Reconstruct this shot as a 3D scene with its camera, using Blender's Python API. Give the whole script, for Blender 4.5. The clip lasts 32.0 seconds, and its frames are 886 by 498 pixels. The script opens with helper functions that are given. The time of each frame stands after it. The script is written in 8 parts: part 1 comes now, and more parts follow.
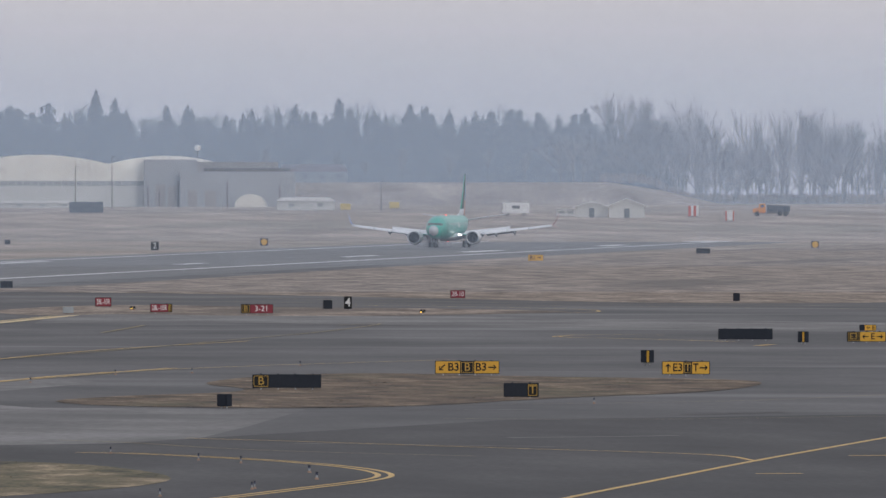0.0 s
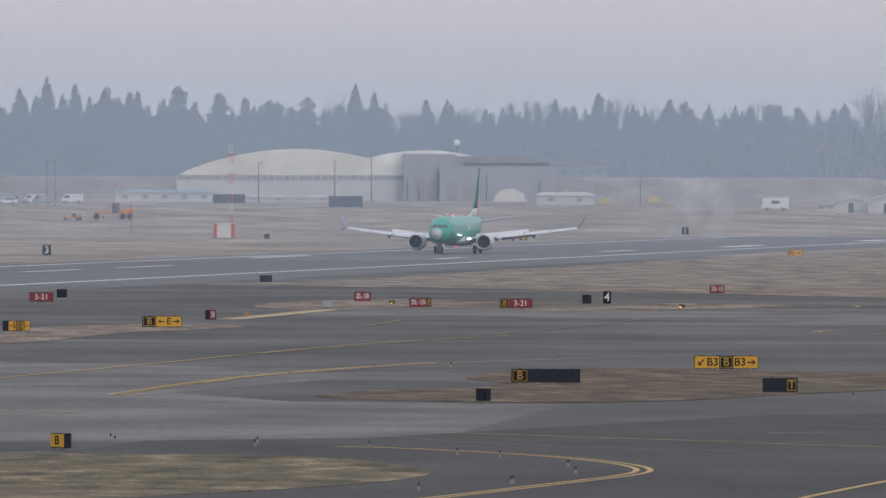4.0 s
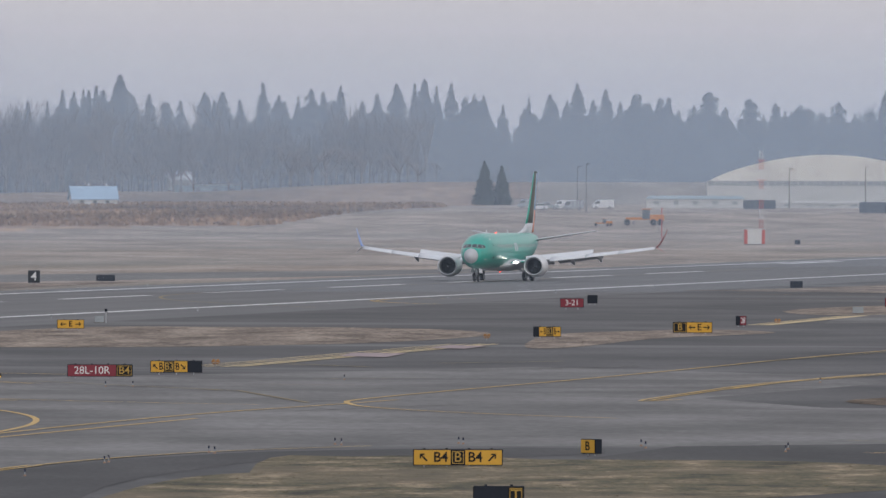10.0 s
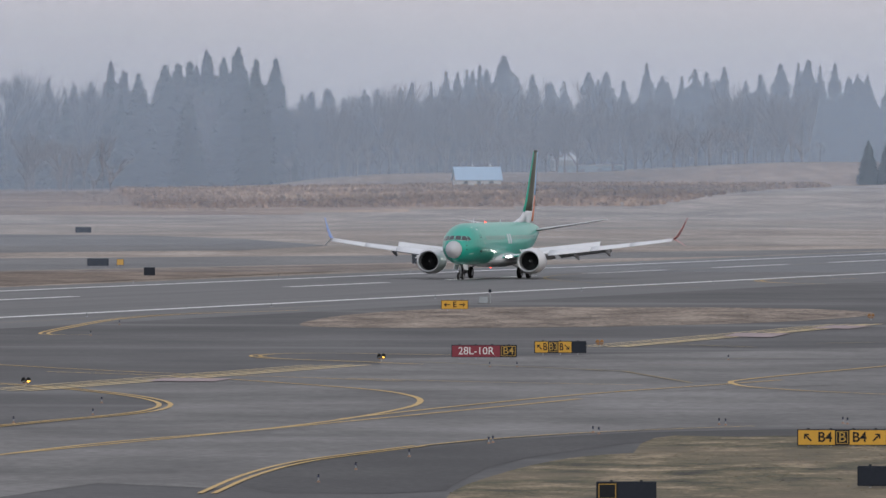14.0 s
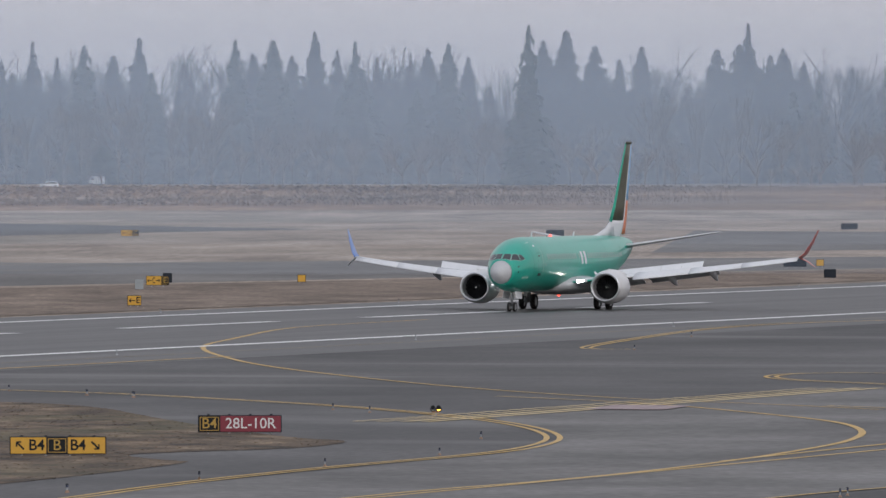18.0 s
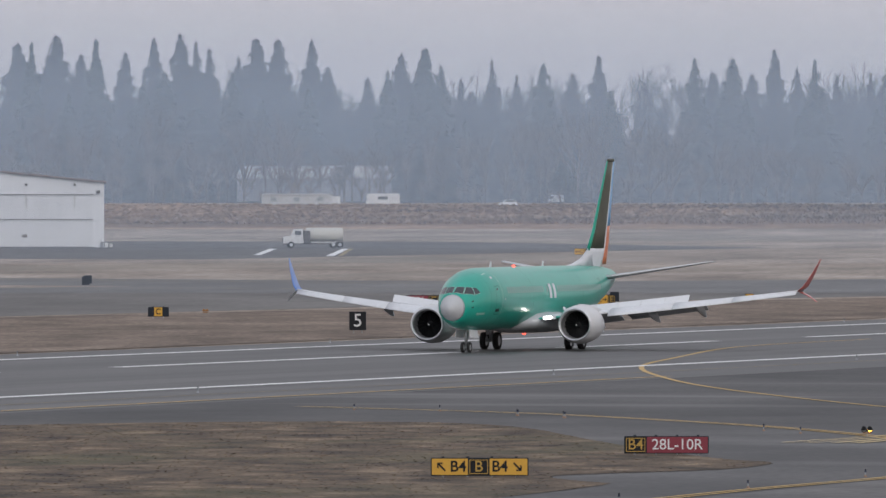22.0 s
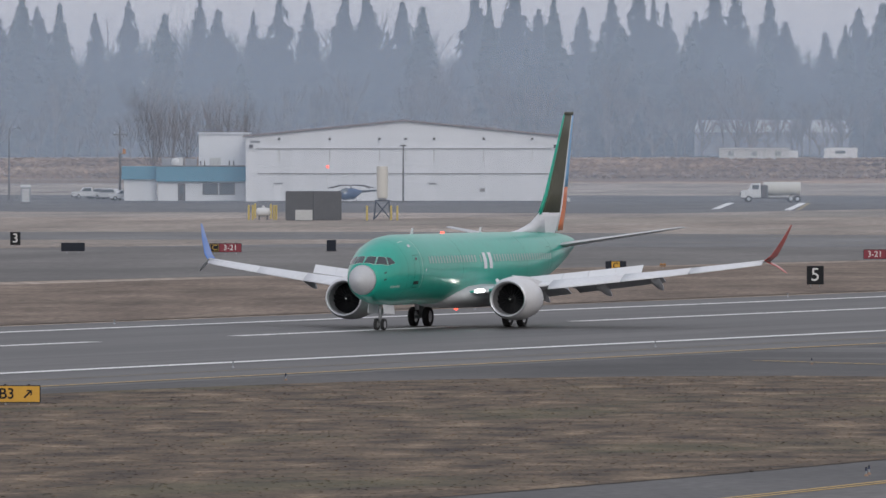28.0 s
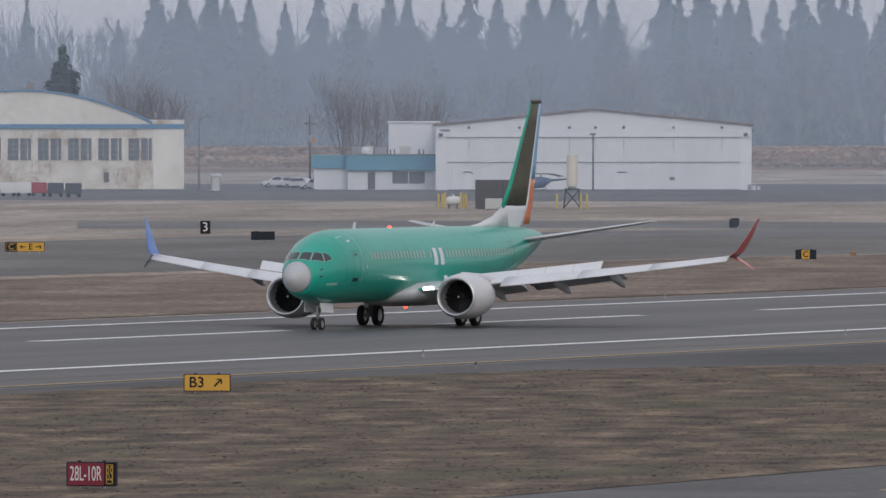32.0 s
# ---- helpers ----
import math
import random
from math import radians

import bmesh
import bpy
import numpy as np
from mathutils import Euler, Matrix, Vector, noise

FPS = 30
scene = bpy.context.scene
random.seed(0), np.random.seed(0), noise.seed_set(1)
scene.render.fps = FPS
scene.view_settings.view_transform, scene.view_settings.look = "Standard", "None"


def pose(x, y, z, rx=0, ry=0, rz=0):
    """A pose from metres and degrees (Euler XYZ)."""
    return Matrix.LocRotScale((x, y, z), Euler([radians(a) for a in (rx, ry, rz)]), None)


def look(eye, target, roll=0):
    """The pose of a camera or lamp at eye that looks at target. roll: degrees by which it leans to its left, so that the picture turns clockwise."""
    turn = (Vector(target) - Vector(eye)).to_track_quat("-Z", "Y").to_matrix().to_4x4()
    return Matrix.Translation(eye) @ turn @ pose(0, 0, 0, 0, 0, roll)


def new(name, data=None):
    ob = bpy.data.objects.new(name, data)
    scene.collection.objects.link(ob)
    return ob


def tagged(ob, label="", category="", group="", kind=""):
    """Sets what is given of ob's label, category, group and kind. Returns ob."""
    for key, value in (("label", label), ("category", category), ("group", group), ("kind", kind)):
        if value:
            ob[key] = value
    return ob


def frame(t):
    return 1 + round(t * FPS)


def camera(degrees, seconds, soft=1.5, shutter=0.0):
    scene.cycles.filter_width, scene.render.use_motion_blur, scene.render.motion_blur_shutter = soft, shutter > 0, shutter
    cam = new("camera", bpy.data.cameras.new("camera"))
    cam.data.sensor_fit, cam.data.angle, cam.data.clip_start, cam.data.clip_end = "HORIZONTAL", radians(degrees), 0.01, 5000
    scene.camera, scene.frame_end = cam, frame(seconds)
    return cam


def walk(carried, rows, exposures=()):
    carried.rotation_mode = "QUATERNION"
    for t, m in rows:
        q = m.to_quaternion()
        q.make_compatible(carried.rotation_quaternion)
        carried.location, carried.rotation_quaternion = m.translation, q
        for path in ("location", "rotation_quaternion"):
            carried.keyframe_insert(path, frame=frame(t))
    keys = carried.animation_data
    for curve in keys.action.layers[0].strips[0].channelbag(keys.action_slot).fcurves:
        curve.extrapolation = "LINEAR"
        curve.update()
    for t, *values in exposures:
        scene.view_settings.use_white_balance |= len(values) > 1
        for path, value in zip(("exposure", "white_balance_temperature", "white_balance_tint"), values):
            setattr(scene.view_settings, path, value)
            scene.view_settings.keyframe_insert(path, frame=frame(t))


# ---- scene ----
# An airliner rolls out after landing, seen through a long lens from a roof beside the airfield.
# x runs along the runway, y away from the viewer, z up.
EYE_HEIGHT = 11.96
PATH = [  # seconds, metres along the runway, heading, tilt, lean
    (0.0, -99.85, 6.8422, -0.3205, -0.001),
    (0.5, -99.85, 6.9073, -0.3200, 0.042),
    (1.0, -99.85, 6.9865, -0.3176, 0.032),
    (1.5, -99.85, 6.9881, -0.3147, 0.087),
    (2.0, -99.85, 7.2050, -0.2991, 0.015),
    (2.5, -99.85, 7.5329, -0.3682, 0.066),
    (3.0, -99.85, 7.6914, -0.3605, 0.082),
    (3.5, -99.85, 7.8400, -0.3614, 0.087),
    (4.0, -99.85, 8.0075, -0.3455, 0.100),
    (4.5, -99.85, 8.3059, -0.3661, 0.090),
    (5.0, -99.85, 8.4427, -0.3685, 0.092),
    (5.5, -99.85, 8.5839, -0.3710, 0.094),
    (6.0, -99.85, 8.7295, -0.3737, 0.095),
    (6.5, -99.85, 8.8795, -0.3767, 0.097),
    (7.0, -99.85, 9.2167, -0.3783, 0.106),
    (7.5, -99.85, 9.3442, -0.3287, 0.093),
    (8.0, -99.85, 9.6843, -0.3435, 0.022),
    (8.5, -99.85, 9.8183, -0.3397, 0.071),
    (9.0, -99.85, 10.0415, -0.3642, 0.025),
    (9.5, -99.85, 10.3267, -0.3603, 0.037),
    (10.0, -99.85, 10.3921, -0.3231, 0.103),
    (10.5, -99.85, 10.5662, -0.3150, 0.057),
    (11.0, -99.85, 10.7247, -0.3009, 0.068),
    (11.5, -99.85, 11.2531, -0.3690, 0.113),
    (12.0, -99.85, 11.3745, -0.3714, 0.116),
    (12.5, -99.85, 11.4497, -0.3740, 0.137),
    (13.0, -99.85, 11.6512, -0.3480, 0.090),
    (13.5, -99.85, 11.9954, -0.3451, 0.079),
    (14.0, -99.85, 12.1173, -0.4128, -0.012),
    (14.5, -91.00, 12.6591, -0.4369, -0.018),
    (15.0, -75.00, 13.0880, -0.4474, 0.005),
    (15.5, -59.00, 13.5682, -0.4601, 0.028),
    (16.0, -43.00, 14.0848, -0.4743, 0.051),
    (16.5, -27.00, 14.6158, -0.4890, 0.073),
    (17.0, -17.00, 15.1856, -0.4913, -0.073),
    (17.5, -10.50, 15.8516, -0.4792, -0.089),
    (18.0, -5.50, 16.2387, -0.4428, -0.018),
    (18.5, -1.80, 16.5277, -0.4518, 0.042),
    (19.0, -0.00, 16.7292, -0.4798, -0.023),
    (19.5, -0.00, 17.0095, -0.4762, -0.029),
    (20.0, -0.00, 17.1921, -0.4345, -0.011),
    (20.5, -0.00, 17.4633, -0.4543, -0.027),
    (21.0, -0.00, 17.9099, -0.3609, 0.035),
    (21.5, -0.00, 18.2046, -0.3579, -0.036),
    (22.0, -0.00, 18.3312, -0.3597, -0.014),
    (22.5, -0.00, 18.6515, -0.3595, 0.048),
    (23.0, -0.00, 18.7353, -0.3714, 0.009),
    (23.5, -0.00, 18.8979, -0.5311, -0.043),
    (24.0, -0.00, 19.1011, -0.6315, -0.007),
    (24.5, -0.00, 19.1767, -0.6309, 0.043),
    (25.0, -0.00, 19.3517, -0.6195, 0.029),
    (25.5, -0.00, 19.5215, -0.6079, 0.015),
    (26.0, -0.00, 19.6849, -0.5960, 0.000),
    (26.5, -0.00, 19.8410, -0.5838, -0.014),
    (27.0, -0.00, 20.0878, -0.5548, 0.069),
    (27.5, -0.00, 20.2702, -0.5833, -0.071),
    (28.0, -0.00, 20.3875, -0.5654, -0.005),
    (28.5, -0.00, 20.4841, -0.5662, -0.026),
    (29.0, -0.00, 20.5417, -0.3918, -0.077),
    (29.5, -0.00, 20.6399, -0.5219, -0.027),
    (30.0, -0.00, 20.9502, -0.5195, -0.030),
    (30.5, -0.00, 21.0390, -0.5029, -0.025),
    (31.0, -0.00, 21.1084, -0.5302, -0.018),
    (31.5, -0.00, 21.1702, -0.6045, -0.034),
    (32.0, -0.00, 21.2409, -0.6162, -0.035),
]


def aim(x, heading, tilt, lean):
    eye = Vector((x, 0.0, EYE_HEIGHT))
    h, p = radians(heading), radians(tilt)
    return look(eye, eye + Vector((math.cos(h) * math.cos(p), math.sin(h) * math.cos(p), math.sin(p))) * 900, lean)


cam = camera(3.981, 32.0, soft=1.5)
walk(cam, [(t, aim(x, h, p, r)) for t, x, h, p, r in PATH], exposures=[(0.0, 0.0), (29.0, 0.0), (30.5, -0.03), (32.0, -0.11)])

# ---- light: high overcast, a weak broad sun behind cloud ----
SUN_HEIGHT, SUN_TURN = radians(34), radians(215)
world = bpy.data.worlds.new("overcast")
scene.world = world
world.use_nodes = True
wn, wl = world.node_tree.nodes, world.node_tree.links
wn.clear()
w_sky = wn.new("ShaderNodeTexSky")
w_sky.sky_type, w_sky.sun_disc = "NISHITA", False
w_sky.sun_elevation, w_sky.sun_rotation = SUN_HEIGHT, SUN_TURN
w_sky.dust_density, w_sky.air_density = 4.0, 1.5
w_scale = wn.new("ShaderNodeMix")
w_scale.data_type, w_scale.blend_type = "RGBA", "MULTIPLY"
w_scale.inputs[0].default_value = 1.0
w_scale.inputs[7].default_value = (0.10, 0.10, 0.10, 1)
w_mix = wn.new("ShaderNodeMix")
w_mix.data_type = "RGBA"
w_mix.inputs[0].default_value = 0.85
w_bg, w_out = wn.new("ShaderNodeBackground"), wn.new("ShaderNodeOutputWorld")
wl.new(w_sky.outputs[0], w_scale.inputs[6])
wl.new(w_scale.outputs[2], w_mix.inputs[6])
# the cloud is mauve grey low down and brighter and cooler overhead
w_co, w_sep, w_ramp = wn.new("ShaderNodeTexCoord"), wn.new("ShaderNodeSeparateXYZ"), wn.new("ShaderNodeValToRGB")
w_ramp.color_ramp.elements[0].position, w_ramp.color_ramp.elements[0].color = 0.05, (0.70, 0.662, 0.698, 1)
w_ramp.color_ramp.elements[1].position, w_ramp.color_ramp.elements[1].color = 0.6, (0.69, 0.72, 0.81, 1)
wl.new(w_co.outputs["Generated"], w_sep.inputs[0])
wl.new(w_sep.outputs["Z"], w_ramp.inputs[0])
wl.new(w_ramp.outputs[0], w_mix.inputs[7])
wl.new(w_mix.outputs[2], w_bg.inputs[0])
w_bg.inputs[1].default_value = 1.0
wl.new(w_bg.outputs[0], w_out.inputs[0])

sun = new("sun", bpy.data.lights.new("sun", "SUN"))
sun.data.energy, sun.data.angle, sun.data.color = 0.7, radians(14), (1.0, 0.99, 0.97)
sun.matrix_world = look((-400, -300, 400), (600, 250, 0))
scene.view_settings.exposure = 0.0

# ---- materials ----


def mat(name, base, rough=0.7, metal=0.0, var=0.25, scale=1.0, fine=12.0, bump=0.15, tint=None, stretch=(1, 1, 1), glow=0.0, coat=0.0, rand=0.0, spec=0.5):
    """A surface with variation at two scales and fine relief; scale in features per metre."""
    m = bpy.data.materials.new(name)
    m.use_nodes = True
    n, l = m.node_tree.nodes, m.node_tree.links
    b = n["Principled BSDF"]
    b.inputs["Roughness"].default_value, b.inputs["Metallic"].default_value = rough, metal
    b.inputs["Coat Weight"].default_value = coat
    b.inputs["Specular IOR Level"].default_value = spec
    co, mp = n.new("ShaderNodeTexCoord"), n.new("ShaderNodeMapping")
    mp.inputs["Scale"].default_value = stretch
    l.new(co.outputs["Object"], mp.inputs[0])
    big, small = n.new("ShaderNodeTexNoise"), n.new("ShaderNodeTexNoise")
    for tx, s, d in ((big, scale, 4), (small, fine, 3)):
        tx.inputs["Scale"].default_value, tx.inputs["Detail"].default_value = s, d
        l.new(mp.outputs[0], tx.inputs["Vector"])
    ad = n.new("ShaderNodeMath")
    ad.operation = "ADD"
    l.new(big.outputs[0], ad.inputs[0])
    l.new(small.outputs[0], ad.inputs[1])
    rp = n.new("ShaderNodeValToRGB")
    rp.color_ramp.elements[0].position, rp.color_ramp.elements[1].position = 0.3, 0.7
    half = n.new("ShaderNodeMath")
    half.operation = "MULTIPLY"
    half.inputs[1].default_value = 0.5
    l.new(ad.outputs[0], half.inputs[0])
    src = half.outputs[0]
    if rand:
        oi, mr, a2 = n.new("ShaderNodeObjectInfo"), n.new("ShaderNodeMapRange"), n.new("ShaderNodeMath")
        a2.operation = "ADD"
        mr.inputs["To Min"].default_value, mr.inputs["To Max"].default_value = -rand, rand
        l.new(oi.outputs["Random"], mr.inputs["Value"])
        l.new(mr.outputs[0], a2.inputs[0])
        l.new(src, a2.inputs[1])
        src = a2.outputs[0]
    l.new(src, rp.inputs[0])
    t = tint or base
    rp.color_ramp.elements[0].color = (*[c * (1 - var) for c in base], 1)
    rp.color_ramp.elements[1].color = (*[min(1, c * (1 + var)) for c in t], 1)
    l.new(rp.outputs[0], b.inputs["Base Color"])
    if bump:
        bp = n.new("ShaderNodeBump")
        bp.inputs["Strength"].default_value, bp.inputs["Distance"].default_value = bump, 0.02
        l.new(small.outputs[0], bp.inputs["Height"])
        l.new(bp.outputs[0], b.inputs["Normal"])
    if glow:
        b.inputs["Emission Color"].default_value, b.inputs["Emission Strength"].default_value = (*base, 1), glow
    return m


def layered(name, colours, scale, detail=6, rough=0.9, stretch=(1, 1, 1), bump=0.3, fine=3.0, marks=None, spec=0.5, turn=0.0, grain=(0.3, 0.7, 0.28, 0.72)):
    """Ground cover: a noise of several colours, finer grain over it, and wear marks drawn out along the ground."""
    m = bpy.data.materials.new(name)
    m.use_nodes = True
    n, l = m.node_tree.nodes, m.node_tree.links
    b = n["Principled BSDF"]
    b.inputs["Roughness"].default_value = rough
    b.inputs["Specular IOR Level"].default_value = spec
    co, mp = n.new("ShaderNodeTexCoord"), n.new("ShaderNodeMapping")
    mp.vector_type = "TEXTURE"
    mp.inputs["Scale"].default_value = [1 / s for s in stretch]
    mp.inputs["Rotation"].default_value = (0, 0, radians(turn))
    l.new(co.outputs["Object"], mp.inputs[0])
    a, c = n.new("ShaderNodeTexNoise"), n.new("ShaderNodeTexNoise")
    a.inputs["Scale"].default_value, a.inputs["Detail"].default_value, a.inputs["Roughness"].default_value = scale, detail, 0.62
    c.inputs["Scale"].default_value, c.inputs["Detail"].default_value = fine, 4
    l.new(mp.outputs[0], a.inputs[0])
    l.new(mp.outputs[0], c.inputs[0])
    rp = n.new("ShaderNodeValToRGB")
    el = rp.color_ramp.elements
    el[0].position, el[0].color = 0.34, (*colours[0], 1)
    el[1].position, el[1].color = 0.66, (*colours[-1], 1)
    for i, col in enumerate(colours[1:-1]):
        e = el.new(0.34 + 0.32 * (i + 1) / (len(colours) - 1))
        e.color = (*col, 1)
    l.new(a.outputs[0], rp.inputs[0])
    mx = n.new("ShaderNodeMix")
    mx.data_type, mx.blend_type = "RGBA", "OVERLAY"
    mx.inputs[0].default_value = 0.55
    l.new(rp.outputs[0], mx.inputs[6])
    gr = n.new("ShaderNodeValToRGB")
    gr.color_ramp.elements[0].position, gr.color_ramp.elements[0].color = grain[0], (grain[2], grain[2], grain[2], 1)
    gr.color_ramp.elements[1].position, gr.color_ramp.elements[1].color = grain[1], (grain[3], grain[3], grain[3], 1)
    l.new(c.outputs[0], gr.inputs[0])
    l.new(gr.outputs[0], mx.inputs[7])
    out = mx.outputs[2]
    if marks:
        col, st, sc, lo, hi, amt = marks
        m2, t2, r2, x2 = n.new("ShaderNodeMapping"), n.new("ShaderNodeTexNoise"), n.new("ShaderNodeMapRange"), n.new("ShaderNodeMix")
        m2.inputs["Scale"].default_value = st
        l.new(co.outputs["Object"], m2.inputs[0])
        l.new(m2.outputs[0], t2.inputs[0])
        t2.inputs["Scale"].default_value, t2.inputs["Detail"].default_value = sc, 5
        r2.inputs["From Min"].default_value, r2.inputs["From Max"].default_value, r2.inputs["To Max"].default_value = lo, hi, amt
        l.new(t2.outputs[0], r2.inputs[0])
        x2.data_type = "RGBA"
        l.new(r2.outputs[0], x2.inputs[0])
        l.new(out, x2.inputs[6])
        x2.inputs[7].default_value = (*col, 1)
        out = x2.outputs[2]
    l.new(out, b.inputs["Base Color"])
    bp = n.new("ShaderNodeBump")
    bp.inputs["Strength"].default_value, bp.inputs["Distance"].default_value = bump, 0.05
    l.new(c.outputs[0], bp.inputs["Height"])
    l.new(bp.outputs[0], b.inputs["Normal"])
    return m


STRONG = (0.36, 0.64, 0.12, 0.86)
GRASS = layered("winter_grass", [(0.029, 0.019, 0.0115), (0.08, 0.0535, 0.0325), (0.134, 0.092, 0.057), (0.25, 0.181, 0.116)], 0.3, 9, stretch=(0.5, 1.1, 1), fine=4.0, bump=0.5, turn=16, grain=(0.36, 0.64, 0.2, 0.8),
                marks=((0.082, 0.08, 0.034), (0.5, 1.0, 1), 0.07, 0.54, 0.66, 0.5))
GREENER = layered("greening_grass", [(0.028, 0.023, 0.013), (0.088, 0.076, 0.036), (0.165, 0.128, 0.07), (0.36, 0.275, 0.175)], 0.34, 9, stretch=(0.45, 1.0, 1), fine=4.0, bump=0.5, turn=10, grain=(0.36, 0.64, 0.2, 0.8),
                  marks=((0.17, 0.13, 0.08), (0.6, 1.0, 1), 0.08, 0.5, 0.64, 0.6))
INFIELD = layered("brown_infield_grass", [(0.09, 0.063, 0.046), (0.15, 0.108, 0.08), (0.20, 0.148, 0.112), (0.27, 0.205, 0.158)], 0.12, 9, stretch=(0.3, 1.0, 1), fine=2.0, bump=0.4, turn=18, grain=(0.36, 0.64, 0.25, 0.75))
DRY = layered("dry_pale_grass", [(0.10, 0.075, 0.056), (0.185, 0.143, 0.112), (0.26, 0.205, 0.162), (0.36, 0.29, 0.23)], 0.22, 8, stretch=(0.25, 1.0, 1), fine=2.0, bump=0.4, turn=10, grain=(0.36, 0.64, 0.22, 0.78),
              marks=((0.075, 0.06, 0.048), (0.12, 1.0, 1), 0.045, 0.56, 0.66, 0.7))
LEVEE_GROUND = layered("levee_turf", [(0.15, 0.088, 0.052), (0.23, 0.143, 0.088), (0.32, 0.21, 0.135), (0.43, 0.30, 0.20)], 0.012, 9, stretch=(0.6, 1.0, 1), fine=0.25, bump=0.3, turn=14, grain=(0.34, 0.66, 0.25, 0.75),
                       marks=((0.11, 0.075, 0.052), (0.5, 1.0, 1), 0.008, 0.46, 0.6, 0.6))
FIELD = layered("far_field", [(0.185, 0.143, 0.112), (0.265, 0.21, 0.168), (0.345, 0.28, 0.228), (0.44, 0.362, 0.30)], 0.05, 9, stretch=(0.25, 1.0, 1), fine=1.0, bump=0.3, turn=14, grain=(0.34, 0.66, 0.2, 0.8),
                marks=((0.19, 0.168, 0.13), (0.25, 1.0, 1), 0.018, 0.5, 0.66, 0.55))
ASPHALT = layered("runway_asphalt", [(0.042, 0.0395, 0.0395), (0.062, 0.0585, 0.0575), (0.086, 0.081, 0.079)], 0.12, 8, rough=0.52, stretch=(0.12, 1.5, 1), fine=3.0, bump=0.12,
                  marks=((0.034, 0.032, 0.033), (0.012, 1.0, 1), 0.22, 0.48, 0.62, 0.75))
TAXI = layered("taxiway_asphalt", [(0.016, 0.0152, 0.0154), (0.05, 0.0475, 0.047), (0.095, 0.0905, 0.0885)], 0.05, 9, rough=0.66, stretch=(0.5, 0.9, 1), fine=2.5, bump=0.2, turn=14, grain=(0.34, 0.66, 0.25, 0.75),
               marks=((0.17, 0.163, 0.158), (0.9, 0.22, 1), 0.05, 0.56, 0.68, 0.65))
CONCRETE = layered("grooved_concrete", [(0.085, 0.08, 0.078), (0.145, 0.138, 0.132), (0.21, 0.20, 0.193)], 0.08, 8, rough=0.75, stretch=(0.5, 0.9, 1), fine=2.0, bump=0.15, turn=14,
                   marks=((0.06, 0.057, 0.056), (0.5, 0.2, 1), 0.09, 0.54, 0.70, 0.65))
OLD_TAXI = layered("pale_old_asphalt", [(0.085, 0.078, 0.074), (0.125, 0.115, 0.108), (0.17, 0.158, 0.148)], 0.05, 8, rough=0.7, stretch=(0.3, 0.9, 1), fine=1.5, bump=0.15, turn=14)
RAMP = layered("ramp_asphalt", [(0.055, 0.052, 0.051), (0.08, 0.075, 0.073), (0.11, 0.103, 0.10)], 0.06, 8, rough=0.7, stretch=(0.4, 0.9, 1), fine=1.5, bump=0.15, turn=14)
SHOULDER = layered("old_shoulder_asphalt", [(0.024, 0.023, 0.0236), (0.042, 0.04, 0.0405), (0.066, 0.063, 0.062)], 0.09, 8, rough=0.8, stretch=(0.3, 1, 1), fine=3.0, bump=0.25, turn=14)
def tufted(name, base, low, high):
    """The ground's own colours, lighter or darker from tuft to tuft."""
    m = base.copy()
    m.name = name
    n, l = m.node_tree.nodes, m.node_tree.links
    b = n["Principled BSDF"]
    src = b.inputs["Base Color"].links[0].from_socket
    ge, mr, mx = n.new("ShaderNodeNewGeometry"), n.new("ShaderNodeMapRange"), n.new("ShaderNodeVectorMath")
    mr.inputs["To Min"].default_value, mr.inputs["To Max"].default_value = low, high
    l.new(ge.outputs["Random Per Island"], mr.inputs["Value"])
    mx.operation = "SCALE"
    l.new(src, mx.inputs[0])
    l.new(mr.outputs[0], mx.inputs["Scale"])
    l.new(mx.outputs[0], b.inputs["Base Color"])
    return m


TUFT = tufted("grass_tufts", GRASS, 1.0, 1.9)
DRY_TUFT = tufted("dry_grass_tufts", DRY, 1.0, 1.6)
GREEN_TUFT = tufted("green_grass_tufts", GREENER, 1.0, 1.9)
WHITE_PAINT = mat("runway_paint", (0.80, 0.79, 0.78), 0.6, var=0.18, scale=0.6, fine=6)
YELLOW_PAINT = mat("taxiway_paint", (0.56, 0.36, 0.11), 0.6, var=0.2, scale=0.5, fine=6)
WORN_YELLOW = mat("worn_taxiway_paint", (0.27, 0.21, 0.11), 0.7, var=0.3, scale=0.4, fine=5)
RED_PAINT = mat("faded_pavement_lettering", (0.33, 0.25, 0.25), 0.7, var=0.3, scale=0.6, fine=5)

# ---- helpers for meshes ----


def part(name, bm, material, parent=None, label="", smooth=False):
    """Links a bmesh as one mesh object, under a thing or a part when one is given."""
    me = bpy.data.meshes.new(name)
    bm.to_mesh(me)
    bm.free()
    for m in (material if isinstance(material, (list, tuple)) else [material]):
        me.materials.append(m)
    if smooth:
        for f in me.polygons:
            f.use_smooth = True
    ob = new(name, me)
    if parent:
        ob.parent = parent
    if label:
        ob["label"] = label
    return ob


def thing(name, label, category, m=None, group="", kind=""):
    ob = new(name)
    ob.empty_display_size = 0.3
    if m is not None:
        ob.matrix_basis = m
    return tagged(ob, label, category, group, kind)


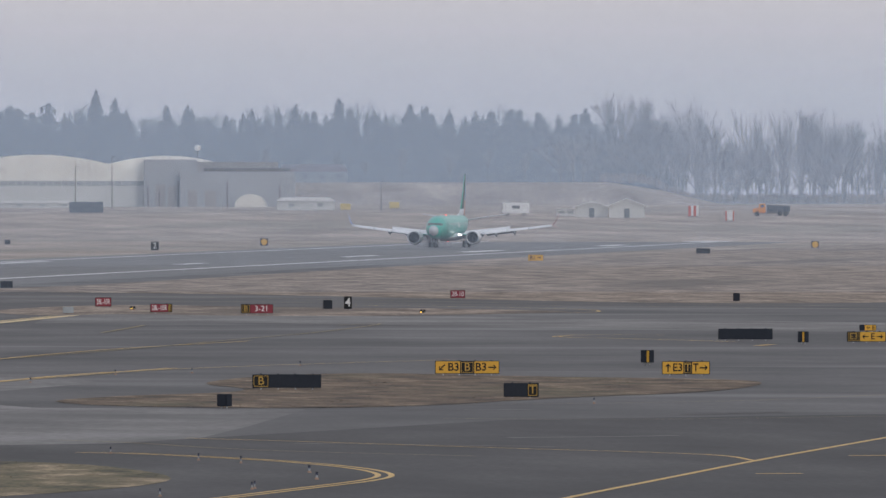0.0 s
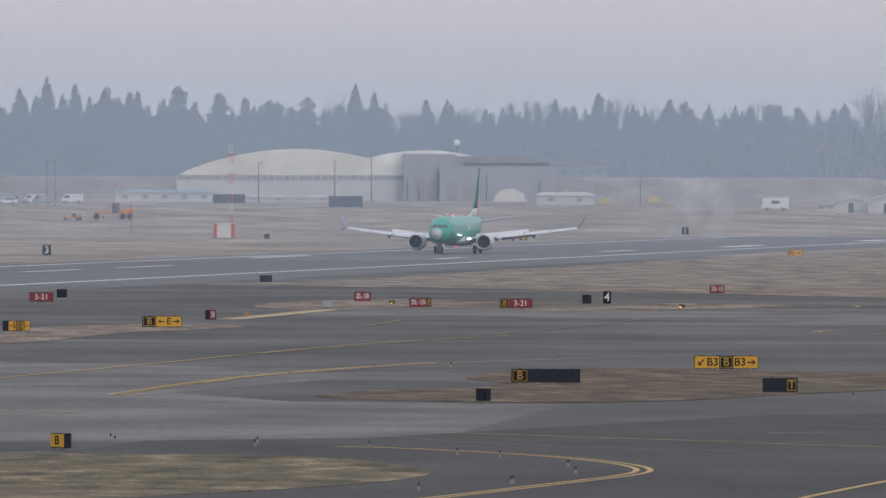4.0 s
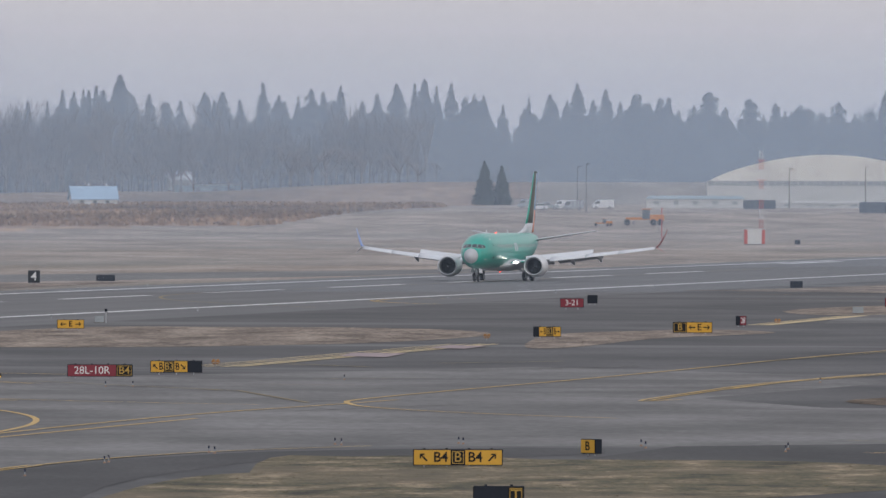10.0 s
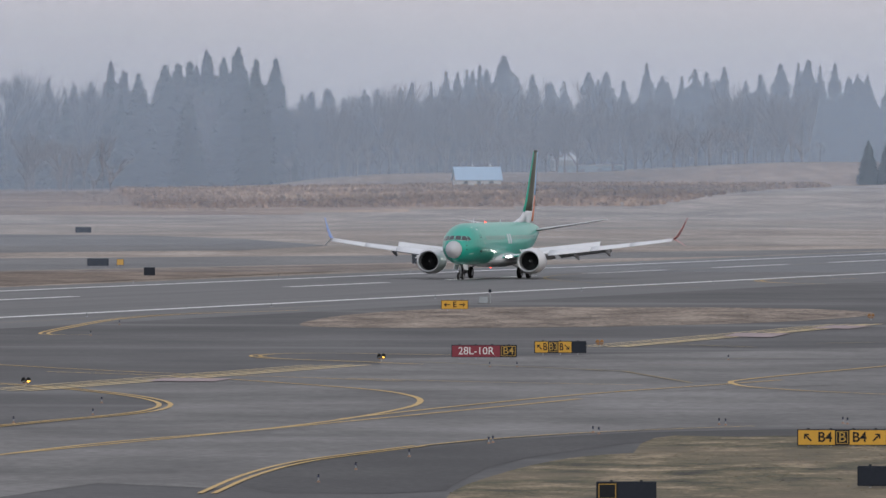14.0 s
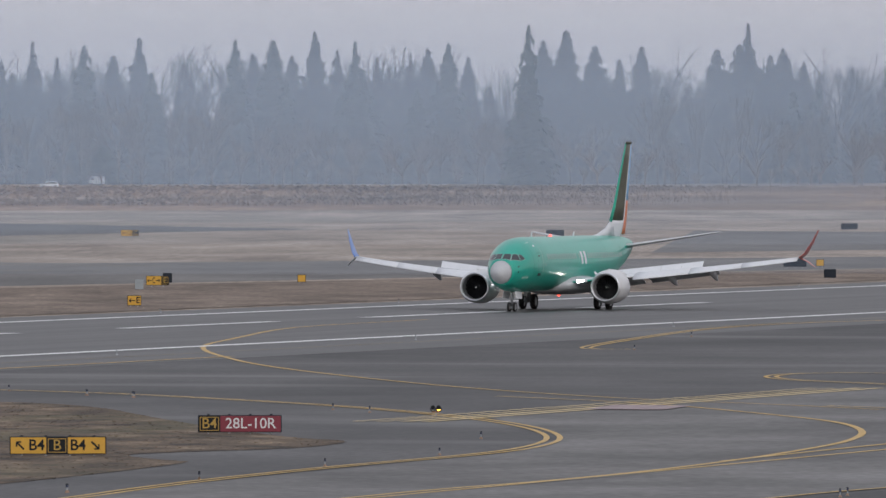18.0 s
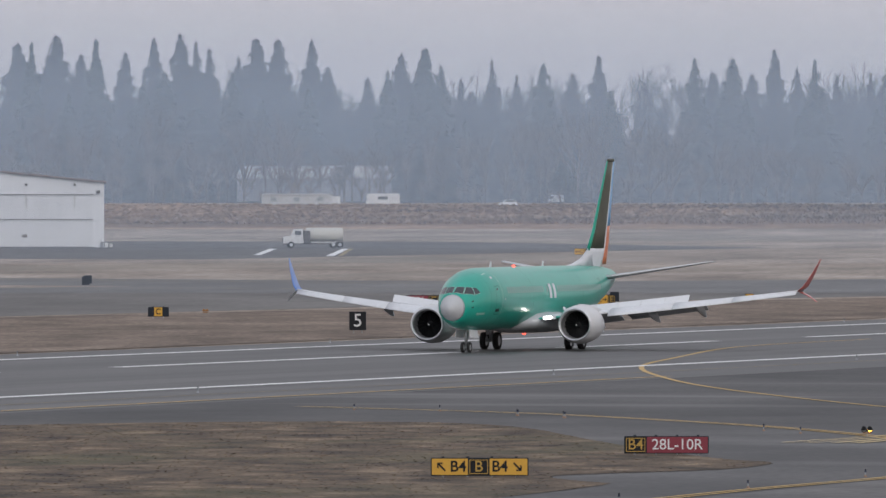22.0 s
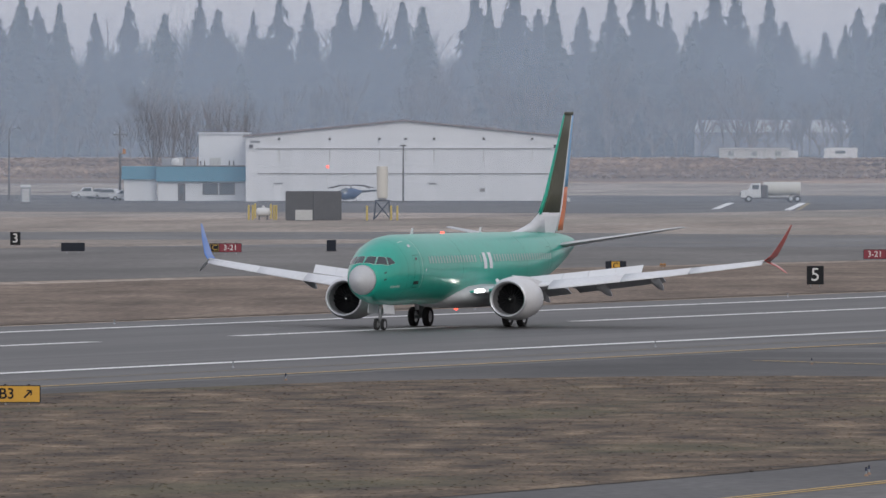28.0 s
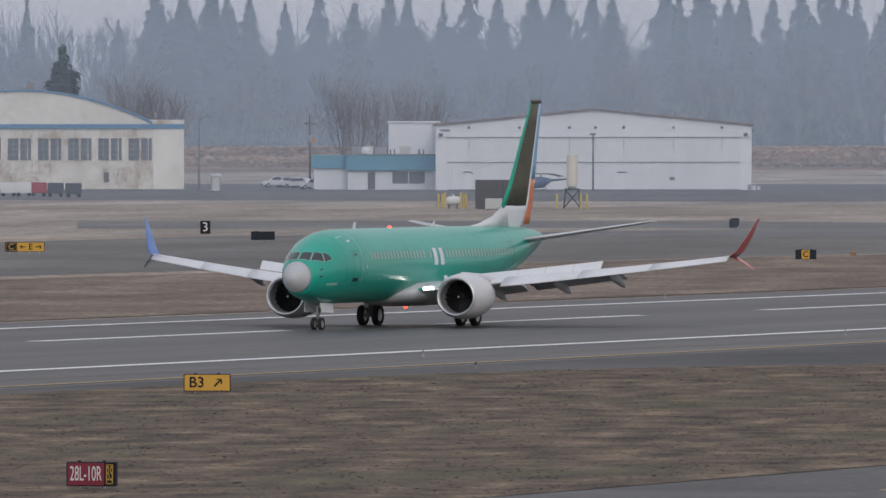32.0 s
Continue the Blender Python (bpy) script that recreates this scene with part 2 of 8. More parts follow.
def box(bm, x0, x1, y0, y1, z0, z1, bevel=0.0):
    r = bmesh.ops.create_cube(bm, size=1.0, matrix=Matrix.Translation(((x0 + x1) / 2, (y0 + y1) / 2, (z0 + z1) / 2)) @ Matrix.Diagonal((abs(x1 - x0), abs(y1 - y0), abs(z1 - z0), 1)))
    if bevel:
        es = list({e for v in r["verts"] for e in v.link_edges})
        bmesh.ops.bevel(bm, geom=es, offset=bevel, segments=2, affect="EDGES")
    return bm


def boxed(x0, x1, y0, y1, z0, z1, bevel=0.0):
    return box(bmesh.new(), x0, x1, y0, y1, z0, z1, bevel)


def rod(bm, a, b, r0, r1=None, seg=10):
    a, b = Vector(a), Vector(b)
    d = b - a
    m = Matrix.Translation((a + b) / 2) @ d.to_track_quat("Z", "Y").to_matrix().to_4x4()
    bmesh.ops.create_cone(bm, cap_ends=True, segments=seg, radius1=r0, radius2=r0 if r1 is None else r1, depth=d.length, matrix=m)
    return bm


def rodded(a, b, r0, r1=None, seg=10):
    return rod(bmesh.new(), a, b, r0, r1, seg)


def loft(sections, close=True, caps=True):
    """A skin through rings of equal length."""
    bm = bmesh.new()
    rings = [[bm.verts.new(p) for p in ring] for ring in sections]
    k = len(rings[0])
    for a, b in zip(rings, rings[1:]):
        for i in range(k if close else k - 1):
            j = (i + 1) % k
            bm.faces.new((a[i], a[j], b[j], b[i]))
    if caps:
        bm.faces.new(rings[0][::-1])
        bm.faces.new(rings[-1])
    bmesh.ops.recalc_face_normals(bm, faces=bm.faces)
    return bm


from mathutils import geometry


def sheet(name, outline, z, material, label, category="", thick=0.0):
    """A flat patch of ground with that outline."""
    bm = bmesh.new()
    vs = [bm.verts.new((x, y, z)) for x, y in outline]
    for tri in geometry.tessellate_polygon([[Vector((x, y, 0)) for x, y in outline]]):
        bm.faces.new([vs[i] for i in tri])
    for f in bm.faces:
        f.normal_update()
        if f.normal.z < 0:
            f.normal_flip()
    return tagged(part(name, bm, material), label, category, kind="structure")


def rounded(outline, turns=2):
    """Corner cutting, to soften an outline."""
    pts = [Vector(p) for p in outline]
    for _ in range(turns):
        pts = [q for a, b in zip(pts, pts[1:] + pts[:1]) for q in (a * 0.75 + b * 0.25, a * 0.25 + b * 0.75)]
    return [tuple(p) for p in pts]


def bend(points, turns=3):
    """Corner cutting on an open line whose ends stay."""
    pts = [Vector(p) for p in points]
    for _ in range(turns):
        pts = [pts[0]] + [q for a, b in zip(pts, pts[1:]) for q in (a * 0.75 + b * 0.25, a * 0.25 + b * 0.75)] + [pts[-1]]
    return pts


COAT = [0]


def stripe(name, points, width, material, label, z=0.036, smooth=0, parent=None):
    """A painted line along the points; each lies a hair higher than the one before."""
    COAT[0] = (COAT[0] + 1) % 24
    z += 0.0006 * COAT[0]
    pts = bend(points, smooth) if smooth else [Vector(p) for p in points]
    bm = bmesh.new()
    rows = []
    for i, p in enumerate(pts):
        d = (pts[min(i + 1, len(pts) - 1)] - pts[max(i - 1, 0)]).normalized()
        s = Vector((-d.y, d.x)) * width / 2
        rows.append((bm.verts.new((p.x + s.x, p.y + s.y, z)), bm.verts.new((p.x - s.x, p.y - s.y, z))))
    for (a, b), (c, d) in zip(rows, rows[1:]):
        bm.faces.new((a, b, d, c))
    for f in bm.faces:
        f.normal_update()
        if f.normal.z < 0:
            f.normal_flip()
    ob = part(name, bm, material, parent)
    return ob if parent else tagged(ob, label, "marking", kind="structure")


# ---- the ground ----


def smooth(v, lo, hi):
    k = min(1.0, max(0.0, (v - lo) / (hi - lo)))
    return k * k * (3 - 2 * k)


def field_height(x, y):
    """The flat field, rising a little towards the trees."""
    s = smooth(math.hypot(x, y), 2250.0, 3100.0)
    k = smooth(math.degrees(math.atan2(y, x)), 12.0, 14.0) if x > 0 else 1.0
    return (4.2 - 1.2 * k) * s


def ground_height(x, y):
    """The field, and the levee on which the eastern trees stand."""
    b = math.degrees(math.atan2(y, x)) if x > 0 else 90.0
    top = 6.3 * smooth(b, 5.85, 6.12) * (1 - 0.5 * smooth(b, 10.7, 12.0)) * (1 - smooth(b, 12.6, 13.6))
    return field_height(x, y) + top * smooth(math.hypot(x, y), 3455.0, 3560.0)


def scrub_edge(r):
    """The bearing from which the brown scrub begins, farther out towards the east."""
    return 13.0 - 1.4 * min(1, (r - 2450) / 150) - 1.3 * max(0, r - 2600) / 850


def build_ground():
    radii = [0, 60, 150, 300, 600, 1000, 1500, 1900, 2200] + [2250 + 50 * i for i in range(24)] + [3450 + 20 * i for i in range(8)] + [3700, 4000, 4300, 4900]
    bearings = [-180 + 2 * i for i in range(90)] + [0.25 * i for i in range(120)] + [30 + 2 * i for i in range(75)]
    bm = bmesh.new()
    rings = []
    for r in radii:
        ring = []
        for d in (bearings if r else [0]):
            x, y = r * math.cos(radians(d)), r * math.sin(radians(d))
            ring.append(bm.verts.new((x, y, ground_height(x, y))))
        rings.append(ring)
    n = len(bearings)
    for r, a, b in zip(radii, rings, rings[1:]):
        for i in range(n):
            j = (i + 1) % n
            f = bm.faces.new((a[0], b[i], b[j])) if len(a) == 1 else bm.faces.new((a[i], b[i], b[j], a[j]))
            if r >= 2450 and bearings[i] > scrub_edge(r):
                f.material_index = 1
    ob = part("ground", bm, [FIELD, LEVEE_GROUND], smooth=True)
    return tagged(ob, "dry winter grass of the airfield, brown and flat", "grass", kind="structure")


build_ground()
Y0, Y1, YC = 231.4, 276.9, 254.1
sheet("runway", [(-400, 216.5), (2900, 216.5), (2900, 285), (-400, 285)], 0.02, ASPHALT, "grey grooved asphalt runway, streaked dark by tyres", "runway")

# ---- the airliner: nose towards -x, origin on the ground under the nose gear ----
PRIMER = mat("green_primer", (0.013, 0.37, 0.28), 0.3, var=0.10, scale=0.35, fine=2.0, bump=0.02, coat=0.25)
PRIMER_FIN = mat("green_primer_fin", (0.012, 0.34, 0.23), 0.4, var=0.12, scale=0.5, fine=3, bump=0.02)
BARE_GREY = mat("bare_composite_grey", (0.50, 0.51, 0.53), 0.42, var=0.1, scale=0.6, fine=4, bump=0.02)
RADOME = mat("radome_grey", (0.50, 0.51, 0.53), 0.5, var=0.06, scale=1.0, fine=8, bump=0.02)
WING_GREY = mat("wing_grey", (0.70, 0.71, 0.74), 0.4, var=0.08, scale=0.5, fine=4, bump=0.02)
FLAP_GREY = mat("flap_grey", (0.52, 0.53, 0.56), 0.5, var=0.12, scale=0.8, fine=5, bump=0.03)
COWL_WHITE = mat("cowl_white", (0.66, 0.66, 0.67), 0.32, var=0.05, scale=0.8, fine=5, bump=0.01, coat=0.3)
LIP_METAL = mat("polished_lip", (0.70, 0.70, 0.72), 0.38, 0.8, var=0.05, scale=1, fine=6, bump=0.0)
DARK_METAL = mat("exhaust_metal", (0.16, 0.15, 0.14), 0.4, 0.9, var=0.2, scale=2, fine=8, bump=0.03)
FAN_DARK = mat("fan_blades", (0.014, 0.0145, 0.017), 0.5, 0.2, var=0.2, scale=2, fine=9, bump=0.0)
INLET_DARK = mat("inlet_liner", (0.20, 0.20, 0.21), 0.6, var=0.1, scale=2, fine=9, bump=0.0)
COCKPIT_GLASS = mat("cockpit_glass", (0.05, 0.058, 0.064), 0.08, var=0.1, scale=1, fine=4, bump=0.0)
WINDOW_PLUG = mat("window_cover", (0.36, 0.47, 0.45), 0.5, var=0.12, scale=3, fine=12, bump=0.0)
OLIVE = mat("bare_fin_laminate", (0.075, 0.075, 0.048), 0.55, var=0.22, scale=0.7, fine=4, bump=0.02)
WHITE_COAT = mat("white_undercoat", (0.70, 0.71, 0.74), 0.45, var=0.05, scale=1, fine=5, bump=0.01)
LIVERY_BLUE = mat("livery_blue", (0.025, 0.15, 0.52), 0.3, var=0.06, scale=1, fine=5, bump=0.0, coat=0.4)
LIVERY_SKY = mat("livery_pale_blue", (0.20, 0.42, 0.68), 0.35, var=0.06, scale=1, fine=5, bump=0.0)
LIVERY_RED = mat("livery_red", (0.50, 0.075, 0.06), 0.3, var=0.06, scale=1, fine=5, bump=0.0, coat=0.4)
LIVERY_ORANGE = mat("livery_orange", (0.62, 0.17, 0.06), 0.35, var=0.06, scale=1, fine=5, bump=0.0)
RUBBER = mat("tyre_rubber", (0.022, 0.022, 0.023), 0.85, var=0.3, scale=3, fine=20, bump=0.1)
GEAR_METAL = mat("gear_steel", (0.42, 0.43, 0.45), 0.4, 0.6, var=0.15, scale=3, fine=15, bump=0.03)
LAMP_ON = mat("landing_lamp_lit", (1.0, 0.97, 0.92), 0.3, var=0.0, bump=0.0, glow=16.0)
RED_LAMP = mat("beacon_lens", (1.0, 0.08, 0.05), 0.3, var=0.0, bump=0.0, glow=3.0)
SIGN_PALE = mat("spinner_white", (0.6, 0.6, 0.6), 0.5, var=0.05, bump=0.0)
SEAM = mat("panel_seam", (0.012, 0.17, 0.115), 0.6, var=0.1, scale=2, fine=8, bump=0.0)
BAR_PALE = mat("pale_lettering", (0.45, 0.60, 0.55), 0.6, var=0.05, bump=0.0)

HULL = [(0.0, 2.72, 0.03, 0.03), (0.12, 2.72, 0.27, 0.27), (0.35, 2.73, 0.48, 0.49), (0.75, 2.77, 0.74, 0.77), (1.3, 2.84, 1.01, 1.06), (2.0, 2.95, 1.28, 1.36),
        (2.8, 3.07, 1.51, 1.62), (3.7, 3.18, 1.70, 1.83), (4.8, 3.26, 1.82, 1.95), (6.2, 3.30, 1.88, 2.0), (9.0, 3.30, 1.88, 2.005), (13.0, 3.30, 1.88, 2.005), (18.0, 3.30, 1.88, 2.005),
        (22.0, 3.30, 1.88, 2.005), (24.5, 3.33, 1.88, 1.97), (27.0, 3.43, 1.80, 1.86), (29.5, 3.60, 1.63, 1.67), (32.0, 3.82, 1.37, 1.42), (34.3, 4.05, 1.07, 1.15), (36.3, 4.27, 0.75, 0.86),
        (37.8, 4.43, 0.48, 0.57), (38.7, 4.52, 0.30, 0.36), (39.1, 4.55, 0.20, 0.24)]
NOSE = -4.0
RISE = 0.11  # the hull stands this much higher on its legs
HULL = [(a, z + RISE, ry, rz) for a, z, ry, rz in HULL]
AFT = 1.2  # the wing and engines sit this much farther back


def hull_at(s):
    for a, b in zip(HULL, HULL[1:]):
        if a[0] <= s <= b[0]:
            k = (s - a[0]) / (b[0] - a[0])
            return [a[i] + (b[i] - a[i]) * k for i in (1, 2, 3)]
    return HULL[-1][1:]


def hull_point(s, angle, out=0.0):
    """A point of the skin; angle from straight up, positive to the nose's right-hand side seen from the front (-y)."""
    z, ry, rz = hull_at(s)
    a = radians(angle)
    return Vector((NOSE + s, -math.sin(a) * (ry + out), z + math.cos(a) * (rz + out)))


def hull_ring(s, n=48):
    return [hull_point(s, 360 * i / n) for i in range(n)]


def skin_patch(s0, s1, a0, a1, out, ns=2, na=3, cut=0.0):
    """A panel that follows the skin, a little proud of it."""
    bm = bmesh.new()
    grid = [[bm.verts.new(hull_point(s0 + (s1 - s0) * i / ns, a0 + (a1 - a0) * j / na, out)) for j in range(na + 1)] for i in range(ns + 1)]
    for i in range(ns):
        for j in range(na):
            bm.faces.new((grid[i][j], grid[i + 1][j], grid[i + 1][j + 1], grid[i][j + 1]))
    bmesh.ops.recalc_face_normals(bm, faces=bm.faces)
    return bm


def skin_quad(corners, out):
    """A panel between four (s, angle) corners on the skin, divided so that it follows the curve."""
    bm = bmesh.new()
    n = 4
    g = []
    for i in range(n + 1):
        row = []
        for j in range(n + 1):
            u, v = i / n, j / n
            s = (corners[0][0] * (1 - u) + corners[1][0] * u) * (1 - v) + (corners[3][0] * (1 - u) + corners[2][0] * u) * v
            a = (corners[0][1] * (1 - u) + corners[1][1] * u) * (1 - v) + (corners[3][1] * (1 - u) + corners[2][1] * u) * v
            row.append(bm.verts.new(hull_point(s, a, out)))
        g.append(row)
    for i in range(n):
        for j in range(n):
            bm.faces.new((g[i][j], g[i + 1][j], g[i + 1][j + 1], g[i][j + 1]))
    bmesh.ops.recalc_face_normals(bm, faces=bm.faces)
    return bm


def foil(chord, thick, lx, y, z, n=12, twist=0.0, upright=False):
    """An aerofoil ring: leading edge at lx (towards the nose), chord backwards."""
    pts = []
    for i in range(n + 1):
        u = (1 - math.cos(math.pi * i / n)) / 2
        pts.append((u, thick * 2.6 * (math.sqrt(u) * 0.55 - 0.35 * u - 0.2 * u * u) * 1.0))
    ring = [(u, w) for u, w in pts] + [(u, -w * 0.75) for u, w in pts[-2:0:-1]]
    out = []
    for u, w in ring:
        x, h = lx + u * chord, w * chord
        out.append(Vector((x, y + h, z)) if upright else Vector((x, y, z + h - twist * u * chord)))
    return out


WING_LE = [(y, x + AFT) for y, x in ((1.2, 12.9), (3.2, 14.15), (6.0, 15.55), (11.0, 18.15), (17.0, 21.3))]
WING_TE = [(y, x + AFT) for y, x in ((1.2, 20.6), (3.2, 20.5), (6.0, 20.55), (11.0, 21.55), (17.0, 22.85))]


def along(table, y):
    for a, b in zip(table, table[1:]):
        if y <= b[0]:
            return a[1] + (b[1] - a[1]) * (y - a[0]) / (b[0] - a[0])
    return table[-1][1]


def wing_z(y):
    return 1.98 + 0.09 * (y - 1.2) + 0.0016 * (y - 1.2) ** 2


def wing_skin(side, y0, y1, f0, f1, thick, lift=0.0, n=6):
    """A piece of wing between two spans and two fractions of the chord."""
    rings = []
    for i in range(n + 1):
        y = y0 + (y1 - y0) * i / n
        a, b = along(WING_LE, y), along(WING_TE, y)
        c = b - a
        rings.append([Vector((NOSE + p.x, side * p.y, p.z)) for p in foil(c * (f1 - f0), thick, a + c * f0, y, wing_z(y) + lift)])
    return loft(rings)


def plate(points, thick):
    """A flat plate with thickness from an outline in space."""
    bm = bmesh.new()
    f = bm.faces.new([bm.verts.new(p) for p in points])
    f.normal_update()
    nrm = f.normal.copy()
    r = bmesh.ops.extrude_face_region(bm, geom=[f])
    bmesh.ops.translate(bm, vec=nrm * thick, verts=[v for v in r["geom"] if isinstance(v, bmesh.types.BMVert)])
    bmesh.ops.recalc_face_normals(bm, faces=bm.faces)
    return bm


def revolve(profile, centre, n=40, squash=None):
    """A body of revolution about the x axis; profile of (x, radius)."""
    rings = []
    for x, r in profile:
        ring = []
        for i in range(n):
            a = 2 * math.pi * i / n
            h = math.cos(a) * r
            if squash and h < 0:
                h *= squash
            ring.append(Vector((centre[0] + x, centre[1] + math.sin(a) * r, centre[2] + h)))
        rings.append(ring)
    return loft(rings, caps=False)


def wheel(centre, radius, width, parent):
    prof = [(-width * 0.36, radius * 0.58), (-width * 0.46, radius * 0.72), (-width * 0.5, radius * 0.86), (-width * 0.4, radius * 0.97), (0, radius), (width * 0.4, radius * 0.97), (width * 0.5, radius * 0.86),
            (width * 0.46, radius * 0.72), (width * 0.36, radius * 0.58)]
    rim = [(-width * 0.34, 0.02), (-width * 0.30, radius * 0.2), (-width * 0.18, radius * 0.35), (-width * 0.34, radius * 0.55), (-width * 0.36, radius * 0.59), (width * 0.36, radius * 0.59), (width * 0.34, radius * 0.55),
           (width * 0.18, radius * 0.35), (width * 0.30, radius * 0.2), (width * 0.34, 0.02)]
    for nm, pr, m in (("tyre", prof, RUBBER), ("rim", rim, GEAR_METAL)):
        bm = revolve(pr, (0, 0, 0), 28)
        bmesh.ops.rotate(bm, cent=(0, 0, 0), matrix=Matrix.Rotation(radians(90), 3, "Z"), verts=bm.verts)
        bmesh.ops.translate(bm, vec=centre, verts=bm.verts)
        part(nm, bm, m, parent, smooth=True)


def build_airliner():
    plane = thing("airliner", "twin-engine airliner in green primer, flaps down, rolling on the runway", "airplane")
    # hull
    rings = [hull_ring(0.9)] + [hull_ring(s[0]) for s in HULL if s[0] > 0.9]
    fuselage = part("fuselage", loft(rings), PRIMER, plane, "green primer fuselage", smooth=True)
    part("radome", loft([hull_ring(s[0]) for s in HULL if s[0] < 0.9] + [hull_ring(0.9)]), RADOME, plane, "pale grey nose cone", smooth=True)
    part("tail_cone", revolve([(0, 0.24), (0.25, 0.2), (0.42, 0.13), (0.42, 0.08), (0.2, 0.06)], (NOSE + 39.05, 0, 4.55 + RISE), 20), DARK_METAL, plane, smooth=True)
    # cockpit glazing: three panes a side with a green post between
    for side in (1, -1):
        for c in (((1.03, 3), (1.22, 36), (1.80, 26), (1.60, 3)), ((1.28, 39), (1.98, 61), (2.20, 42), (1.88, 29)), ((2.06, 62), (2.66, 65), (2.52, 50), (2.28, 43))):
            mid = [sum(q[k] for q in c) / 4 for k in (0, 1)]
            rim = [(mid[0] + (s - mid[0]) * 1.09, mid[1] + (a - mid[1]) * 1.08) for s, a in c]
            rim = [(s, max(a, 0.5)) for s, a in rim]
            frame_ob = part("windscreen_frame", skin_quad([(s, side * a) for s, a in rim], 0.010), BAR_PALE, fuselage, "pale windscreen frame")
            part("windscreen_pane", skin_quad([(s, side * a) for s, a in c], 0.018), COCKPIT_GLASS, frame_ob, "grey reflecting cockpit glass")
    # cabin windows, both sides
    for side in (1, -1):
        for i in range(46):
            s = 7.3 + i * 0.508
            if 15.55 < s < 16.2 or 16.7 < s < 18.6:
                continue
            z, ry, rz = hull_at(s)
            a = math.degrees(math.acos(max(-1, min(1, (3.86 + RISE - z) / rz))))
            ob = part("cabin_window", skin_patch(s, s + 0.25, side * (a - 6), side * (a + 6), 0.012, 1, 2), WINDOW_PLUG, fuselage)
    for side in (1, -1):
        for s in (16.95, 17.95):
            part("overwing_exit", skin_patch(s, s + 0.56, side * 64, side * 91, 0.02, 1, 6), WHITE_COAT, fuselage, "white overwing exit hatch")
        for s, a0, a1, w in ((4.75, 63, 118, 0.86), (29.8, 62, 115, 0.76)):
            for q in ((s, s + 0.035, a0, a1), (s + w, s + w + 0.035, a0, a1), (s, s + w, a0, a0 + 1.2), (s, s + w, a1, a1 + 1.2)):
                part("door_seam", skin_patch(q[0], q[1], side * q[2], side * q[3], 0.006, 2, 8), SEAM, fuselage)
        part("door_sill_plate", skin_patch(4.78, 5.5, side * 107, side * 113, 0.015, 1, 2), FAN_DARK, fuselage)
        part("door_vent", skin_patch(5.0, 5.35, side * 68, side * 72, 0.012, 1, 2), COCKPIT_GLASS, fuselage)
        for i in range(5):
            part("lettering_bar", skin_patch(2.2 + i * 0.2, 2.33 + i * 0.2, side * 112, side * 117, 0.012, 1, 1), BAR_PALE, fuselage)
        part("static_port", skin_patch(6.5, 6.62, side * 88, side * 92, 0.014, 1, 1), WHITE_COAT, fuselage)
    for side in (1, -1):
        part("primer_seam", skin_patch(6.0, 6.05, side * 28, side * 120, 0.006, 1, 16), BAR_PALE, fuselage, "pale sealant line")
        part("primer_seam", skin_patch(4.3, 5.0, side * 30, side * 32, 0.006, 2, 1), BAR_PALE, fuselage, "pale sealant line")
        part("door_hinge", skin_patch(4.95, 5.3, side * 42, side * 47, 0.02, 1, 2), WHITE_COAT, fuselage)
        part("sensor_plate", skin_patch(1.55, 1.75, side * 74, side * 78, 0.014, 1, 1), COCKPIT_GLASS, fuselage)
        part("sensor_plate", skin_patch(1.5, 1.68, side * 92, side * 96, 0.014, 1, 1), COCKPIT_GLASS, fuselage)
    for s in (3.9, 6.2, 13.2, 25.0, 30.8):
        part("frame_seam", skin_patch(s, s + 0.03, -150, 150, 0.004, 1, 40), SEAM, fuselage)
    for s, h in ((9.2, 0.35), (21.5, 0.30)):
        z, ry, rz = hull_at(s)
        part("blade_antenna", plate([(NOSE + s, -0.02, z + rz - 0.02), (NOSE + s + 0.4, -0.02, z + rz - 0.02), (NOSE + s + 0.46, -0.02, z + rz + h), (NOSE + s + 0.25, -0.02, z + rz + h)], 0.04), WHITE_COAT, plane)
    part("beacon", revolve([(0, 0.12), (0.08, 0.1), (0.12, 0.02)], (0, 0, 0), 12), RED_LAMP, plane, "lit red beacon").matrix_basis = pose(NOSE + 15, 0, 5.3 + RISE, 0, -90, 0)
    part("belly_beacon", revolve([(0, 0.12), (0.08, 0.1), (0.12, 0.02)], (0, 0, 0), 12), RED_LAMP, plane, "lit red beacon").matrix_basis = pose(NOSE + 17.5, 0, 1.08, 0, 90, 0)
    # wing-body fairing
    rings = []
    for s, w, b, t in ((11.6, 0.9, 1.45, 2.0), (12.6, 1.55, 1.18, 2.25), (14.0, 2.05, 1.05, 2.55), (16.0, 2.25, 1.0, 2.6), (19.0, 2.25, 1.0, 2.55), (21.0, 2.05, 1.06, 2.35), (22.6, 1.5, 1.22, 2.05), (23.8, 0.8, 1.42, 1.8)):
        rings.append([Vector((NOSE + s + AFT * 0.8, w * math.copysign(abs(math.sin(2 * math.pi * i / 28)) ** 0.75, math.sin(2 * math.pi * i / 28)), (t + b) / 2 + 0.09 + (t - b) / 2 * math.cos(2 * math.pi * i / 28))) for i in range(28)])
    part("belly_fairing", loft(rings), BARE_GREY, plane, "bare grey belly fairing", smooth=True)
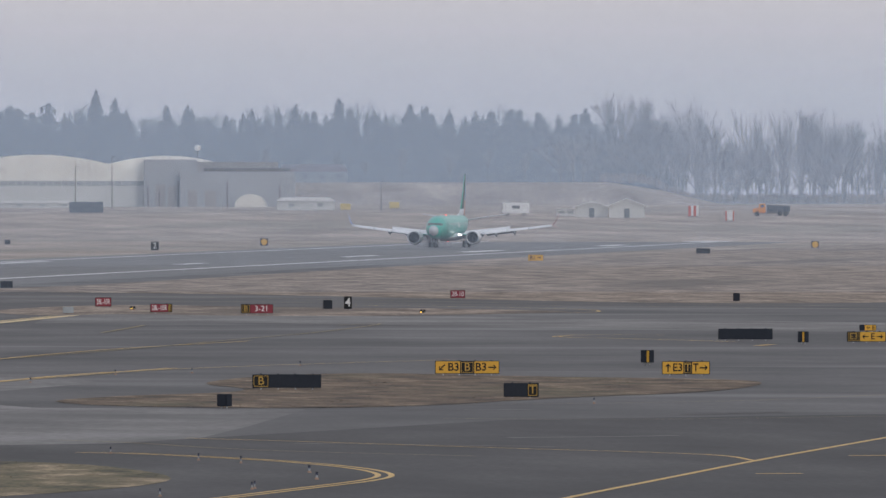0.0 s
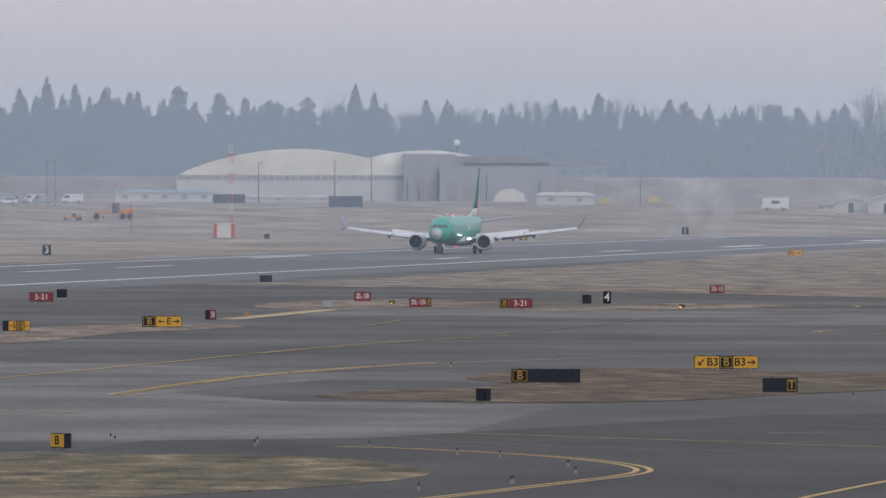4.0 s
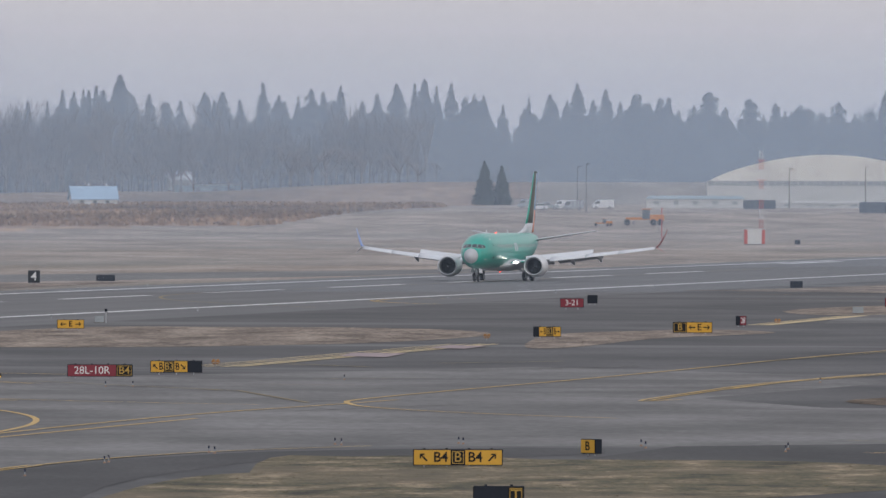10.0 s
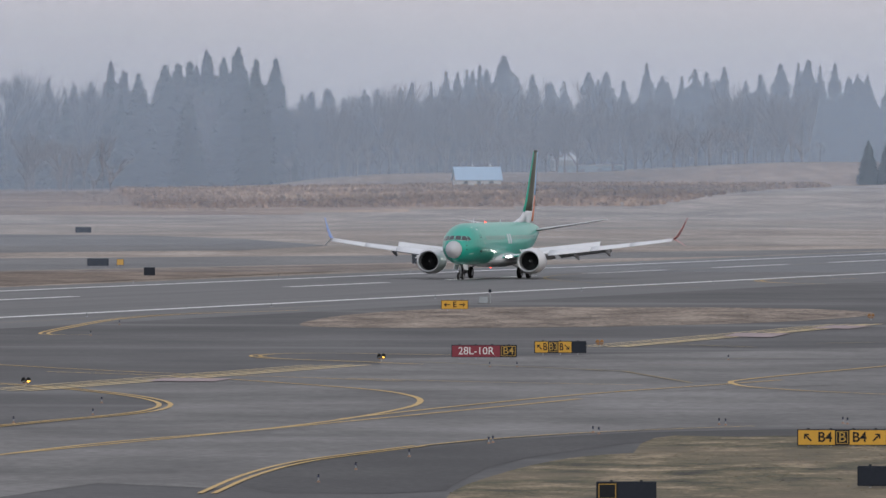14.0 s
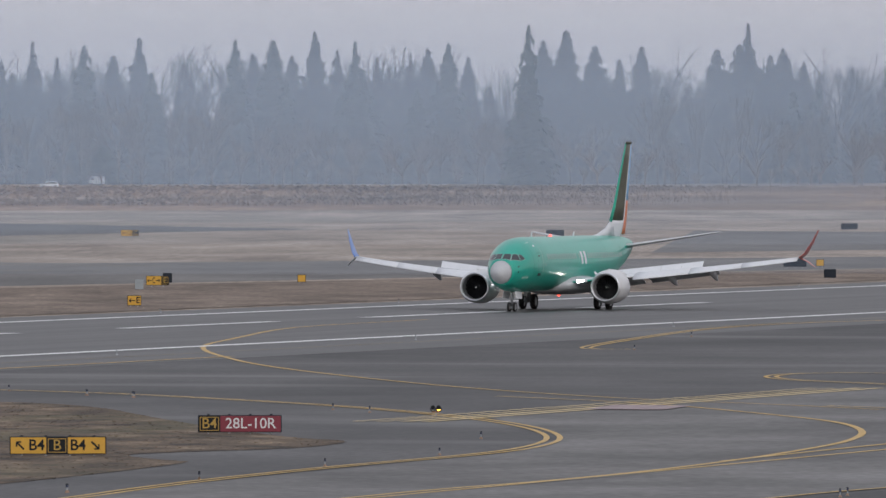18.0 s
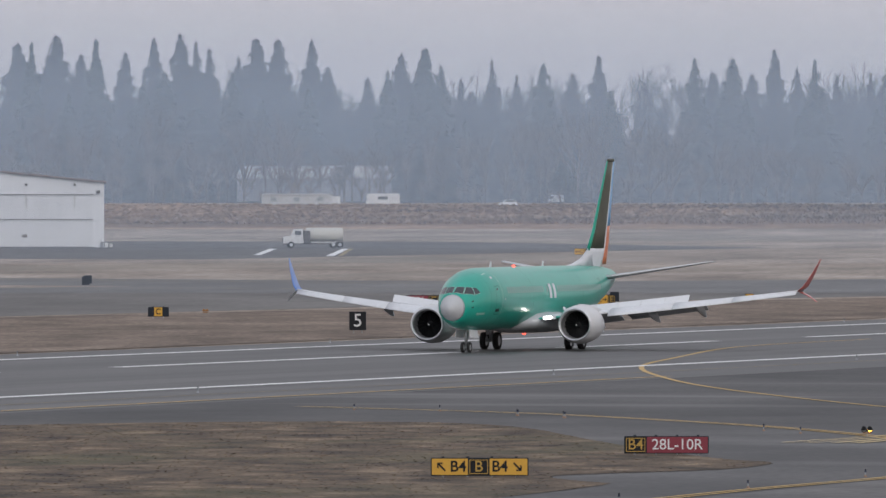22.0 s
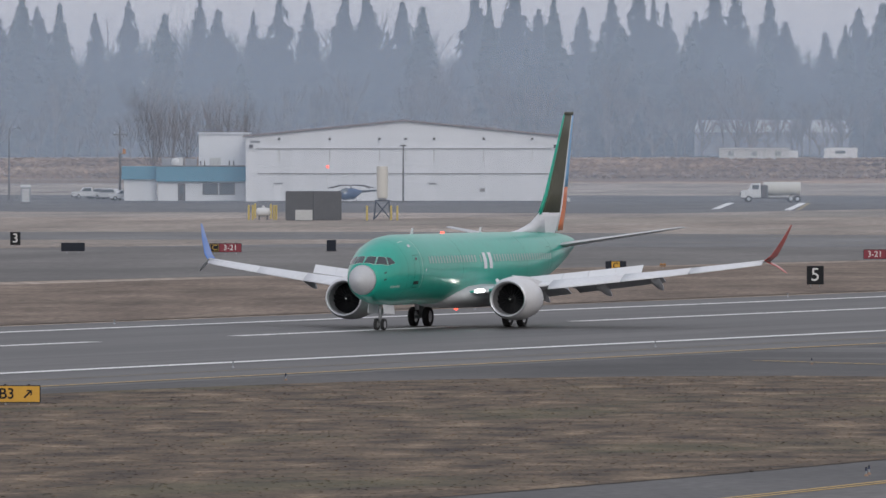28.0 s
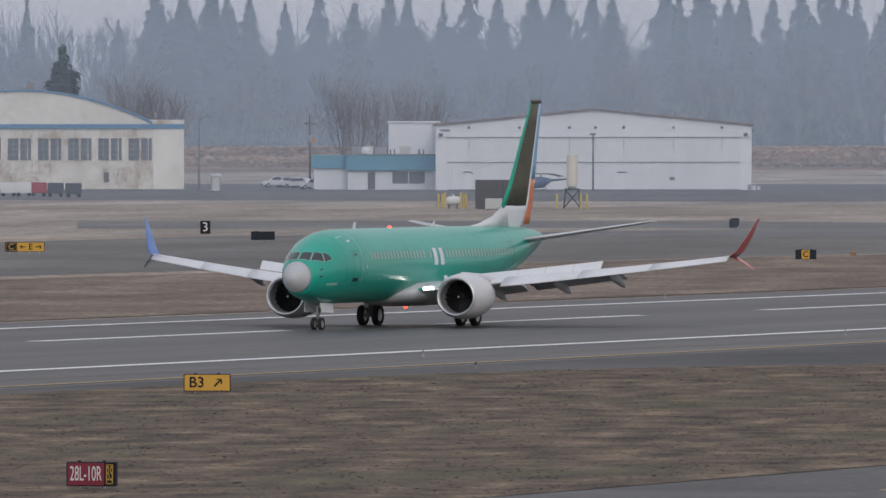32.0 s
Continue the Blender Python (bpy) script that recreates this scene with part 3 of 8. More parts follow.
    # wings
    for side, tipcol, word in ((-1, LIVERY_RED, "red"), (1, LIVERY_BLUE, "blue")):
        wing = part("wing", wing_skin(side, 1.2, 17.0, 0.08, 0.76, 0.13, n=14), WING_GREY, plane, "pale grey wing", smooth=True)
        part("root_glove", wing_skin(side, 1.2, 3.9, 0.0, 0.3, 0.13), PRIMER, wing, "green wing root", smooth=True)
        # slats pushed forward and down
        for y0, y1 in ((5.9, 9.63), (9.65, 13.13), (13.15, 16.9)):
            rings = []
            for i in range(5):
                y = y0 + (y1 - y0) * i / 4
                a, b = along(WING_LE, y), along(WING_TE, y)
                c = 0.42 + (b - a) * 0.14
                rings.append([Vector((NOSE + p.x, side * p.y, p.z)) for p in foil(c, 0.2, a - c * 0.28, y, wing_z(y) - 0.23, twist=-0.46)])
            part("slat", loft(rings), WING_GREY, wing, smooth=True)
        # flaps lowered behind the wing
        for y0, y1 in ((2.0, 5.5), (6.0, 10.9)):
            for k, (f, ln, dz, tw) in enumerate(((0.72, 0.18, -0.02, 0.24), (0.90, 0.10, -0.14, 0.45))):
                rings = []
                for i in range(6):
                    y = y0 + (y1 - y0) * i / 5
                    a, b = along(WING_LE, y), along(WING_TE, y)
                    c = b - a
                    rings.append([Vector((NOSE + p.x, side * p.y, p.z)) for p in foil(c * ln + 0.35, 0.14, a + c * f, y, wing_z(y) + dz, twist=tw)])
                part("flap", loft(rings), FLAP_GREY, wing, "lowered grey flap", smooth=True)
        part("aileron", wing_skin(side, 11.2, 16.6, 0.735, 1.0, 0.07), WING_GREY, wing, smooth=True)
        # spoilers standing up on the wing
        for y0, y1 in ((2.6, 4.08), (4.1, 5.55), (5.57, 7.0), (7.02, 8.5), (8.52, 10.0)):
            q = []
            for y, up in ((y0, 0), (y1, 0), (y1, 1), (y0, 1)):
                a, b = along(WING_LE, y), along(WING_TE, y)
                c = b - a
                w = 0.62 + 0.10 * up
                q.append((NOSE + a + c * (0.64 + 0.12 * up), side * y, wing_z(y) + 0.17 + 0.46 * up))
            part("spoiler", plate(q, 0.05), WHITE_COAT, wing, "raised white spoiler panel")
        # flap track fairings
        for y, ln in ((4.0, 2.6), (7.6, 3.0), (10.6, 2.5)):
            b = along(WING_TE, y)
            z = wing_z(y)
            rings = []
            for u, r in ((0, 0.03), (0.15, 0.15), (0.4, 0.24), (0.7, 0.2), (0.9, 0.1), (1.0, 0.02)):
                cx, cz = NOSE + b - ln * 0.62 + ln * u, z - 0.3 - 0.95 * max(0, u - 0.35) ** 1.2
                rings.append([Vector((cx, side * (y + 0.8 * r * math.sin(2 * math.pi * i / 12)), cz + 1.35 * r * math.cos(2 * math.pi * i / 12))) for i in range(12)])
            part("flap_track_fairing", loft(rings), FLAP_GREY, wing, smooth=True)
        # winglet: upper and lower blade
        zt = wing_z(17.0)
        for nm, pts, colour, lb in (("winglet", ((0, 0, 0, 1.5), (0.35, 0.28, 0.28, 1.35), (1.05, 0.68, 1.1, 0.9), (1.8, 1.05, 2.05, 0.3)), tipcol, word + " upper winglet blade"),
                                    ("lower_winglet", ((0.25, 0.05, -0.05, 1.1), (0.7, 0.5, -0.32, 0.75), (1.3, 0.95, -0.72, 0.25)), LIVERY_RED if side < 0 else FLAP_GREY, word + " lower winglet blade" if side < 0 else "dark lower winglet blade")):
            rings = []
            for dx, dy, dz, c in pts:
                rings.append([Vector((NOSE + p.x, side * p.y, p.z)) for p in foil(c, 0.09, 21.3 + AFT + dx, 17.0 + dy, zt + dz, 8)])
            part(nm, loft(rings), colour, wing, lb, smooth=True)
        # landing light in the wing root
        lamp_well = part("lamp_well", plate([(NOSE + 13.32 + AFT + 0.62 * (dy - 2.1) - 0.1, side * dy, h) for dy, h in ((2.12, 1.98), (2.85, 2.04), (2.85, 2.27), (2.12, 2.21))], 0.05), WHITE_COAT, wing, "white lamp surround")
        part("landing_light", plate([(NOSE + 13.32 + AFT + 0.62 * (dy - 2.1) - 0.16, side * dy, h) for dy, h in ((2.2, 2.03), (2.62, 2.07), (2.62, 2.22), (2.2, 2.18))], 0.05), LAMP_ON, lamp_well, "lit landing light")
    # engines
    for side in (-1, 1):
        c = (NOSE + 10.75 + AFT, side * 4.95, 1.68)
        cowl = part("nacelle", revolve([(0.12, 1.13), (0.5, 1.24), (1.2, 1.30), (2.0, 1.29), (2.9, 1.18), (3.6, 1.0), (3.62, 0.94), (2.6, 0.95)], c, 44, 0.93), COWL_WHITE, plane, "white engine cowling", smooth=True)
        part("inlet_lip", revolve([(0.13, 1.135), (0.03, 1.09), (0.0, 1.04), (0.03, 0.985), (0.16, 0.93)], c, 44, 0.93), LIP_METAL, cowl, "polished metal inlet lip", smooth=True)
        part("inlet_duct", revolve([(0.16, 0.93), (0.5, 0.89), (1.05, 0.90)], c, 44, 0.95), INLET_DARK, cowl, smooth=True)
        fan = part("fan", revolve([(0.74, 0.16), (0.76, 0.22), (1.02, 0.22)], c, 20), FAN_DARK, cowl)
        for i in range(18):
            a = 2 * math.pi * i / 18
            bm, q = bmesh.new(), []
            for r, da, dx in ((0.2, -0.25, 0.0), (0.2, 0.25, 0.2), (0.89, 0.16, 0.22), (0.89, -0.1, 0.02)):
                q.append(bm.verts.new((c[0] + 0.75 + dx, c[1] + r * math.sin(a + da), c[2] + r * math.cos(a + da))))
            bm.faces.new(q)
            part("fan_blade", bm, FAN_DARK, fan)
        part("fan_backing", revolve([(1.04, 0.01), (1.05, 0.9)], c, 32), FAN_DARK, cowl)
        part("spinner", revolve([(0.45, 0.01), (0.52, 0.08), (0.65, 0.16), (0.85, 0.22)], c, 20), FAN_DARK, cowl, smooth=True)
        part("spinner_mark", revolve([(0.44, 0.005), (0.46, 0.05)], c, 12), SIGN_PALE, cowl, "white spinner mark")
        part("exhaust_nozzle", revolve([(2.7, 0.75), (3.6, 0.66), (4.3, 0.50), (4.32, 0.45), (3.8, 0.45)], c, 32), DARK_METAL, cowl, smooth=True)
        part("exhaust_plug", revolve([(3.7, 0.36), (4.4, 0.25), (5.0, 0.05)], c, 24), DARK_METAL, cowl, smooth=True)
        rings = []
        for s, w, z0, z1 in ((11.7, 0.05, 2.8, 2.9), (12.6, 0.2, 2.5, 2.87), (14.2, 0.26, 2.2, 2.8), (16.0, 0.24, 2.1, 2.6), (18.2, 0.05, 2.1, 2.3)):
            rings.append([Vector((NOSE + s + AFT, side * 4.95 + dy * w, z + 0.06)) for dy, z in ((-1, z0), (1, z0), (1, z1), (0.4, z1 + 0.08), (-0.4, z1 + 0.08), (-1, z1))])
        part("pylon", loft(rings), COWL_WHITE, plane, smooth=True)
        part("cowl_strake", plate([(c[0] + 0.9, c[1] - side * 0.95, c[2] + 0.88), (c[0] + 1.9, c[1] - side * 0.95, c[2] + 0.88), (c[0] + 1.9, c[1] - side * 1.25, c[2] + 1.16), (c[0] + 1.4, c[1] - side * 1.2, c[2] + 1.1)], 0.03), COWL_WHITE, cowl)
    # fin and rudder
    fin_le = [(5.15, 30.6), (6.6, 33.3), (12.15, 37.55)]
    fin_te = [(4.95, 37.1), (6.6, 37.9), (12.15, 39.35)]

    def fin_piece(z0, z1, f0, f1, th, n=5):
        rings = []
        for i in range(n + 1):
            z = z0 + (z1 - z0) * i / n
            a, b = along(fin_le, z), along(fin_te, z)
            rings.append([Vector((NOSE + p.x, p.y, p.z)) for p in foil((b - a) * (f1 - f0), th, a + (b - a) * f0, 0, z + RISE * 0.6, 10, upright=True)])
        return loft(rings)

    fin = part("fin", fin_piece(6.4, 12.15, 0.10, 0.79, 0.10), OLIVE, plane, "dark olive bare tail fin", smooth=True)
    part("fin_leading_edge", fin_piece(6.3, 12.17, 0.0, 0.13, 0.42), PRIMER_FIN, fin, "green fin leading edge", smooth=True)
    part("fin_base", fin_piece(5.0, 6.42, 0.0, 0.79, 0.085), WHITE_COAT, fin, "white fin root", smooth=True)
    part("fin_cap", fin_piece(12.13, 12.34, 0.0, 1.0, 0.07, 1), OLIVE, fin, smooth=True)
    for z0, z1, m, lb in ((5.35, 7.9, LIVERY_ORANGE, "orange rudder foot"), (7.9, 12.13, LIVERY_SKY, "pale blue rudder")):
        part("rudder", fin_piece(z0, z1, 0.84, 1.0, 0.10), m, fin, lb, smooth=True)
    part("rudder_white_band", fin_piece(5.3, 12.13, 0.78, 0.85, 0.16), WHITE_COAT, fin, smooth=True)
    rings = []
    for s, z in ((26.6, 5.28), (29.0, 5.52), (31.2, 5.9), (33.4, 6.7)):
        zz, ry, rz = hull_at(s)
        w = 0.05 + 0.012 * (s - 25.8)
        rings.append([Vector((NOSE + s, y, h)) for y, h in ((-0.22, zz + rz - 0.12), (-w, (z + zz + rz) / 2), (0, z), (w, (z + zz + rz) / 2), (0.22, zz + rz - 0.12))])
    part("dorsal_fin", loft(rings), WHITE_COAT, fin, smooth=True)
    # tailplane
    for side in (-1, 1):
        rings = []
        for i in range(7):
            y = 0.5 + 6.68 * i / 6
            u = (y - 0.5) / 6.68
            rings.append([Vector((NOSE + p.x, side * p.y, p.z)) for p in foil(4.0 - 2.5 * u, 0.09, 33.3 + 3.9 * u, y, 4.42 + 0.16 * y)])
        stab = part("tailplane", loft(rings), BARE_GREY, plane, "grey tailplane", smooth=True)
        rings = []
        for i in range(5):
            y = 0.9 + 6.28 * i / 4
            u = (y - 0.5) / 6.68
            rings.append([Vector((NOSE + p.x, side * p.y, p.z)) for p in foil(0.35 - 0.15 * u, 0.34, 33.2 + 3.9 * u, y, 4.42 + 0.16 * y)])
        part("leading_edge", loft(rings), WING_GREY, stab, smooth=True)
    # landing gear
    nose_gear = part("nose_gear", rod(rodded((0.0, 0, 0.4), (-0.05, 0, 1.7), 0.085, 0.11), (0.1, 0, 0.75), (0.9, 0, 1.6), 0.05), GEAR_METAL, plane, smooth=True)
    part("axle", rodded((0, -0.3, 0.345), (0, 0.3, 0.345), 0.07), GEAR_METAL, nose_gear)
    part("taxi_light", revolve([(0, 0.09), (0.1, 0.05)], (-0.16, 0, 1.0), 12), GEAR_METAL, nose_gear)
    for y in (-0.21, 0.21):
        wheel((0, y, 0.345), 0.345, 0.2, nose_gear)
    for side in (-1, 1):
        part("nose_gear_door", plate([(-0.75, side * 0.42, 1.5), (1.15, side * 0.42, 1.42), (1.1, side * 0.5, 0.92), (-0.7, side * 0.5, 0.98)], 0.03), WHITE_COAT, nose_gear, "white nose gear door")
        leg = part("main_gear", rod(rodded((15.6, side * 2.86, 0.55), (15.6, side * 2.75, 1.9), 0.13, 0.16), (15.6, side * 2.8, 0.9), (15.55, side * 1.2, 1.5), 0.07), GEAR_METAL, plane, smooth=True)
        part("axle", rodded((15.6, side * 2.40, 0.565), (15.6, side * 3.32, 0.565), 0.1), GEAR_METAL, leg)
        for dy in (-0.43, 0.43):
            wheel((15.6, side * 2.86 + dy, 0.565), 0.565, 0.40, leg)
        part("gear_door", plate([(15.1, side * 3.12, 1.95), (16.1, side * 3.12, 1.95), (16.0, side * 3.06, 0.95), (15.25, side * 3.06, 0.95)], 0.03), BARE_GREY, leg)
    return plane


airliner = build_airliner()
airliner.scale = (1.02, 1.02, 1.02)
LANDING = [(0.0, 2053.60, -1.35), (1.0, 1973.06, -1.39), (2.0, 1894.33, -1.43), (3.0, 1817.41, -1.46), (4.0, 1742.30, -1.50), (5.0, 1669.04, -1.45), (6.0, 1597.78, -1.41), (7.0, 1528.72, -1.36), (8.0, 1462.07, -1.32), (9.0, 1398.00, -1.27), (10.0, 1336.69, -1.10), (11.0, 1278.16, -0.94), (12.0, 1222.40, -0.77), (13.0, 1169.40, -0.60), (14.0, 1117.60, -0.33), (15.0, 1059.67, 0.08), (16.0, 998.11, 0.62), (17.0, 946.00, 0.98), (18.0, 904.29, 1.14), (19.0, 869.80, 1.30), (20.0, 840.16, 1.55), (21.0, 813.04, 1.80), (22.0, 788.56, 2.05), (23.0, 766.80, 2.30), (24.0, 747.69, 2.33), (25.0, 730.49, 2.27), (26.0, 714.81, 2.12), (27.0, 700.82, 1.97), (28.0, 688.40, 1.80), (29.0, 677.21, 1.60), (30.0, 667.05, 1.40), (31.0, 657.76, 1.20), (32.0, 649.20, 0.90)]


# ---- pavements, grass islands and paint ----
PAVED = sheet("taxiway", [(150, -90), (1700, -90), (1700, 217), (-400, 217), (-400, 20), (150, 20)], 0.012, TAXI, "dark grey asphalt taxiways with pale worn streaks", "taxiway")
sheet("taxiway_concrete", [(638.4, 162.3), (664.1, 149.4), (690.6, 139.3), (661.6, 114.8), (635, 108.2), (581.7, 110.8), (554.8, 99.9), (551.7, 85.3), (508.1, 82.3), (468.6, 80.1), (457.6, 90.6), (458.3, 98.4), (453.6, 108.2), (441.7, 119.1)], 0.016, CONCRETE, "pale grey worn concrete taxiway slabs", "taxiway")
sheet("taxiway_concrete", [(376.7, 132), (428, 136.4), (477, 138), (505, 143.4), (535, 154.6), (546, 158.6), (612, 158.6), (622, 155), (618.4, 147.6), (571.1, 125.5), (470.9, 104.1), (452.2, 108.3), (429.2, 111.1), (406.4, 111.5), (388.7, 110.7), (348, 104.5)], 0.020, CONCRETE, "pale grey worn concrete taxiway slabs", "taxiway")
sheet("taxiway_concrete", [(120, 96), (380, 112), (480, 124), (500, 140), (455, 134.6), (380, 133), (100, 132)], 0.024, CONCRETE, "pale grey worn concrete taxiway slabs", "taxiway")
sheet("taxiway_concrete", [(1007, 167), (988.5, 129.8), (946.2, 88.8), (884.9, 83.6), (911.1, 116), (947.4, 148.5), (933.9, 157.8)], 0.026, CONCRETE, "pale grey concrete strip of the cross taxiway", "taxiway")
sheet("dark_asphalt", [(458.7, 91.9), (467, 82.9), (477.2, 81), (498.7, 76.8), (524.8, 71.7), (541.9, 54.5), (543, 45.1), (293.4, 27.6), (288.7, 67.4), (427.1, 91.5)], 0.0225, SHOULDER, "newer dark asphalt with pale seams", "taxiway")
sheet("dark_asphalt", rounded([(340.5, 102.7), (385.1, 109.9), (401.6, 110.5), (423.8, 110.5), (437.8, 109), (445.3, 107), (458.4, 95), (438.1, 91.6), (427.9, 103.6), (418, 104), (388.1, 102.5), (356.4, 97.5), (342.6, 95)], 1), 0.0235, SHOULDER, "newer dark asphalt shoulder around the grass island", "taxiway")
for pts in ([(467.9, 74.9), (466.1, 70), (462.2, 62.5)], [(481.4, 66.7), (484.6, 61.8), (487.4, 59.5)], [(549.8, 80.4), (550.2, 77.5), (552.2, 73.7)], [(539.1, 64.7), (547.5, 59.8)], [(537.2, 125), (558.7, 120.1)], [(675.6, 140.3), (696.3, 133.1)], [(425.7, 125.6), (450, 124.1)]):
    stripe("pale_seam", pts, 0.7, CONCRETE, "pale sealed seam in the asphalt", z=0.03)
# crossing runway and the parallel taxiway beyond it
sheet("taxiway_beyond", [(-300, 352), (880, 366), (1060, 352), (1300, 310), (1420, 287), (1560, 287), (1420, 330), (1260, 430), (1130, 464), (-300, 440)], 0.014, OLD_TAXI, "grey asphalt taxiway beyond the runway", "taxiway")
sheet("cross_runway", [(1204.9, 508.6), (1230.2, 457.2), (1216.1, 404.5), (1211, 383.1), (1277, 404), (1289.6, 428.9), (1313.2, 488.1), (1292.5, 545.6)], 0.016, OLD_TAXI, "grey asphalt of the crossing runway", "runway")
sheet("cross_taxiway", [(1828.3, 495.1), (1800.5, 455.9), (1715.8, 419.4), (1581.7, 376.7), (1495.5, 368.5), (1469.1, 380.8), (1432.9, 393.6)], 0.018, OLD_TAXI, "grey asphalt taxiway curving into the far field", "taxiway")
stripe("taxiway_edge_line", [(1190, 500), (1203, 451), (1204, 422), (1198, 380)], 1.2, WORN_YELLOW, "pale worn edge line of the crossing runway", z=0.03)
stripe("taxiway_edge_line", [(1266.2, 534.5), (1293.1, 480.6), (1252.2, 396.1)], 1.6, WORN_YELLOW, "pale worn edge line of the crossing runway", z=0.03)
sheet("ramp", [(1590, 560), (1850, 560), (1990, 660), (1960, 900), (1700, 900), (1600, 700)], 0.016, RAMP, "dark asphalt ramp in front of the hangars", "ramp")


LAYER, LAWNS = [0], []


def lawn_cover(outline):
    """Turf and tufts: paler far off, greener on the islands by the near taxiway."""
    if min(p[1] for p in outline) > 280:
        return INFIELD, DRY_TUFT
    if min(p[0] for p in outline) > 700:
        return DRY, DRY_TUFT
    if max(p[0] for p in outline) < 460:
        return GREENER, GREEN_TUFT
    return GRASS, TUFT


def grass(outline, label="dry straw-coloured winter grass with patches of green"):
    LAYER[0] += 1
    LAWNS.append(rounded(outline, 2))
    return sheet("grass", LAWNS[-1], 0.03 + 0.001 * LAYER[0], lawn_cover(outline)[0], label, "grass")


grass([(-400, 213.5), (500, 213.5), (545, 211), (564, 204), (572, 193), (566, 184), (534, 170), (515, 161), (500, 153.5), (497, 150), (484, 148.2), (477, 151), (471, 152.3), (463, 147.5), (461, 145.5), (420, 142), (366, 141.7), (-400, 140)])
grass([(781, 200.5), (842.2, 210.2), (875.6, 211.3), (896.1, 209.2), (891.6, 199.1), (894.6, 190.6), (882.8, 179.3), (852.5, 169.6), (804.4, 169.1), (779.6, 176.6), (770, 186.8), (770.6, 194.2)])
grass([(790.6, 157.6), (848.1, 166.3), (869.5, 166.5), (877.6, 163.4), (893.1, 161.5), (872.9, 150.7), (850.8, 153.3), (829.8, 155.4), (779.6, 151.9), (773.2, 153.9)], "short dark winter grass along the taxiway edge")
grass([(1224.7, 220.9), (1253.4, 210.3), (1319.6, 207.7), (1540.5, 210.4), (1813.6, 211), (2216.3, 196.6), (2391.5, 174.6), (1152.5, 87.8), (1111, 102.8), (1103.2, 121.9), (1145.4, 148.5), (1197, 178), (1219.9, 205.1)])
grass([(1024.9, 176.8), (1070.1, 176.5), (1086.6, 170.9), (1062.4, 154.3), (1054.2, 137.6), (1035.8, 125.2), (1021.6, 123.2), (992.4, 135.2), (990.7, 149.7), (1007.8, 160.6), (988.7, 166.2)], "short dark winter grass along the taxiway edge")
grass([(632.1, 102.6), (666.2, 102.4), (673.7, 95.7), (661.3, 87.4), (652.3, 72.8), (636, 69), (604.7, 69.8), (589.3, 76), (556.2, 81.2), (554.8, 92.8), (570.4, 102.5), (590, 100.9), (601.6, 95.7), (616.8, 97.1)])
grass([(437.5, 107), (434.2, 101.5), (430.4, 93.5), (432, 86.5), (428.3, 78.7), (406.1, 71.4), (390.2, 69.9), (373.4, 72.7), (359.1, 76.7), (341.4, 81.8), (343.9, 88.4)])
grass([(338, 94.5), (382.7, 100.4), (401.5, 101.5), (407, 98.7), (406.1, 93.4), (407, 88.7), (416, 94.5), (427.6, 100.7), (430.7, 101.6), (438.7, 100.9), (431.3, 92.9), (423.5, 88.7), (399.4, 87.3), (356.8, 78.4), (278.4, 66.7), (275.9, 80.1)])
grass([(-300, 286.5), (1330, 286.5), (1290, 306), (1050, 348), (880, 362), (-300, 348)], "short brown winter grass between runway and taxiway")

YM = 260.0
WHITE_L, YEL_L = "white painted runway line", "yellow painted taxiway line"
stripe("runway_edge_line", [(-400, Y0), (2850, Y0)], 1.25, WHITE_PAINT, WHITE_L)
stripe("runway_edge_line", [(-400, Y1), (2850, Y1)], 1.25, WHITE_PAINT, WHITE_L)
for a, b in [(610 - 56 * i, 645 - 56 * i) for i in range(12)] + [(666, 701), (722, 787), (810, 845), (867, 902), (924, 961)] + [(1043 + 69.2 * i, 1085 + 69.2 * i) for i in range(7)]:
    stripe("centre_stripe", [(a, YM), (b, YM)], 1.15, WHITE_PAINT, WHITE_L)
for x0, x1, y, w in ((1635, 1661, 245, 1.8), (1805, 1844, 243.5, 1.8), (1649, 1697, 272.5, 2.2), (1928, 1979, 240, 3.0), (2115, 2154, 238, 3.0), (2264, 2329, 236, 6.0), (2284, 2359, 266, 6.0), (2419, 2449, 243, 3.0), (2419, 2449, 268, 3.0),
                     (2529, 2559, 241, 4.0), (2529, 2559, 270, 4.0)):
    stripe("touchdown_bar", [(x0, y), (x1, y)], w, WHITE_PAINT, "worn white touchdown zone bar")
stripe("shoulder_line", [(-400, 218.2), (700, 218.2)], 0.42, YELLOW_PAINT, "faint worn yellow shoulder line")
stripe("shoulder_line", [(-400, 224.0), (900, 224.0)], 0.22, WORN_YELLOW, "faint pale joint line along the runway")


def yellow(pts, w=0.32, m=None, smooth=2):
    return stripe("taxiway_line", pts, w, m or YELLOW_PAINT, YEL_L, smooth=smooth)


def yellow_double(pts, gap=0.55, w=0.25, smooth=3):
    p = bend(pts, smooth)
    for s in (-1, 1):
        off = []
        for i, q in enumerate(p):
            d = (p[min(i + 1, len(p) - 1)] - p[max(i - 1, 0)]).normalized()
            off.append(q + Vector((-d.y, d.x)) * gap / 2 * s)
        stripe("taxiway_edge_line", off, w, YELLOW_PAINT, "double yellow taxiway edge line")


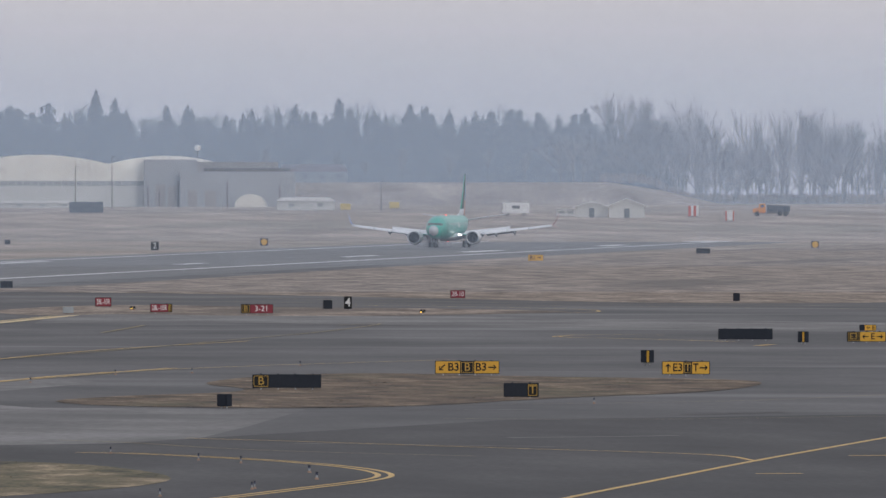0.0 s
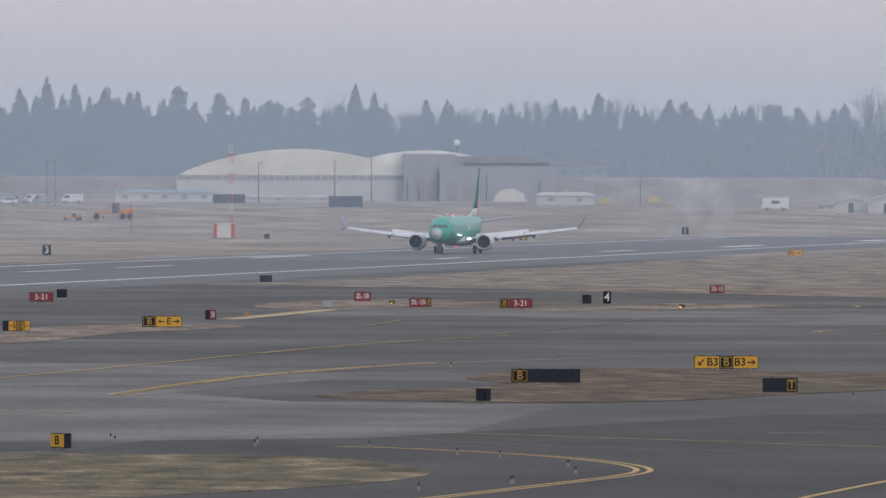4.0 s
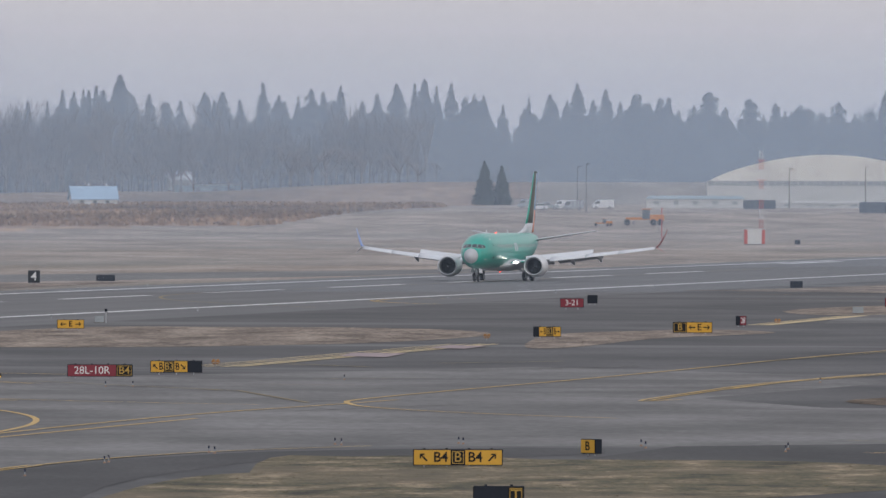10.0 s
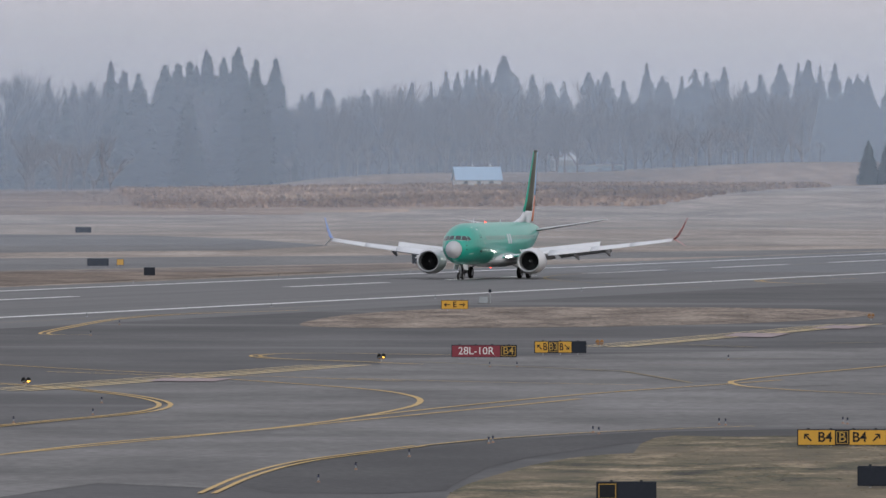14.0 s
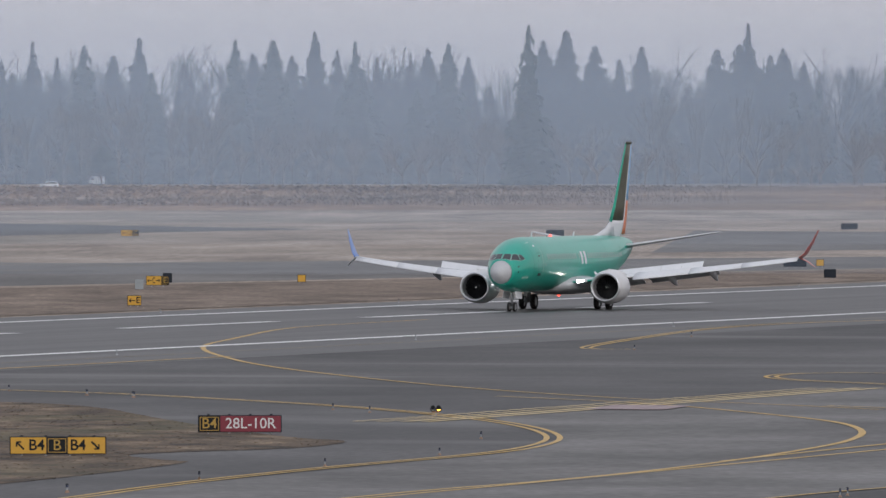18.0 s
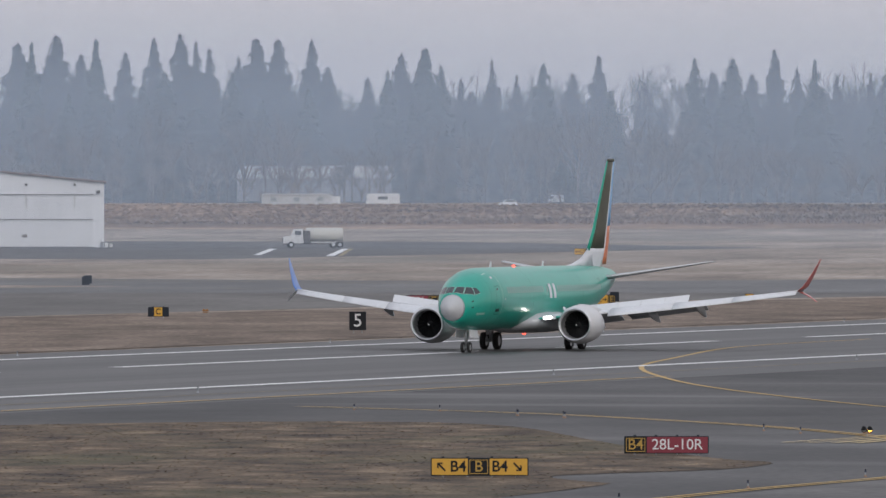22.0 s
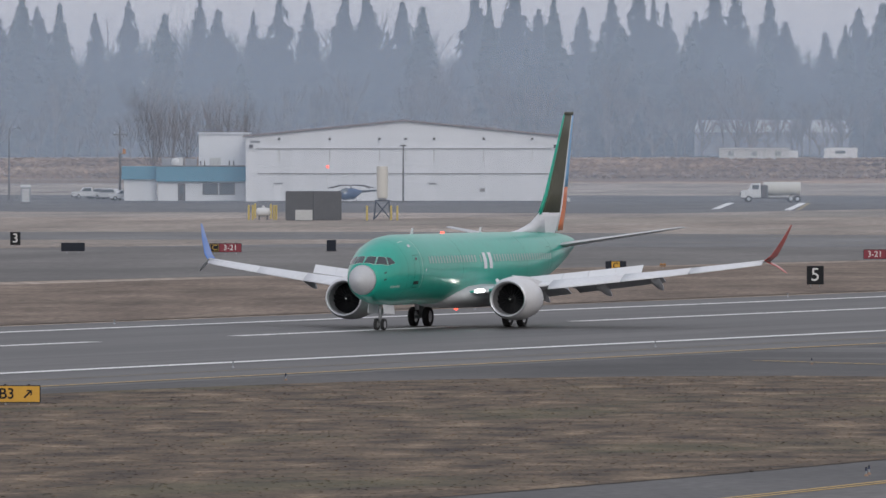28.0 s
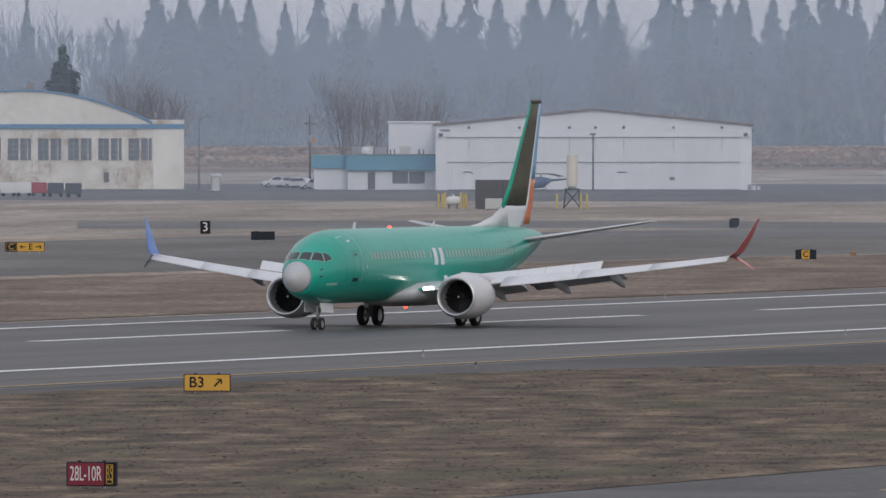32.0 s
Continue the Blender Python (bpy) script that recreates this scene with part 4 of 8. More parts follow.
# lead-on curves at the runway exits
yellow([(857.6, 252.6), (836.5, 251.7), (827.7, 251.3), (808.5, 248.7)] + [(767.2, 238.9), (744.6, 233.7), (727.7, 228.7), (707.8, 221.8), (669.9, 207.3), (632.1, 189.5), (605.5, 175.7), (584.2, 162.3), (574.4, 152.9), (563.4, 144.7)], 0.32)
yellow_double([(869.3, 219.2), (847.1, 223.2), (818.9, 222), (764.6, 212.7), (737.9, 207.8), (731.8, 205.3), (732.5, 202.9)])
yellow_double([(605.8, 208.3), (593.3, 192.3), (583.7, 184.6), (566.4, 172), (550.6, 162.9), (536.5, 155.7), (520.9, 149.1), (504.9, 143.7), (491.4, 140.5), (477.2, 138.5), (454.5, 138.5), (428.6, 136.8), (408.5, 134.2), (379.2, 132.3)])
yellow([(384.5, 124.6), (409.8, 124.8), (437.5, 124.9), (475.4, 125.1), (516.5, 125.4)])
yellow([(1560, 260), (1330, 258)] + [(1234.3, 259.7), (1186.7, 260.5), (1155.2, 258.8), (1120.3, 252), (1093.5, 243.3), (1068.3, 232.8), (1044.4, 221.7)], 0.35, WORN_YELLOW)
yellow_double([(1132.7, 223), (1125.3, 229.5), (1108, 228.9), (1087, 222.3), (1077.4, 216.2)])
yellow([(382.2, 123.8), (419.4, 126), (440.3, 124.8), (464.6, 125.9), (493.5, 129), (507.3, 131.4), (520.1, 134.4), (536.1, 139.5), (550.8, 146.4), (575.6, 159.2), (589.2, 170.5)], 0.32)
yellow([(467.1, 126.5), (493.9, 127.5), (529.9, 127.9), (556.9, 126.1), (571.1, 125.5)], 0.32)
yellow([(823, 125), (769.5, 129.6), (659.8, 127.7), (593.9, 128.1), (568.6, 127.7), (561.9, 126.6), (550.7, 123.7), (538.8, 117.9), (529.2, 111.4), (522.7, 105.5)], 0.32)
yellow([(571.3, 149.3), (562.4, 141.2), (557, 133.9), (554.5, 129.8)], 0.3)
yellow([(414.9, 111.5), (428, 111.4), (442.2, 109.8), (448.7, 107.6), (455.5, 105.1)], 0.25)
yellow_double([(340.4, 103.1), (365.7, 107.5), (387.8, 110.5), (404.5, 111.1), (414.9, 111.5)], 0.5, 0.22)
yellow_double([(651.3, 160.6), (657.7, 169.7), (654.5, 172.5), (645.5, 171.9), (635.5, 168.2), (626.8, 161.4), (618, 155.5)])
yellow_double([(690.9, 111.9), (653.7, 114), (628, 115.1), (593.2, 113.4), (568.3, 112.2), (575.5, 111.1)])
yellow([(610.9, 113.7), (638.8, 114.8), (669.2, 114.3), (685.7, 111.4), (705.5, 106.9), (729.2, 98.9)], 0.3)
yellow([(715.4, 128.9), (728.3, 128.7), (769.6, 127.2), (844.6, 127.1), (872.6, 126.5), (941.4, 128.9), (921, 131)], 0.26, WORN_YELLOW)
yellow([(870.7, 142.9), (892.5, 144.5), (919.2, 146.6)], 0.34, WORN_YELLOW, 1)
yellow_double([(447.8, 81.6), (446.1, 78.9), (440.1, 75.1), (432.2, 70.6), (420.5, 66), (408.9, 63.2), (399.3, 62.6), (386, 63.6), (363.2, 65.2), (348.4, 66.8)])
yellow([(473.4, 86.4), (468.1, 82), (458.1, 77.6), (449.9, 72), (442.6, 63.7)], 0.22, WORN_YELLOW)
yellow([(478.4, 81.2), (469.4, 73), (458.4, 64.1), (450.1, 56.2), (444.8, 53), (435.2, 51)], 0.28)
yellow([(354.3, 52.1), (373.9, 52), (407.5, 51.4), (434.1, 51), (483.5, 49.5), (541.2, 47.8)], 0.32)
yellow([(564.7, 79.3), (568.7, 73.7), (576.5, 65.5), (598.6, 59.3)], 0.2, WORN_YELLOW)
yellow([(527.3, 75.3), (524, 66), (535.8, 54)], 0.2, WORN_YELLOW)
for a in ([(445.4, 47.9), (446, 43.1)], [(411.7, 48.7), (412, 46.8)], [(801.3, 85.7), (807.5, 85.2)]):
    yellow(a, 0.7, None, 0)
yellow_double([(822.7, 89.4), (841.2, 99.6), (844.1, 103.3), (850.5, 106), (864.5, 105.1), (861.8, 98.3)], 0.5, 0.2)
yellow([(1016.9, 123.2), (1026.7, 120.8), (1045.8, 123.8), (1064.8, 133.7), (1083.6, 151.8)], 0.3)
for pts in ([(1193.6, 206.9), (1154.4, 172.2), (1106.8, 138.5), (1079.1, 100.1)], [(1139.5, 198.2), (1114.5, 166.7), (1085.4, 136), (1053.8, 97.9)]):
    stripe("taxiway_edge_line", pts, 0.5, WORN_YELLOW, "pale worn taxiway edge line")
HOLD_PAINT = mat("hold_line_paint", (0.60, 0.46, 0.25), 0.6, var=0.15, scale=0.5, fine=6)
# hold bars: ladders of two lines with dashes
def hold_bar(a, b, w=3.6):
    a, b = Vector(a), Vector(b)
    d = (b - a).normalized()
    s = Vector((-d.y, d.x))
    for k in (-1, -0.45):
        stripe("hold_line", [a + s * w / 2 * k, b + s * w / 2 * k], 0.55, HOLD_PAINT, "pale yellow runway hold line")
    n = int((b - a).length / 2.1)
    for i in range(n):
        for k in (0.15, 0.75):
            p = a + d * (i * 2.1) + s * w / 2 * k
            stripe("hold_dash", [p, p + d * 1.15], 0.6, HOLD_PAINT, "pale yellow dash of the runway hold line")


hold_bar((532.2, 159.2), (614.6, 159.6))
hold_bar((685.3, 158.8), (797.1, 162.4))
hold_bar((919, 161), (992.4, 164), 2.0)
for q in ([(559.7, 157.8), (569.9, 159.2), (568.4, 155.1), (559.5, 154)], [(732.2, 159.6), (748.5, 161.8), (746.9, 157.8), (728, 155.6)], [(772.4, 161.1), (787.4, 162.3), (785.4, 159.1), (770.4, 158)]):
    COAT[0] += 1
    sheet("surface_marking", q, 0.056 + 0.002 * (COAT[0] % 8), RED_PAINT, "faded pink and white lettering painted on the taxiway", "marking")
for pts in ([(696, 156.6), (688.2, 149.4)], [(703.8, 148.1), (713.8, 141.4)], [(638.9, 143.3), (645, 137.6)], [(617.9, 142.3), (617.9, 135.9)], [(601.7, 142.5), (598.3, 140.7)], [(698.9, 156.6), (685.8, 148.6)], [(703.3, 147.5), (714.8, 141.4)], [(625.9, 157.2), (596.8, 139.3), (561.3, 128.5)]):
    yellow(pts, 0.3, WORN_YELLOW, 0)

# ---- airfield signs ----
SIGN_YELLOW = mat("sign_yellow", (0.60, 0.33, 0.03), 0.45, var=0.06, scale=2, fine=9, bump=0.02)
SIGN_BLACK = mat("sign_black", (0.014, 0.015, 0.018), 0.5, var=0.15, scale=2, fine=9, bump=0.02, spec=0.15)
SIGN_DIM = mat("sign_legend_yellow", (0.42, 0.26, 0.045), 0.5, var=0.06, scale=2, fine=9, bump=0.0)
SIGN_RED = mat("sign_red", (0.20, 0.014, 0.032), 0.45, var=0.06, scale=2, fine=9, bump=0.02)
SIGN_NAVY = mat("sign_back_navy", (0.016, 0.021, 0.032), 0.55, var=0.15, scale=2, fine=9, bump=0.03, spec=0.2)
SIGN_WHITE = mat("sign_white", (0.66, 0.66, 0.66), 0.5, var=0.04, scale=2, fine=9, bump=0.0)
SIGN_GREY = mat("painted_grey_box", (0.30, 0.33, 0.35), 0.6, var=0.1, scale=2, fine=9, bump=0.03)
AMBER_LIT = mat("amber_lamp_lit", (1.0, 0.55, 0.08), 0.4, var=0.0, bump=0.0, glow=5.0)
WHITE_LIT = mat("white_lamp_lit", (1.0, 0.92, 0.8), 0.4, var=0.0, bump=0.0, glow=4.0)
AMBER_DULL = mat("orange_housing", (0.34, 0.17, 0.06), 0.5, var=0.1, scale=3, fine=12, bump=0.03)
COLLAR = mat("faded_orange_collar", (0.30, 0.19, 0.13), 0.6, var=0.15, scale=3, fine=12, bump=0.03)
BLUE_LENS = mat("blue_lens", (0.02, 0.03, 0.07), 0.3, var=0.05, bump=0.0)
FACES = {"Y": (SIGN_YELLOW, SIGN_BLACK), "K": (SIGN_BLACK, SIGN_DIM), "R": (SIGN_RED, SIGN_WHITE), "N": (SIGN_NAVY, None), "W": (SIGN_BLACK, SIGN_WHITE)}
ARROWS = {"<": 180, ">": 0, "^": 90, "q": 135, "e": 45, "z": 225, "c": 315}


def letters(text, height, width, bold=0.02):
    """A flat mesh of the words, centred, standing in the xz plane, not wider than width."""
    cu = bpy.data.curves.new("words", "FONT")
    cu.body, cu.align_x, cu.align_y, cu.size, cu.extrude = text, "CENTER", "CENTER", height * 1.38, 0.004
    cu.offset = bold * height
    ob = bpy.data.objects.new("words", cu)
    scene.collection.objects.link(ob)
    bpy.context.view_layer.update()
    me = bpy.data.meshes.new_from_object(ob.evaluated_get(bpy.context.evaluated_depsgraph_get()))
    bpy.data.objects.remove(ob)
    bm = bmesh.new()
    bm.from_mesh(me)
    bpy.data.meshes.remove(me)
    xs = [v.co.x for v in bm.verts]
    k = min(1.0, width / max(1e-6, max(xs) - min(xs)))
    bmesh.ops.scale(bm, vec=(k, 1, 1), verts=bm.verts)
    bmesh.ops.rotate(bm, cent=(0, 0, 0), matrix=Matrix.Rotation(radians(90), 3, "X"), verts=bm.verts)
    return bm


def arrow(size, turn):
    bm = bmesh.new()
    w = size * 0.17
    pts = [(-0.5 * size, -w / 2), (0.28 * size, -w / 2), (0.06 * size, -0.26 * size), (0.22 * size, -0.33 * size), (0.52 * size, 0), (0.22 * size, 0.33 * size), (0.06 * size, 0.26 * size), (0.28 * size, w / 2), (-0.5 * size, w / 2)]
    c, s = math.cos(radians(turn)), math.sin(radians(turn))
    bm.faces.new([bm.verts.new((x * c - z * s, 0, x * s + z * c)) for x, z in pts])
    for f in bm.faces:
        f.normal_update()
        if f.normal.y > 0:
            f.normal_flip()
    return bm


def sign(x, y, bearing, width, height, lift, panels, label, turn=0, depth=0.28, name="airfield_sign", legs=None):
    """panels: (face, share of the width, words); words may hold < > ^ q e z c for arrows in braces."""
    s = thing(name, label, "sign", pose(x, y, 0, 0, 0, bearing - 90 + turn), group="airfield signs")
    part("housing", boxed(-width / 2, width / 2, 0, depth, lift, lift + height, 0.02), SIGN_NAVY, s)
    n = legs or max(2, round(width / 0.9))
    for i in range(n):
        u = -width / 2 + width * (i + 0.5) / n
        part("leg", rodded((u, depth / 2, 0), (u, depth / 2, lift + 0.03), 0.04, seg=6), GEAR_METAL, s)
        if width > 1.5:
            part("top_lug", boxed(u - 0.05, u + 0.05, depth / 2 - 0.04, depth / 2 + 0.04, lift + height, lift + height + 0.05), SIGN_NAVY, s)
    total = sum(p[1] for p in panels)
    u = -width / 2 + 0.03
    room = width - 0.06
    for face, share, words in panels:
        w = room * share / total
        bg, fg = FACES[face]
        p = part("panel", boxed(u + 0.012, u + w - 0.012, -0.025, 0.01, lift + 0.035, lift + height - 0.035, 0.008), bg, s)
        if face == "K":
            e = 0.03 * height / 0.75
            x0, x1, z0, z1 = u + 0.05, u + w - 0.05, lift + 0.075, lift + height - 0.075
            for q in ((x0, x1, z0, z0 + e), (x0, x1, z1 - e, z1), (x0, x0 + e, z0, z1), (x1 - e, x1, z0, z1)):
                part("border", boxed(q[0], q[1], -0.032, -0.02, q[2], q[3]), fg, p)
        if words and fg:
            toks, cur = [], ""
            for ch in words:
                if ch in ARROWS:
                    toks += [cur] if cur else []
                    toks.append("{" + ch)
                    cur = ""
                else:
                    cur += ch
            toks += [cur] if cur else []
            size = height * (0.72 if face == "W" else 0.62)
            wts = [1.35 if t[0] == "{" else 0.62 * len(t) + 0.15 for t in toks]
            avail = w - 0.12
            v = u + 0.06
            for t, k in zip(toks, wts):
                tw = avail * k / sum(wts)
                bm = arrow(min(size, tw * 0.9), ARROWS[t[1]]) if t[0] == "{" else letters(t, size, tw * 0.94, 0.022 if face == "Y" else 0.004)
                bmesh.ops.translate(bm, vec=(v + tw / 2, -0.034, lift + height / 2), verts=bm.verts)
                part("arrow" if t[0] == "{" else "lettering", bm, fg, p)
                v += tw
        u += w
    return s


YS, RS, KS = "yellow taxiway direction sign on short legs beside the pavement", "red runway holding sign with white lettering on short legs", "dark blank back of an airfield sign on short legs"
sign(829.4, 89.2, 5.5, 3.97, 0.79, 0.12, [("N", 1, "")], KS)
sign(817.7, 79.3, 4.9, 2.82, 0.73, 0.12, [("K", 0.33, "E3"), ("Y", 0.67, "<E>")], YS)
sign(881.5, 84.7, 4.9, 1.31, 0.48, 0.13, [("N", 0.3, ""), ("Y", 0.7, "<E")], YS)
sign(662.8, 76.8, 5.8, 2.89, 0.78, 0.14, [("Y", 0.45, "^E3"), ("K", 0.18, "T"), ("Y", 0.37, "T>")], YS)
sign(663.3, 90.1, 6.7, 3.88, 0.78, 0.14, [("Y", 0.39, "zB3"), ("K", 0.22, "B"), ("Y", 0.39, "B3>")], YS)
sign(585.7, 78, 6.5, 1.9, 0.76, 0.09, [("N", 0.68, ""), ("K", 0.32, "T")], "dark sign with a yellow letter on black, its other panel blank")
sign(611.4, 94.2, 7.5, 3.88, 0.76, 0.13, [("K", 0.24, "B"), ("N", 0.38, ""), ("N", 0.38, "")], "long dark sign with a yellow letter on black, the rest blank")
sign(1139.9, 147.3, 6.8, 1.44, 0.77, 0.17, [("R", 1, "28-10")], RS)
sign(1120.5, 118, 5.5, 0.65, 0.76, 0.11, [("N", 1, "")], KS)
sign(1055.7, 170, 8.4, 1.5, 0.83, 0.16, [("R", 1, "28L-10R")], RS)
sign(1008.4, 157.9, 8.1, 1.94, 0.74, 0.15, [("R", 0.82, "28L-10R"), ("K", 0.18, "E")], RS)
sign(1000.2, 148.3, 7.7, 2.8, 0.79, 0.15, [("K", 0.28, "B"), ("R", 0.72, "3-21")], RS)
sign(1685.9, 201.1, 6.4, 2.15, 0.88, 0.24, [("Y", 1, "B2>")], YS)
sign(1247.1, 208.6, 8.8, 1.33, 0.73, 0.18, [("N", 1, "")], KS)
sign(1858, 194.5, 5.7, 2.18, 0.79, 0.26, [("N", 1, "")], KS)
sign(2121.2, 343.8, 8.8, 1, 0.8, 0.2, [("N", 1, "")], KS)
sign(1035.8, 196.4, 9.8, 2.15, 0.82, 0.2, [("R", 1, "3-21")], RS)
sign(1076.5, 201.5, 9.7, 0.95, 0.79, 0.16, [("N", 1, "")], KS)
sign(829, 162.5, 9.9, 2.05, 0.75, 0.17, [("N", 0.2, ""), ("Y", 0.28, "<B"), ("K", 0.24, "B3"), ("Y", 0.28, "B>")], YS)
sign(859, 156.5, 9.3, 3.01, 0.82, 0.13, [("K", 0.35, "B"), ("Y", 0.65, "<E>")], YS)
sign(907, 160.4, 9, 0.86, 0.77, 0.14, [("N", 0.4, ""), ("R", 0.6, "28")], RS)
sign(416.2, 94, 10.3, 3.7, 0.67, 0.09, [("Y", 0.42, "qB4"), ("K", 0.16, "B"), ("Y", 0.42, "B4e")], YS)
sign(352.5, 80.9, 10.1, 1.85, 0.73, 0.1, [("N", 0.69, ""), ("K", 0.31, "T")], "dark sign with a yellow letter on black, its other panel blank")
sign(331.3, 86.1, 11.5, 2.08, 0.67, 0.1, [("K", 0.35, ""), ("N", 0.65, "")], "dark back of an airfield sign with one yellow-edged panel")
sign(637.4, 155.8, 11.9, 3.87, 0.73, 0.13, [("R", 0.75, "28L-10R"), ("K", 0.25, "B4")], RS)
sign(653.5, 154.5, 11.6, 3.14, 0.72, 0.14, [("Y", 0.26, "qB"), ("K", 0.2, "B3"), ("Y", 0.26, "Bc"), ("N", 0.28, "")], YS)
sign(865.8, 206.4, 12.1, 2.1, 0.7, 0.18, [("Y", 1, "<E>")], YS)
sign(1303.8, 296, 11.9, 2.1, 0.7, 0.19, [("N", 1, "")], KS)
sign(1138.3, 295.8, 13.4, 1.13, 0.79, 0.17, [("N", 1, "")], KS)
sign(1251.8, 326.2, 13.6, 0.8, 0.68, 0.18, [("Y", 1, "")], YS)
sign(1244, 326.8, 13.7, 2.33, 0.8, 0.18, [("N", 1, "")], KS)
sign(1824.1, 470.2, 13.8, 2.45, 0.87, 0.26, [("N", 1, "")], KS)
sign(507.4, 158.3, 17.3, 3.53, 0.73, 0.09, [("K", 0.26, "B4"), ("R", 0.74, "28L-10R")], RS)
sign(468.4, 153.7, 18.2, 3.78, 0.7, 0.09, [("Y", 0.38, "qB4"), ("K", 0.22, "B"), ("Y", 0.4, "B4c")], YS)
sign(1047.4, 348.9, 18.4, 2.89, 0.83, 0.2, [("R", 0.68, "3-21"), ("K", 0.32, "C")], RS)
sign(1055.6, 335, 17.6, 2.01, 0.83, 0.2, [("Y", 0.66, "<C>"), ("K", 0.34, "E")], YS)
sign(1082.6, 342.6, 17.6, 0.81, 0.86, 0.15, [("N", 1, "")], KS)
sign(919.2, 293.8, 17.7, 1.07, 0.77, 0.17, [("Y", 1, "<E")], YS)
sign(1661.9, 530.4, 17.7, 2.47, 0.85, 0.23, [("Y", 0.62, "<C3"), ("K", 0.38, "C")], YS)
sign(1664.8, 470.6, 15.8, 2.45, 0.92, 0.23, [("N", 1, "")], KS)
sign(1065.6, 296.2, 15.5, 1.13, 0.83, 0.15, [("N", 1, "")], KS)
sign(1090, 332.3, 17, 0.76, 0.66, 0.15, [("Y", 1, "")], YS)
sign(958.5, 341.5, 19.6, 1.67, 0.77, 0.18, [("N", 0.28, ""), ("Y", 0.42, "C"), ("N", 0.3, "")], YS)
sign(1236.3, 448.2, 19.9, 0.82, 0.82, 0.17, [("N", 1, "")], KS)
sign(1085.3, 439.6, 22.1, 2.18, 0.78, 0.21, [("N", 0.5, ""), ("N", 0.5, "")], KS)
sign(1080.8, 422.8, 21.4, 2.93, 0.82, 0.21, [("K", 0.3, "C"), ("R", 0.7, "3-21")], RS)
sign(499.8, 205, 22.3, 1.99, 0.74, 0.12, [("Y", 1, "B3e")], YS)
sign(372.1, 156.6, 22.8, 1.61, 0.77, 0.11, [("R", 0.79, "28L-10R"), ("K", 0.21, "B5")], RS, turn=-14)
sign(989.1, 422.3, 23.1, 3.34, 0.81, 0.19, [("K", 0.3, "C"), ("Y", 0.7, "<E>")], YS)
sign(1218.3, 441.9, 19.9, 0.8, 0.86, 0.17, [("N", 1, "")], KS)
for q in ((438.5, 92.4, 9.7, 0.75, 0.63, 0.12), (810.8, 83.4, 5.2, 0.53, 0.77, 0.16), (708.3, 84, 5.9, 0.68, 0.79, 0.18), (554, 90, 7.8, 0.29, 0.64, 0.12)):
    x, y, b, w, h, l = q
    sign(x, y, b, max(0.75, w * 1.25), h, l, [("Y", 1, "B")] if x < 500 else [("N", 0.7, ""), ("Y", 0.3, "")] if w > 0.5 else [("N", 1, "")], "short yellow direction sign turned almost edge-on" if x < 500 else "short dark airfield sign turned almost edge-on", turn=-48, depth=0.4)

DRS = "black distance sign with a white figure beside the runway"
for q, figure in (((1937.4, 291.3, 8.1, 1.28, 1.37, 0.27), "2"), ((1647.8, 301.5, 9.8, 1.18, 1.42, 0.31), "3"), ((1271.3, 297.2, 12.2, 1.31, 1.37, 0.25), "4"), ((877, 297.1, 18.7, 1.23, 1.35, 0.25), "5"), ((1137.9, 466.9, 22.3, 0.98, 1.25, 0.22), "3"), ((1038.4, 145.2, 7.3, 0.71, 1.12, 0.15), "4"), ((2279.2, 288.7, 6.9, 1.27, 1.38, 0.32), "1")):
    sign(*q, [("W", 1, figure)], DRS, name="distance_sign", depth=0.5, legs=2)
for q in ((2072.2, 291.6, 7.6, 1.36, 1.26, 0.29), (2014.5, 191.3, 5.2, 1.32, 1.13, 0.28)):
    s = sign(*q, [("N", 1, "")], "black square sign with a yellow disc", name="disc_sign", depth=0.3, legs=2)
    w, h, l = q[3], q[4], q[5]
    part("disc", plate([(math.cos(a * math.pi / 10) * w * 0.4, -0.04, l + h / 2 + math.sin(a * math.pi / 10) * w * 0.4) for a in range(20)], 0.02), SIGN_YELLOW, s, "yellow disc")


def guard_light(x, y, lit, housing=None):
    g = thing("guard_light", "twin-lamp runway guard light on a low stand, one amber lamp lit" if lit else "orange twin-lamp light unit on a low stand", "light", pose(x, y, 0, 0, 0, -78) @ Matrix.Diagonal((0.66, 0.66, 0.66, 1)), group="guard lights")
    part("stand", rodded((0, 0, 0), (0, 0, 0.28), 0.05, seg=8), GEAR_METAL, g)
    part("base", boxed(-0.28, 0.28, -0.12, 0.12, 0.26, 0.32), AMBER_DULL, g)
    for i, u in enumerate((-0.2, 0.2)):
        h = part("lamp_housing", rodded((u, -0.1, 0.5), (u, 0.2, 0.5), 0.19, seg=16), housing or SIGN_BLACK, g)
        part("lens", rodded((u, -0.13, 0.5), (u, -0.10, 0.5), 0.13, seg=14), (AMBER_LIT if lit == i + 1 else SIGN_GREY), h)
        part("visor", rodded((u, -0.24, 0.6), (u, -0.1, 0.6), 0.15, 0.17, seg=10), housing or SIGN_BLACK, h)
    return g


for q, lit in (((545.1, 160.7), 2), ((627.3, 159.8), 2), ((1002, 134), 1), ((1026.9, 163.1), 1), ((685.8, 158.6), 0), ((819.4, 165.3), 0), ((925.2, 160.3), 0), ((985.7, 347.1), 0)):
    guard_light(q[0], q[1], lit, None if lit else AMBER_DULL)


